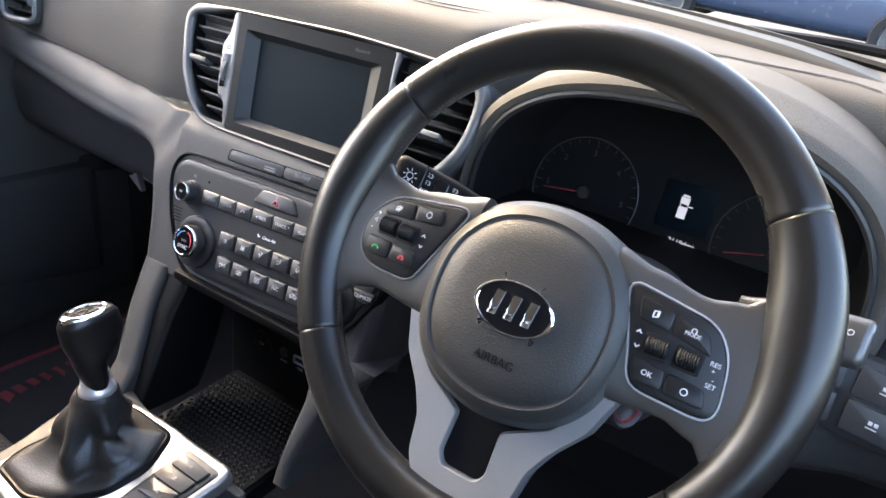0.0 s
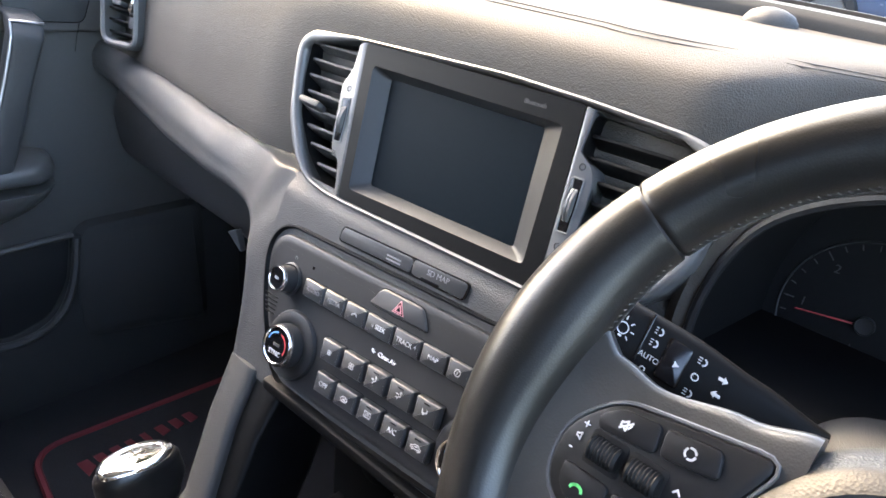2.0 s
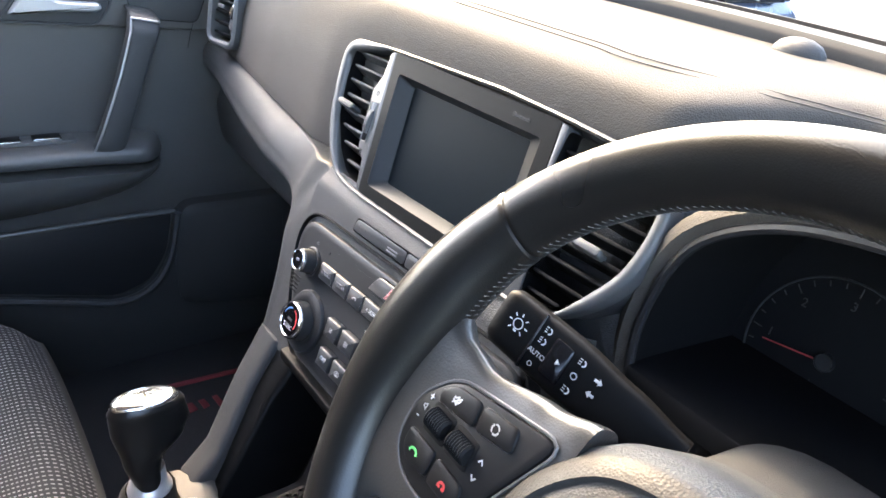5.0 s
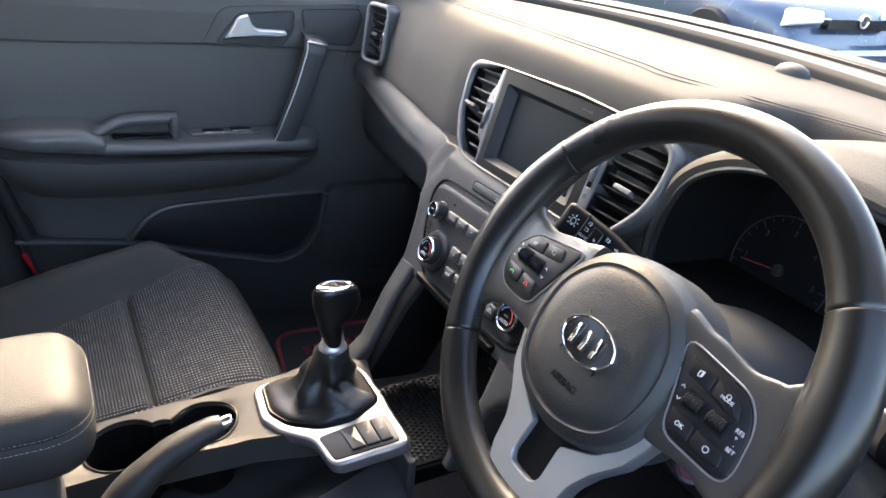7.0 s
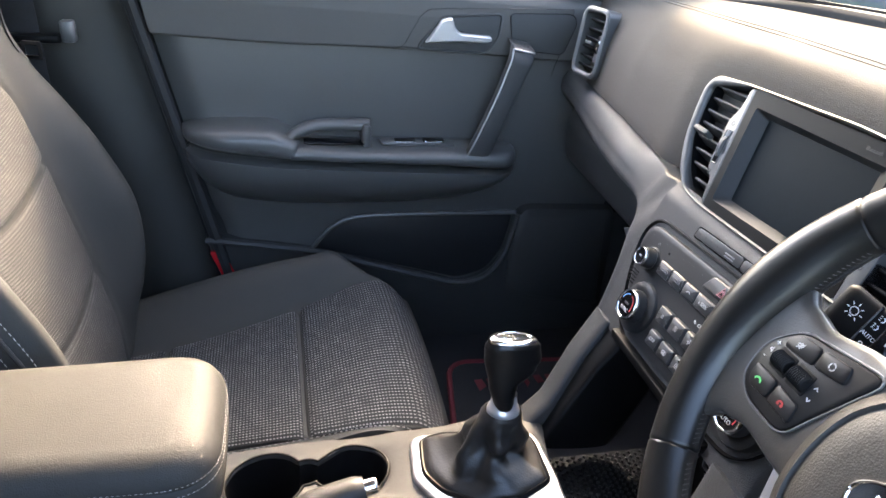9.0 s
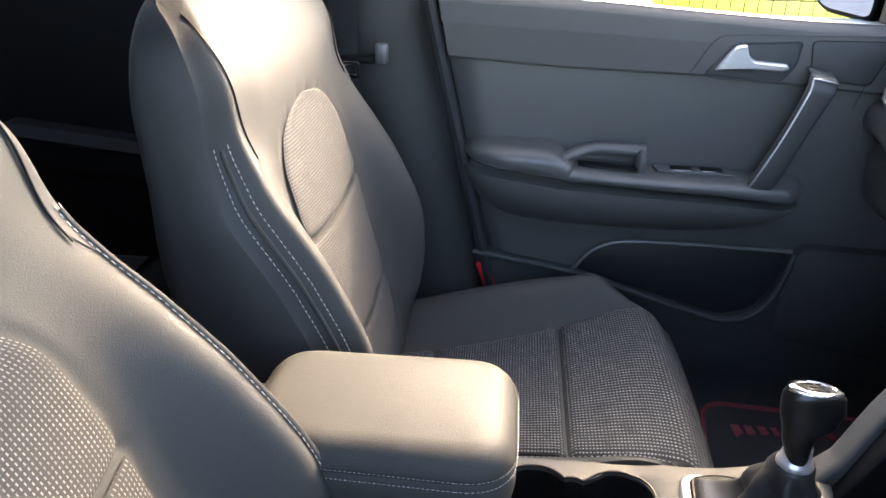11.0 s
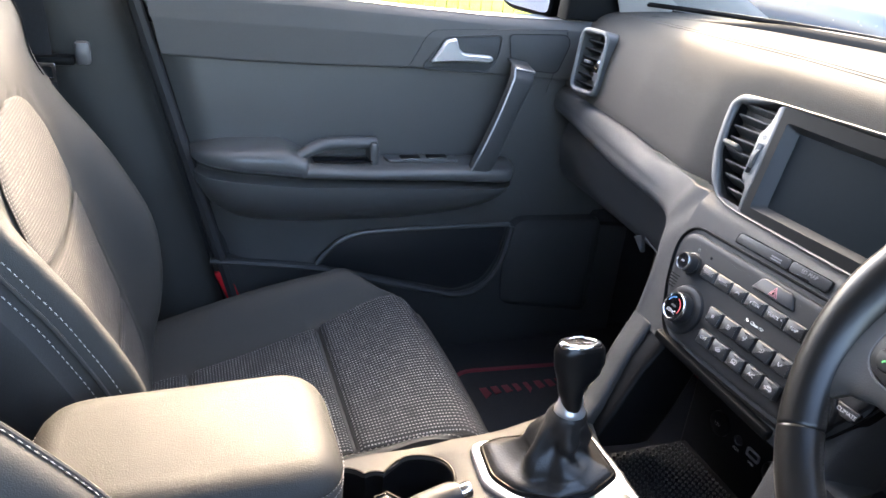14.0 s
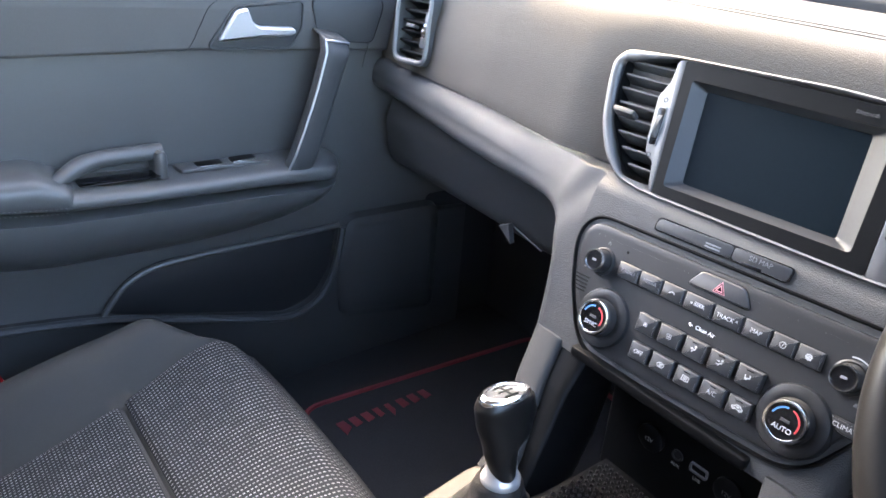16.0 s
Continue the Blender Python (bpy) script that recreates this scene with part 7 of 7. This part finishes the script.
    for v0, v1 in ((0.02, 0.229), (0.241, 0.484), (0.496, 0.747)):
        part("cloth_insert", sheet(lambda u, v, a=v0, b=v1: back((2 * u - 1) * max(0.004, arch(a + (b - a) * v) - 0.02), a + (b - a) * v + (0.02 * (2 * u - 1) ** 2 * (1 - v if b > 0.7 else v if a < 0.1 else 1.0)), 0.0030), 48, 30, size=(0.26, 0.685 * (v1 - v0))), CLOTH_BACK, s, "woven black cloth with pale flecks", angle=70)
    for sg_ in (-1, 1):
        for dw in (edge - 0.018, edge + 0.018):
            part("stitching", stitches([back(sg_ * dw, 0.04 + 0.72 * i / 70, 0.0016) + Vector((sg_ * 0.0030, 0, 0)) for i in range(71)], THREAD, 0.0045, 0.003, 0.00055), THREAD, s)
        part("shoulder_seam", tube([back(sg_ * (0.855 + 0.115 * (i / 30) ** 1.6), 0.715 + 0.235 * (i / 30), 0.0018) for i in range(31)], 0.0010, 6), BLACK, s)
    hr = o + ax * (L + 0.055) - fw * 0.03
    hm = frame_of(hr, (1, 0, 0), ax)
    def head_fn(u, v):
        """Headrest: rounded cushion whose cover is gathered in folds along its lower edge."""
        a = 2 * math.pi * u
        h = -0.070 + 0.175 * v
        fat = math.sin(math.pi * min(1, 0.10 + 0.86 * v)) ** 0.45
        fold = 0.007 * math.sin(15 * a + 1.3 * math.sin(3 * a)) * (1 - smooth01(0.05, 0.45, v))
        return hm @ Vector(((0.128 * fat + fold) * math.copysign(abs(math.cos(a)) ** 0.6, math.cos(a)), h, (0.058 * fat + fold) * math.copysign(abs(math.sin(a)) ** 0.7, math.sin(a))))
    part("headrest", sheet(head_fn, 120, 30, closed=True, caps=True), TRIMCLOTH, s, "gathered dark headrest", angle=70)
    for dx in (-0.055, 0.055):
        part("headrest_post", tube([o + Vector((dx, 0, 0)) + ax * (L - 0.03) - fw * 0.055, o + Vector((dx, 0, 0)) + ax * (L + 0.04) - fw * 0.045], 0.006, 10), CHROME, s)
    part("hinge_cover", block((cx - 0.245, -0.62 + y_off, 0.10), (cx - 0.222, -0.50 + y_off, 0.22), 0.012), PLASTIC, s)
    return s


seat(-0.385, "dark passenger seat with woven cloth inserts and pale stitching")
seat(0.385, "dark driver's seat with woven cloth inserts and pale stitching", 0.050, 0.03, 0.03, 0.02, 26.0, (0.325, -0.515, 0.225), 0.905)

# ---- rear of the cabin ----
# bench and rear door: near-black colour stands in for the deep shade back here
rear = thing("rear_bench", "rear bench seat coloured near-black for deep shade", "rear seat")
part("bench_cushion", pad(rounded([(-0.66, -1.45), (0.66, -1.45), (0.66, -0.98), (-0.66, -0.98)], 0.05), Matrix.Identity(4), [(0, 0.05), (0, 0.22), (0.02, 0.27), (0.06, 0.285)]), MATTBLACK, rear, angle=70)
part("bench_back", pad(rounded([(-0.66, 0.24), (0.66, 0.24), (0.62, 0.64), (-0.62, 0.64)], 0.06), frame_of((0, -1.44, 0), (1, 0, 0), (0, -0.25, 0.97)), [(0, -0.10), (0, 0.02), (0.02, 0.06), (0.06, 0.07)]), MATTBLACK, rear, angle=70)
rdoor = thing("rear_door", "rear passenger door coloured near-black for deep shade", "car door")
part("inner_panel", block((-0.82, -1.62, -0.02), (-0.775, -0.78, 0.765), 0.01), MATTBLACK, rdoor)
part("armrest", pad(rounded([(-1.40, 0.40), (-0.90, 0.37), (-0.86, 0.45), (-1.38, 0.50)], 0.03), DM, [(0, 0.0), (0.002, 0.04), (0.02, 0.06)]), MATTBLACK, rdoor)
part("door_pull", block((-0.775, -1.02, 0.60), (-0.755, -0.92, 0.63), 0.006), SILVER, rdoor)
# driver's side sill and lower side wall, kept low: the door there stands open
plain("sill", block((0.70, -1.7, -0.05), (0.84, 0.60, 0.10), 0.03), PLASTIC, "dark plastic door sill", "trim")
plain("wall_rear_right", block((0.78, -1.75, 0.0), (0.83, -0.80, 1.24), 0.01), DOORSKIN, "dark rear side wall", "wall")
# switches on the dash by the driver's knee
knee = thing("knee_switches", "small dark switches low on the driver's dash", "switch panel")
KN = frame_of((0.575, 0.178, 0.590), (1, -0.1, 0), (0, 0.30, 0.95))
part("base", slab(rounded([(-0.05, -0.032), (0.06, -0.032), (0.06, 0.032), (-0.05, 0.032)], 0.006), KN, -0.02, 0.004, 0.001), PANEL, knee)
for i in range(2):
    for j in range(2):
        kq = part("switch", slab(rounded([(-0.042 + i * 0.05, -0.026 + j * 0.028), (0.0 + i * 0.05, -0.026 + j * 0.028), (0.0 + i * 0.05, -0.002 + j * 0.028), (-0.042 + i * 0.05, -0.002 + j * 0.028)], 0.003), KN, 0.003, 0.0075, 0.001), BUTTON, knee)
        bars_icon([(-0.004, -0.003, 0.004, -0.002), (-0.003, 0.0, 0.0, 0.003), (0.001, 0.0, 0.004, 0.003)])(KN @ pose(-0.021 + i * 0.05, -0.014 + j * 0.028, 0.0075), kq)

# ---- outside ----
GRASS = mat("sunlit_grass", (0.066, 0.092, 0.001), 0.95, spec=0.03, grain=0.6, scale=60, vary=0.35)
ASPH = mat("asphalt", (0.055, 0.055, 0.058), 0.9, grain=0.5, scale=120, vary=0.3)
BLUEPAINT = mat("blue_paint", (0.026, 0.045, 0.085), 0.25, coat=0.8)
SLATEPAINT = mat("slate_blue_paint", (0.16, 0.20, 0.28), 0.25, coat=0.8)
SILVERPAINT = mat("silver_paint", (0.45, 0.46, 0.48), 0.3, metal=0.4, coat=0.6)
CARGLASS = mat("car_glass", (0.02, 0.025, 0.03), 0.05)
LAMP = mat("lamp_glass", (0.6, 0.62, 0.65), 0.1, vary=0.1)
BARK = mat("bark", (0.12, 0.09, 0.06), 0.9, grain=0.7, scale=40)
LEAF = mat("leaves", (0.06, 0.11, 0.02), 0.7, vary=0.5)
GZ = -0.48
plain("ground", sheet(lambda u, v: Vector((-900 + 1800 * u, -900 + 1800 * v, GZ)), 8, 8), ASPH, "grey asphalt car park ground", "ground")
plain("lawn_far", block((-5.3, 13.0, GZ - 0.05), (60, 60, GZ + 0.05), 0.02), GRASS, "bright yellow-green sunlit lawn ahead", "grass")
plain("lawn", block((-60, 1.0, GZ - 0.05), (-5.3, 4.3, GZ + 0.06), 0.02), GRASS, "bright yellow-green sunlit lawn", "grass")


def parked_car(o, yaw, paint, label):
    """A parked car seen from the front quarter: body, glasshouse, wheels, lamps, grille. x to its left side, y ahead of it."""
    c = thing("parked_car", label, "car", group="parked cars")
    m = pose(o[0], o[1], GZ, 0, 0, yaw)

    def body(u, v):
        y = -2.15 + 4.3 * v
        hw = 0.90 * (1 - 0.18 * smooth01(0.86, 1.0, v) - 0.10 * (1 - smooth01(0, 0.10, v)))
        top = lerp_at([(0, 0.80), (0.06, 0.98), (0.6, 1.00), (0.72, 0.98), (0.93, 0.84), (0.985, 0.66), (1.0, 0.50)], v)
        bot = lerp_at([(0, 0.35), (0.05, 0.22), (0.95, 0.20), (1.0, 0.34)], v)
        a = 2 * math.pi * u
        ca, sa = math.cos(a), math.sin(a)
        return m @ Vector((hw * math.copysign(abs(ca) ** 0.4, ca), y, (top + bot) / 2 + (top - bot) / 2 * math.copysign(abs(sa) ** 0.5, sa)))
    part("body", sheet(body, 40, 40, closed=True, caps=True), paint, c, angle=50)

    def house(u, v):
        a = 2 * math.pi * u
        ca, sa = math.cos(a), math.sin(a)
        hw = 0.78 - 0.17 * v
        y0, y1 = -1.95 + 0.45 * v, 1.00 - 0.85 * v
        return m @ Vector((hw * math.copysign(abs(ca) ** 0.35, ca), (y0 + y1) / 2 + (y1 - y0) / 2 * math.copysign(abs(sa) ** 0.35, sa), 0.95 + 0.50 * v))
    part("glasshouse", sheet(house, 40, 6, closed=True), CARGLASS, c, angle=50)
    part("roof", sheet(lambda u, v: house(u, 1.0) * v + (m @ Vector((0, -0.675, 1.485))) * (1 - v), 40, 6, closed=True), paint, c)
    for sx in (-1, 1):
        for yy in (-1.35, 1.32):
            wm = m @ pose(sx * 0.86, yy, 0.33, 0, sx * 90)
            w = part("wheel", lathe([(0, -0.10), (0.31, -0.10), (0.33, -0.06), (0.33, 0.06), (0.31, 0.09), (0.22, 0.085)], wm, 32), RUBBER, c)
            part("rim", lathe([(0.225, 0.06), (0.22, 0.092), (0.20, 0.075), (0.06, 0.07), (0.05, 0.09), (0, 0.09)], wm, 10), DIMSILVER, w)
        part("headlight", pad(rounded([(-0.17, -0.07), (0.17, -0.03), (0.17, 0.06), (-0.10, 0.08)] if sx > 0 else [(-0.17, -0.03), (0.17, -0.07), (0.10, 0.08), (-0.17, 0.06)], 0.02), m @ frame_of((sx * 0.62, 2.06, 0.70), (-1, sx * 0.30, 0), (0, -0.25, 0.97)), [(0, -0.10), (0, 0.03), (0.01, 0.045)]), LAMP, c)
    part("grille", pad(rounded([(-0.42, -0.04), (0.42, -0.04), (0.40, 0.05), (-0.40, 0.05)], 0.015), m @ frame_of((0, 2.13, 0.66), (-1, 0, 0), (0, -0.1, 1)), [(0, -0.05), (0, 0.03), (0.005, 0.035)]), GLOSS, c)
    part("bumper_trim", pad(rounded([(-0.70, -0.02), (0.70, -0.02), (0.66, 0.03), (-0.66, 0.03)], 0.01), m @ frame_of((0, 2.13, 0.42), (-1, 0, 0), (0, -0.1, 1)), [(0, -0.12), (0, 0.03), (0.005, 0.035)]), LAMP, c)
    part("maker_mark", lathe([(0.06, 0), (0.06, 0.02), (0.05, 0.025), (0.045, 0.015), (0, 0.012)], m @ frame_of((0, 2.16, 0.70), (-1, 0, 0), (0, 0, 1)), 24), CHROME, c, "round chrome mark")
    return c


parked_car((-5.46, 6.05), -93, BLUEPAINT, "blue parked car facing the windscreen")
parked_car((-1.0, 10.4), -90, BLUEPAINT, "dark blue parked car standing side-on beyond the bonnet")
parked_car((-7.05, -0.25), -90, SLATEPAINT, "slate-blue parked car nose-on beyond the side window")


def fence():
    f = thing("mesh_fence", "thin dark wire mesh fence before the lawn", "fence")
    pm = block((-0.016, -0.016, GZ), (0.016, 0.016, 1.0), 0.004)
    post = None
    for i in range(6):
        y = -10.4 + i * 2.75
        if post is None:
            post = part("post", pm, SILVERPAINT, f)
            post.location = (-5.2, y, 0)
        else:
            q = post.copy()
            scene.collection.objects.link(q)
            q.location = (-5.2, y, 0)
    bm = bmesh.new()
    for i in range(132):
        y = -9 + i * 0.1
        tube([(-5.2, y, GZ + 0.05), (-5.2, y, 0.95)], 0.003, 4, bm=bm)
    for k in range(7):
        tube([(-5.2, -9, GZ + 0.1 + 0.2 * k), (-5.2, 4.1, GZ + 0.1 + 0.2 * k)], 0.004, 4, bm=bm)
    tagged(part("wire", bm, BLACK, f), kind="stuff")


fence()
# own bonnet beyond the windscreen
bonnet = thing("car_bonnet", "pale silver bonnet beyond the windscreen", "car bonnet")
part("bonnet_skin", sheet(lambda u, v: Vector((-0.80 + 1.6 * u, 0.78 + 1.15 * v, 0.742 - 0.069 * v - 0.132 * v * v - 0.03 * (2 * u - 1) ** 2)), 20, 14, thick=0.01), SILVERPAINT, bonnet)
part("scuttle", sheet(lambda u, v: Vector((-0.79 + 1.58 * u, 0.66 + 0.14 * v - 0.22 * (2 * u - 1) ** 2, 0.765 - 0.04 * v)), 20, 4, thick=0.006), BLACK, bonnet)
for k, x0 in enumerate((-0.45, 0.15)):
    part("wiper", tube([(x0, 0.75, 0.750), (x0 + 0.3, 0.72, 0.770), (x0 + 0.58, 0.70, 0.772)], 0.008, 8), BLACK, bonnet)

# door mirror
mir = thing("door_mirror", "door mirror with rain-specked glass", "mirror")
mo_ = rounded([(-0.105, -0.05), (-0.06, -0.080), (0.085, -0.082), (0.095, 0.07), (-0.09, 0.075)], 0.03, 5)
# blue tint in the glass stands in for a bluish reflection
MIRG = mat("mirror_glass", (0.42, 0.50, 0.62), 0.03, metal=1.0, vary=0.02)
MM2 = frame_of((-0.950, 0.250, 0.800), (0.96, 0.28, 0.0), (0.0, -0.07, 0.99))
part("shell", pad(mo_, MM2, [(0.04, -0.12), (0.012, -0.09), (0, -0.03), (0, 0.0), (0.005, 0.004)]), BLACK, mir, angle=60)
part("mirror_glass", pad(mo_, MM2, [(0.010, 0.003), (0.010, 0.0055)]), MIRG, mir, "rain-specked mirror glass")
part("arm", block((-0.885, 0.29, 0.755), (-0.80, 0.36, 0.80), 0.01), BLACK, mir)

# glazing
PANE = bpy.data.materials.new("clear_glass")
PANE.use_nodes = True
pn = PANE.node_tree.nodes
pb = pn["Principled BSDF"]
pb.inputs["Transmission Weight"].default_value, pb.inputs["Roughness"].default_value, pb.inputs["IOR"].default_value = 1.0, 0.0, 1.02


# laminated windscreen: tinted, with a faint gloss; light passes through it dimmed
SHIELD = bpy.data.materials.new("tinted_windscreen_glass")
SHIELD.use_nodes = True
sn_ = SHIELD.node_tree.nodes
tr_, gl_, ms_ = sn_.new("ShaderNodeBsdfTransparent"), sn_.new("ShaderNodeBsdfGlossy"), sn_.new("ShaderNodeMixShader")
tr_.inputs["Color"].default_value = (0.62, 0.64, 0.63, 1)
gl_.inputs["Roughness"].default_value = 0.02
ms_.inputs["Fac"].default_value = 0.03
for a_, b_ in ((tr_.outputs[0], ms_.inputs[1]), (gl_.outputs[0], ms_.inputs[2]), (ms_.outputs[0], sn_["Material Output"].inputs["Surface"])):
    SHIELD.node_tree.links.new(a_, b_)


def pane(name, fn, label, glass=PANE):
    ob = plain(name, sheet(fn, 10, 8), glass, label, "window")
    ob.visible_shadow = glass is SHIELD
    return ob


pane("window_1", lambda u, v: Vector(((-0.80 + 1.6 * u) * (1 - 0.18 * v), 0.66 - 0.20 * (2 * u - 1) ** 2 - 0.64 * v, 0.765 + 0.50 * v)), "lightly tinted sloping windscreen", SHIELD)
pane("window_2", lambda u, v: Vector((-0.80 + 0.16 * v * v, -0.55 + (0.80 - 0.30 * v) * u + 0.02, 0.735 + 0.45 * v)), "clear passenger door window")
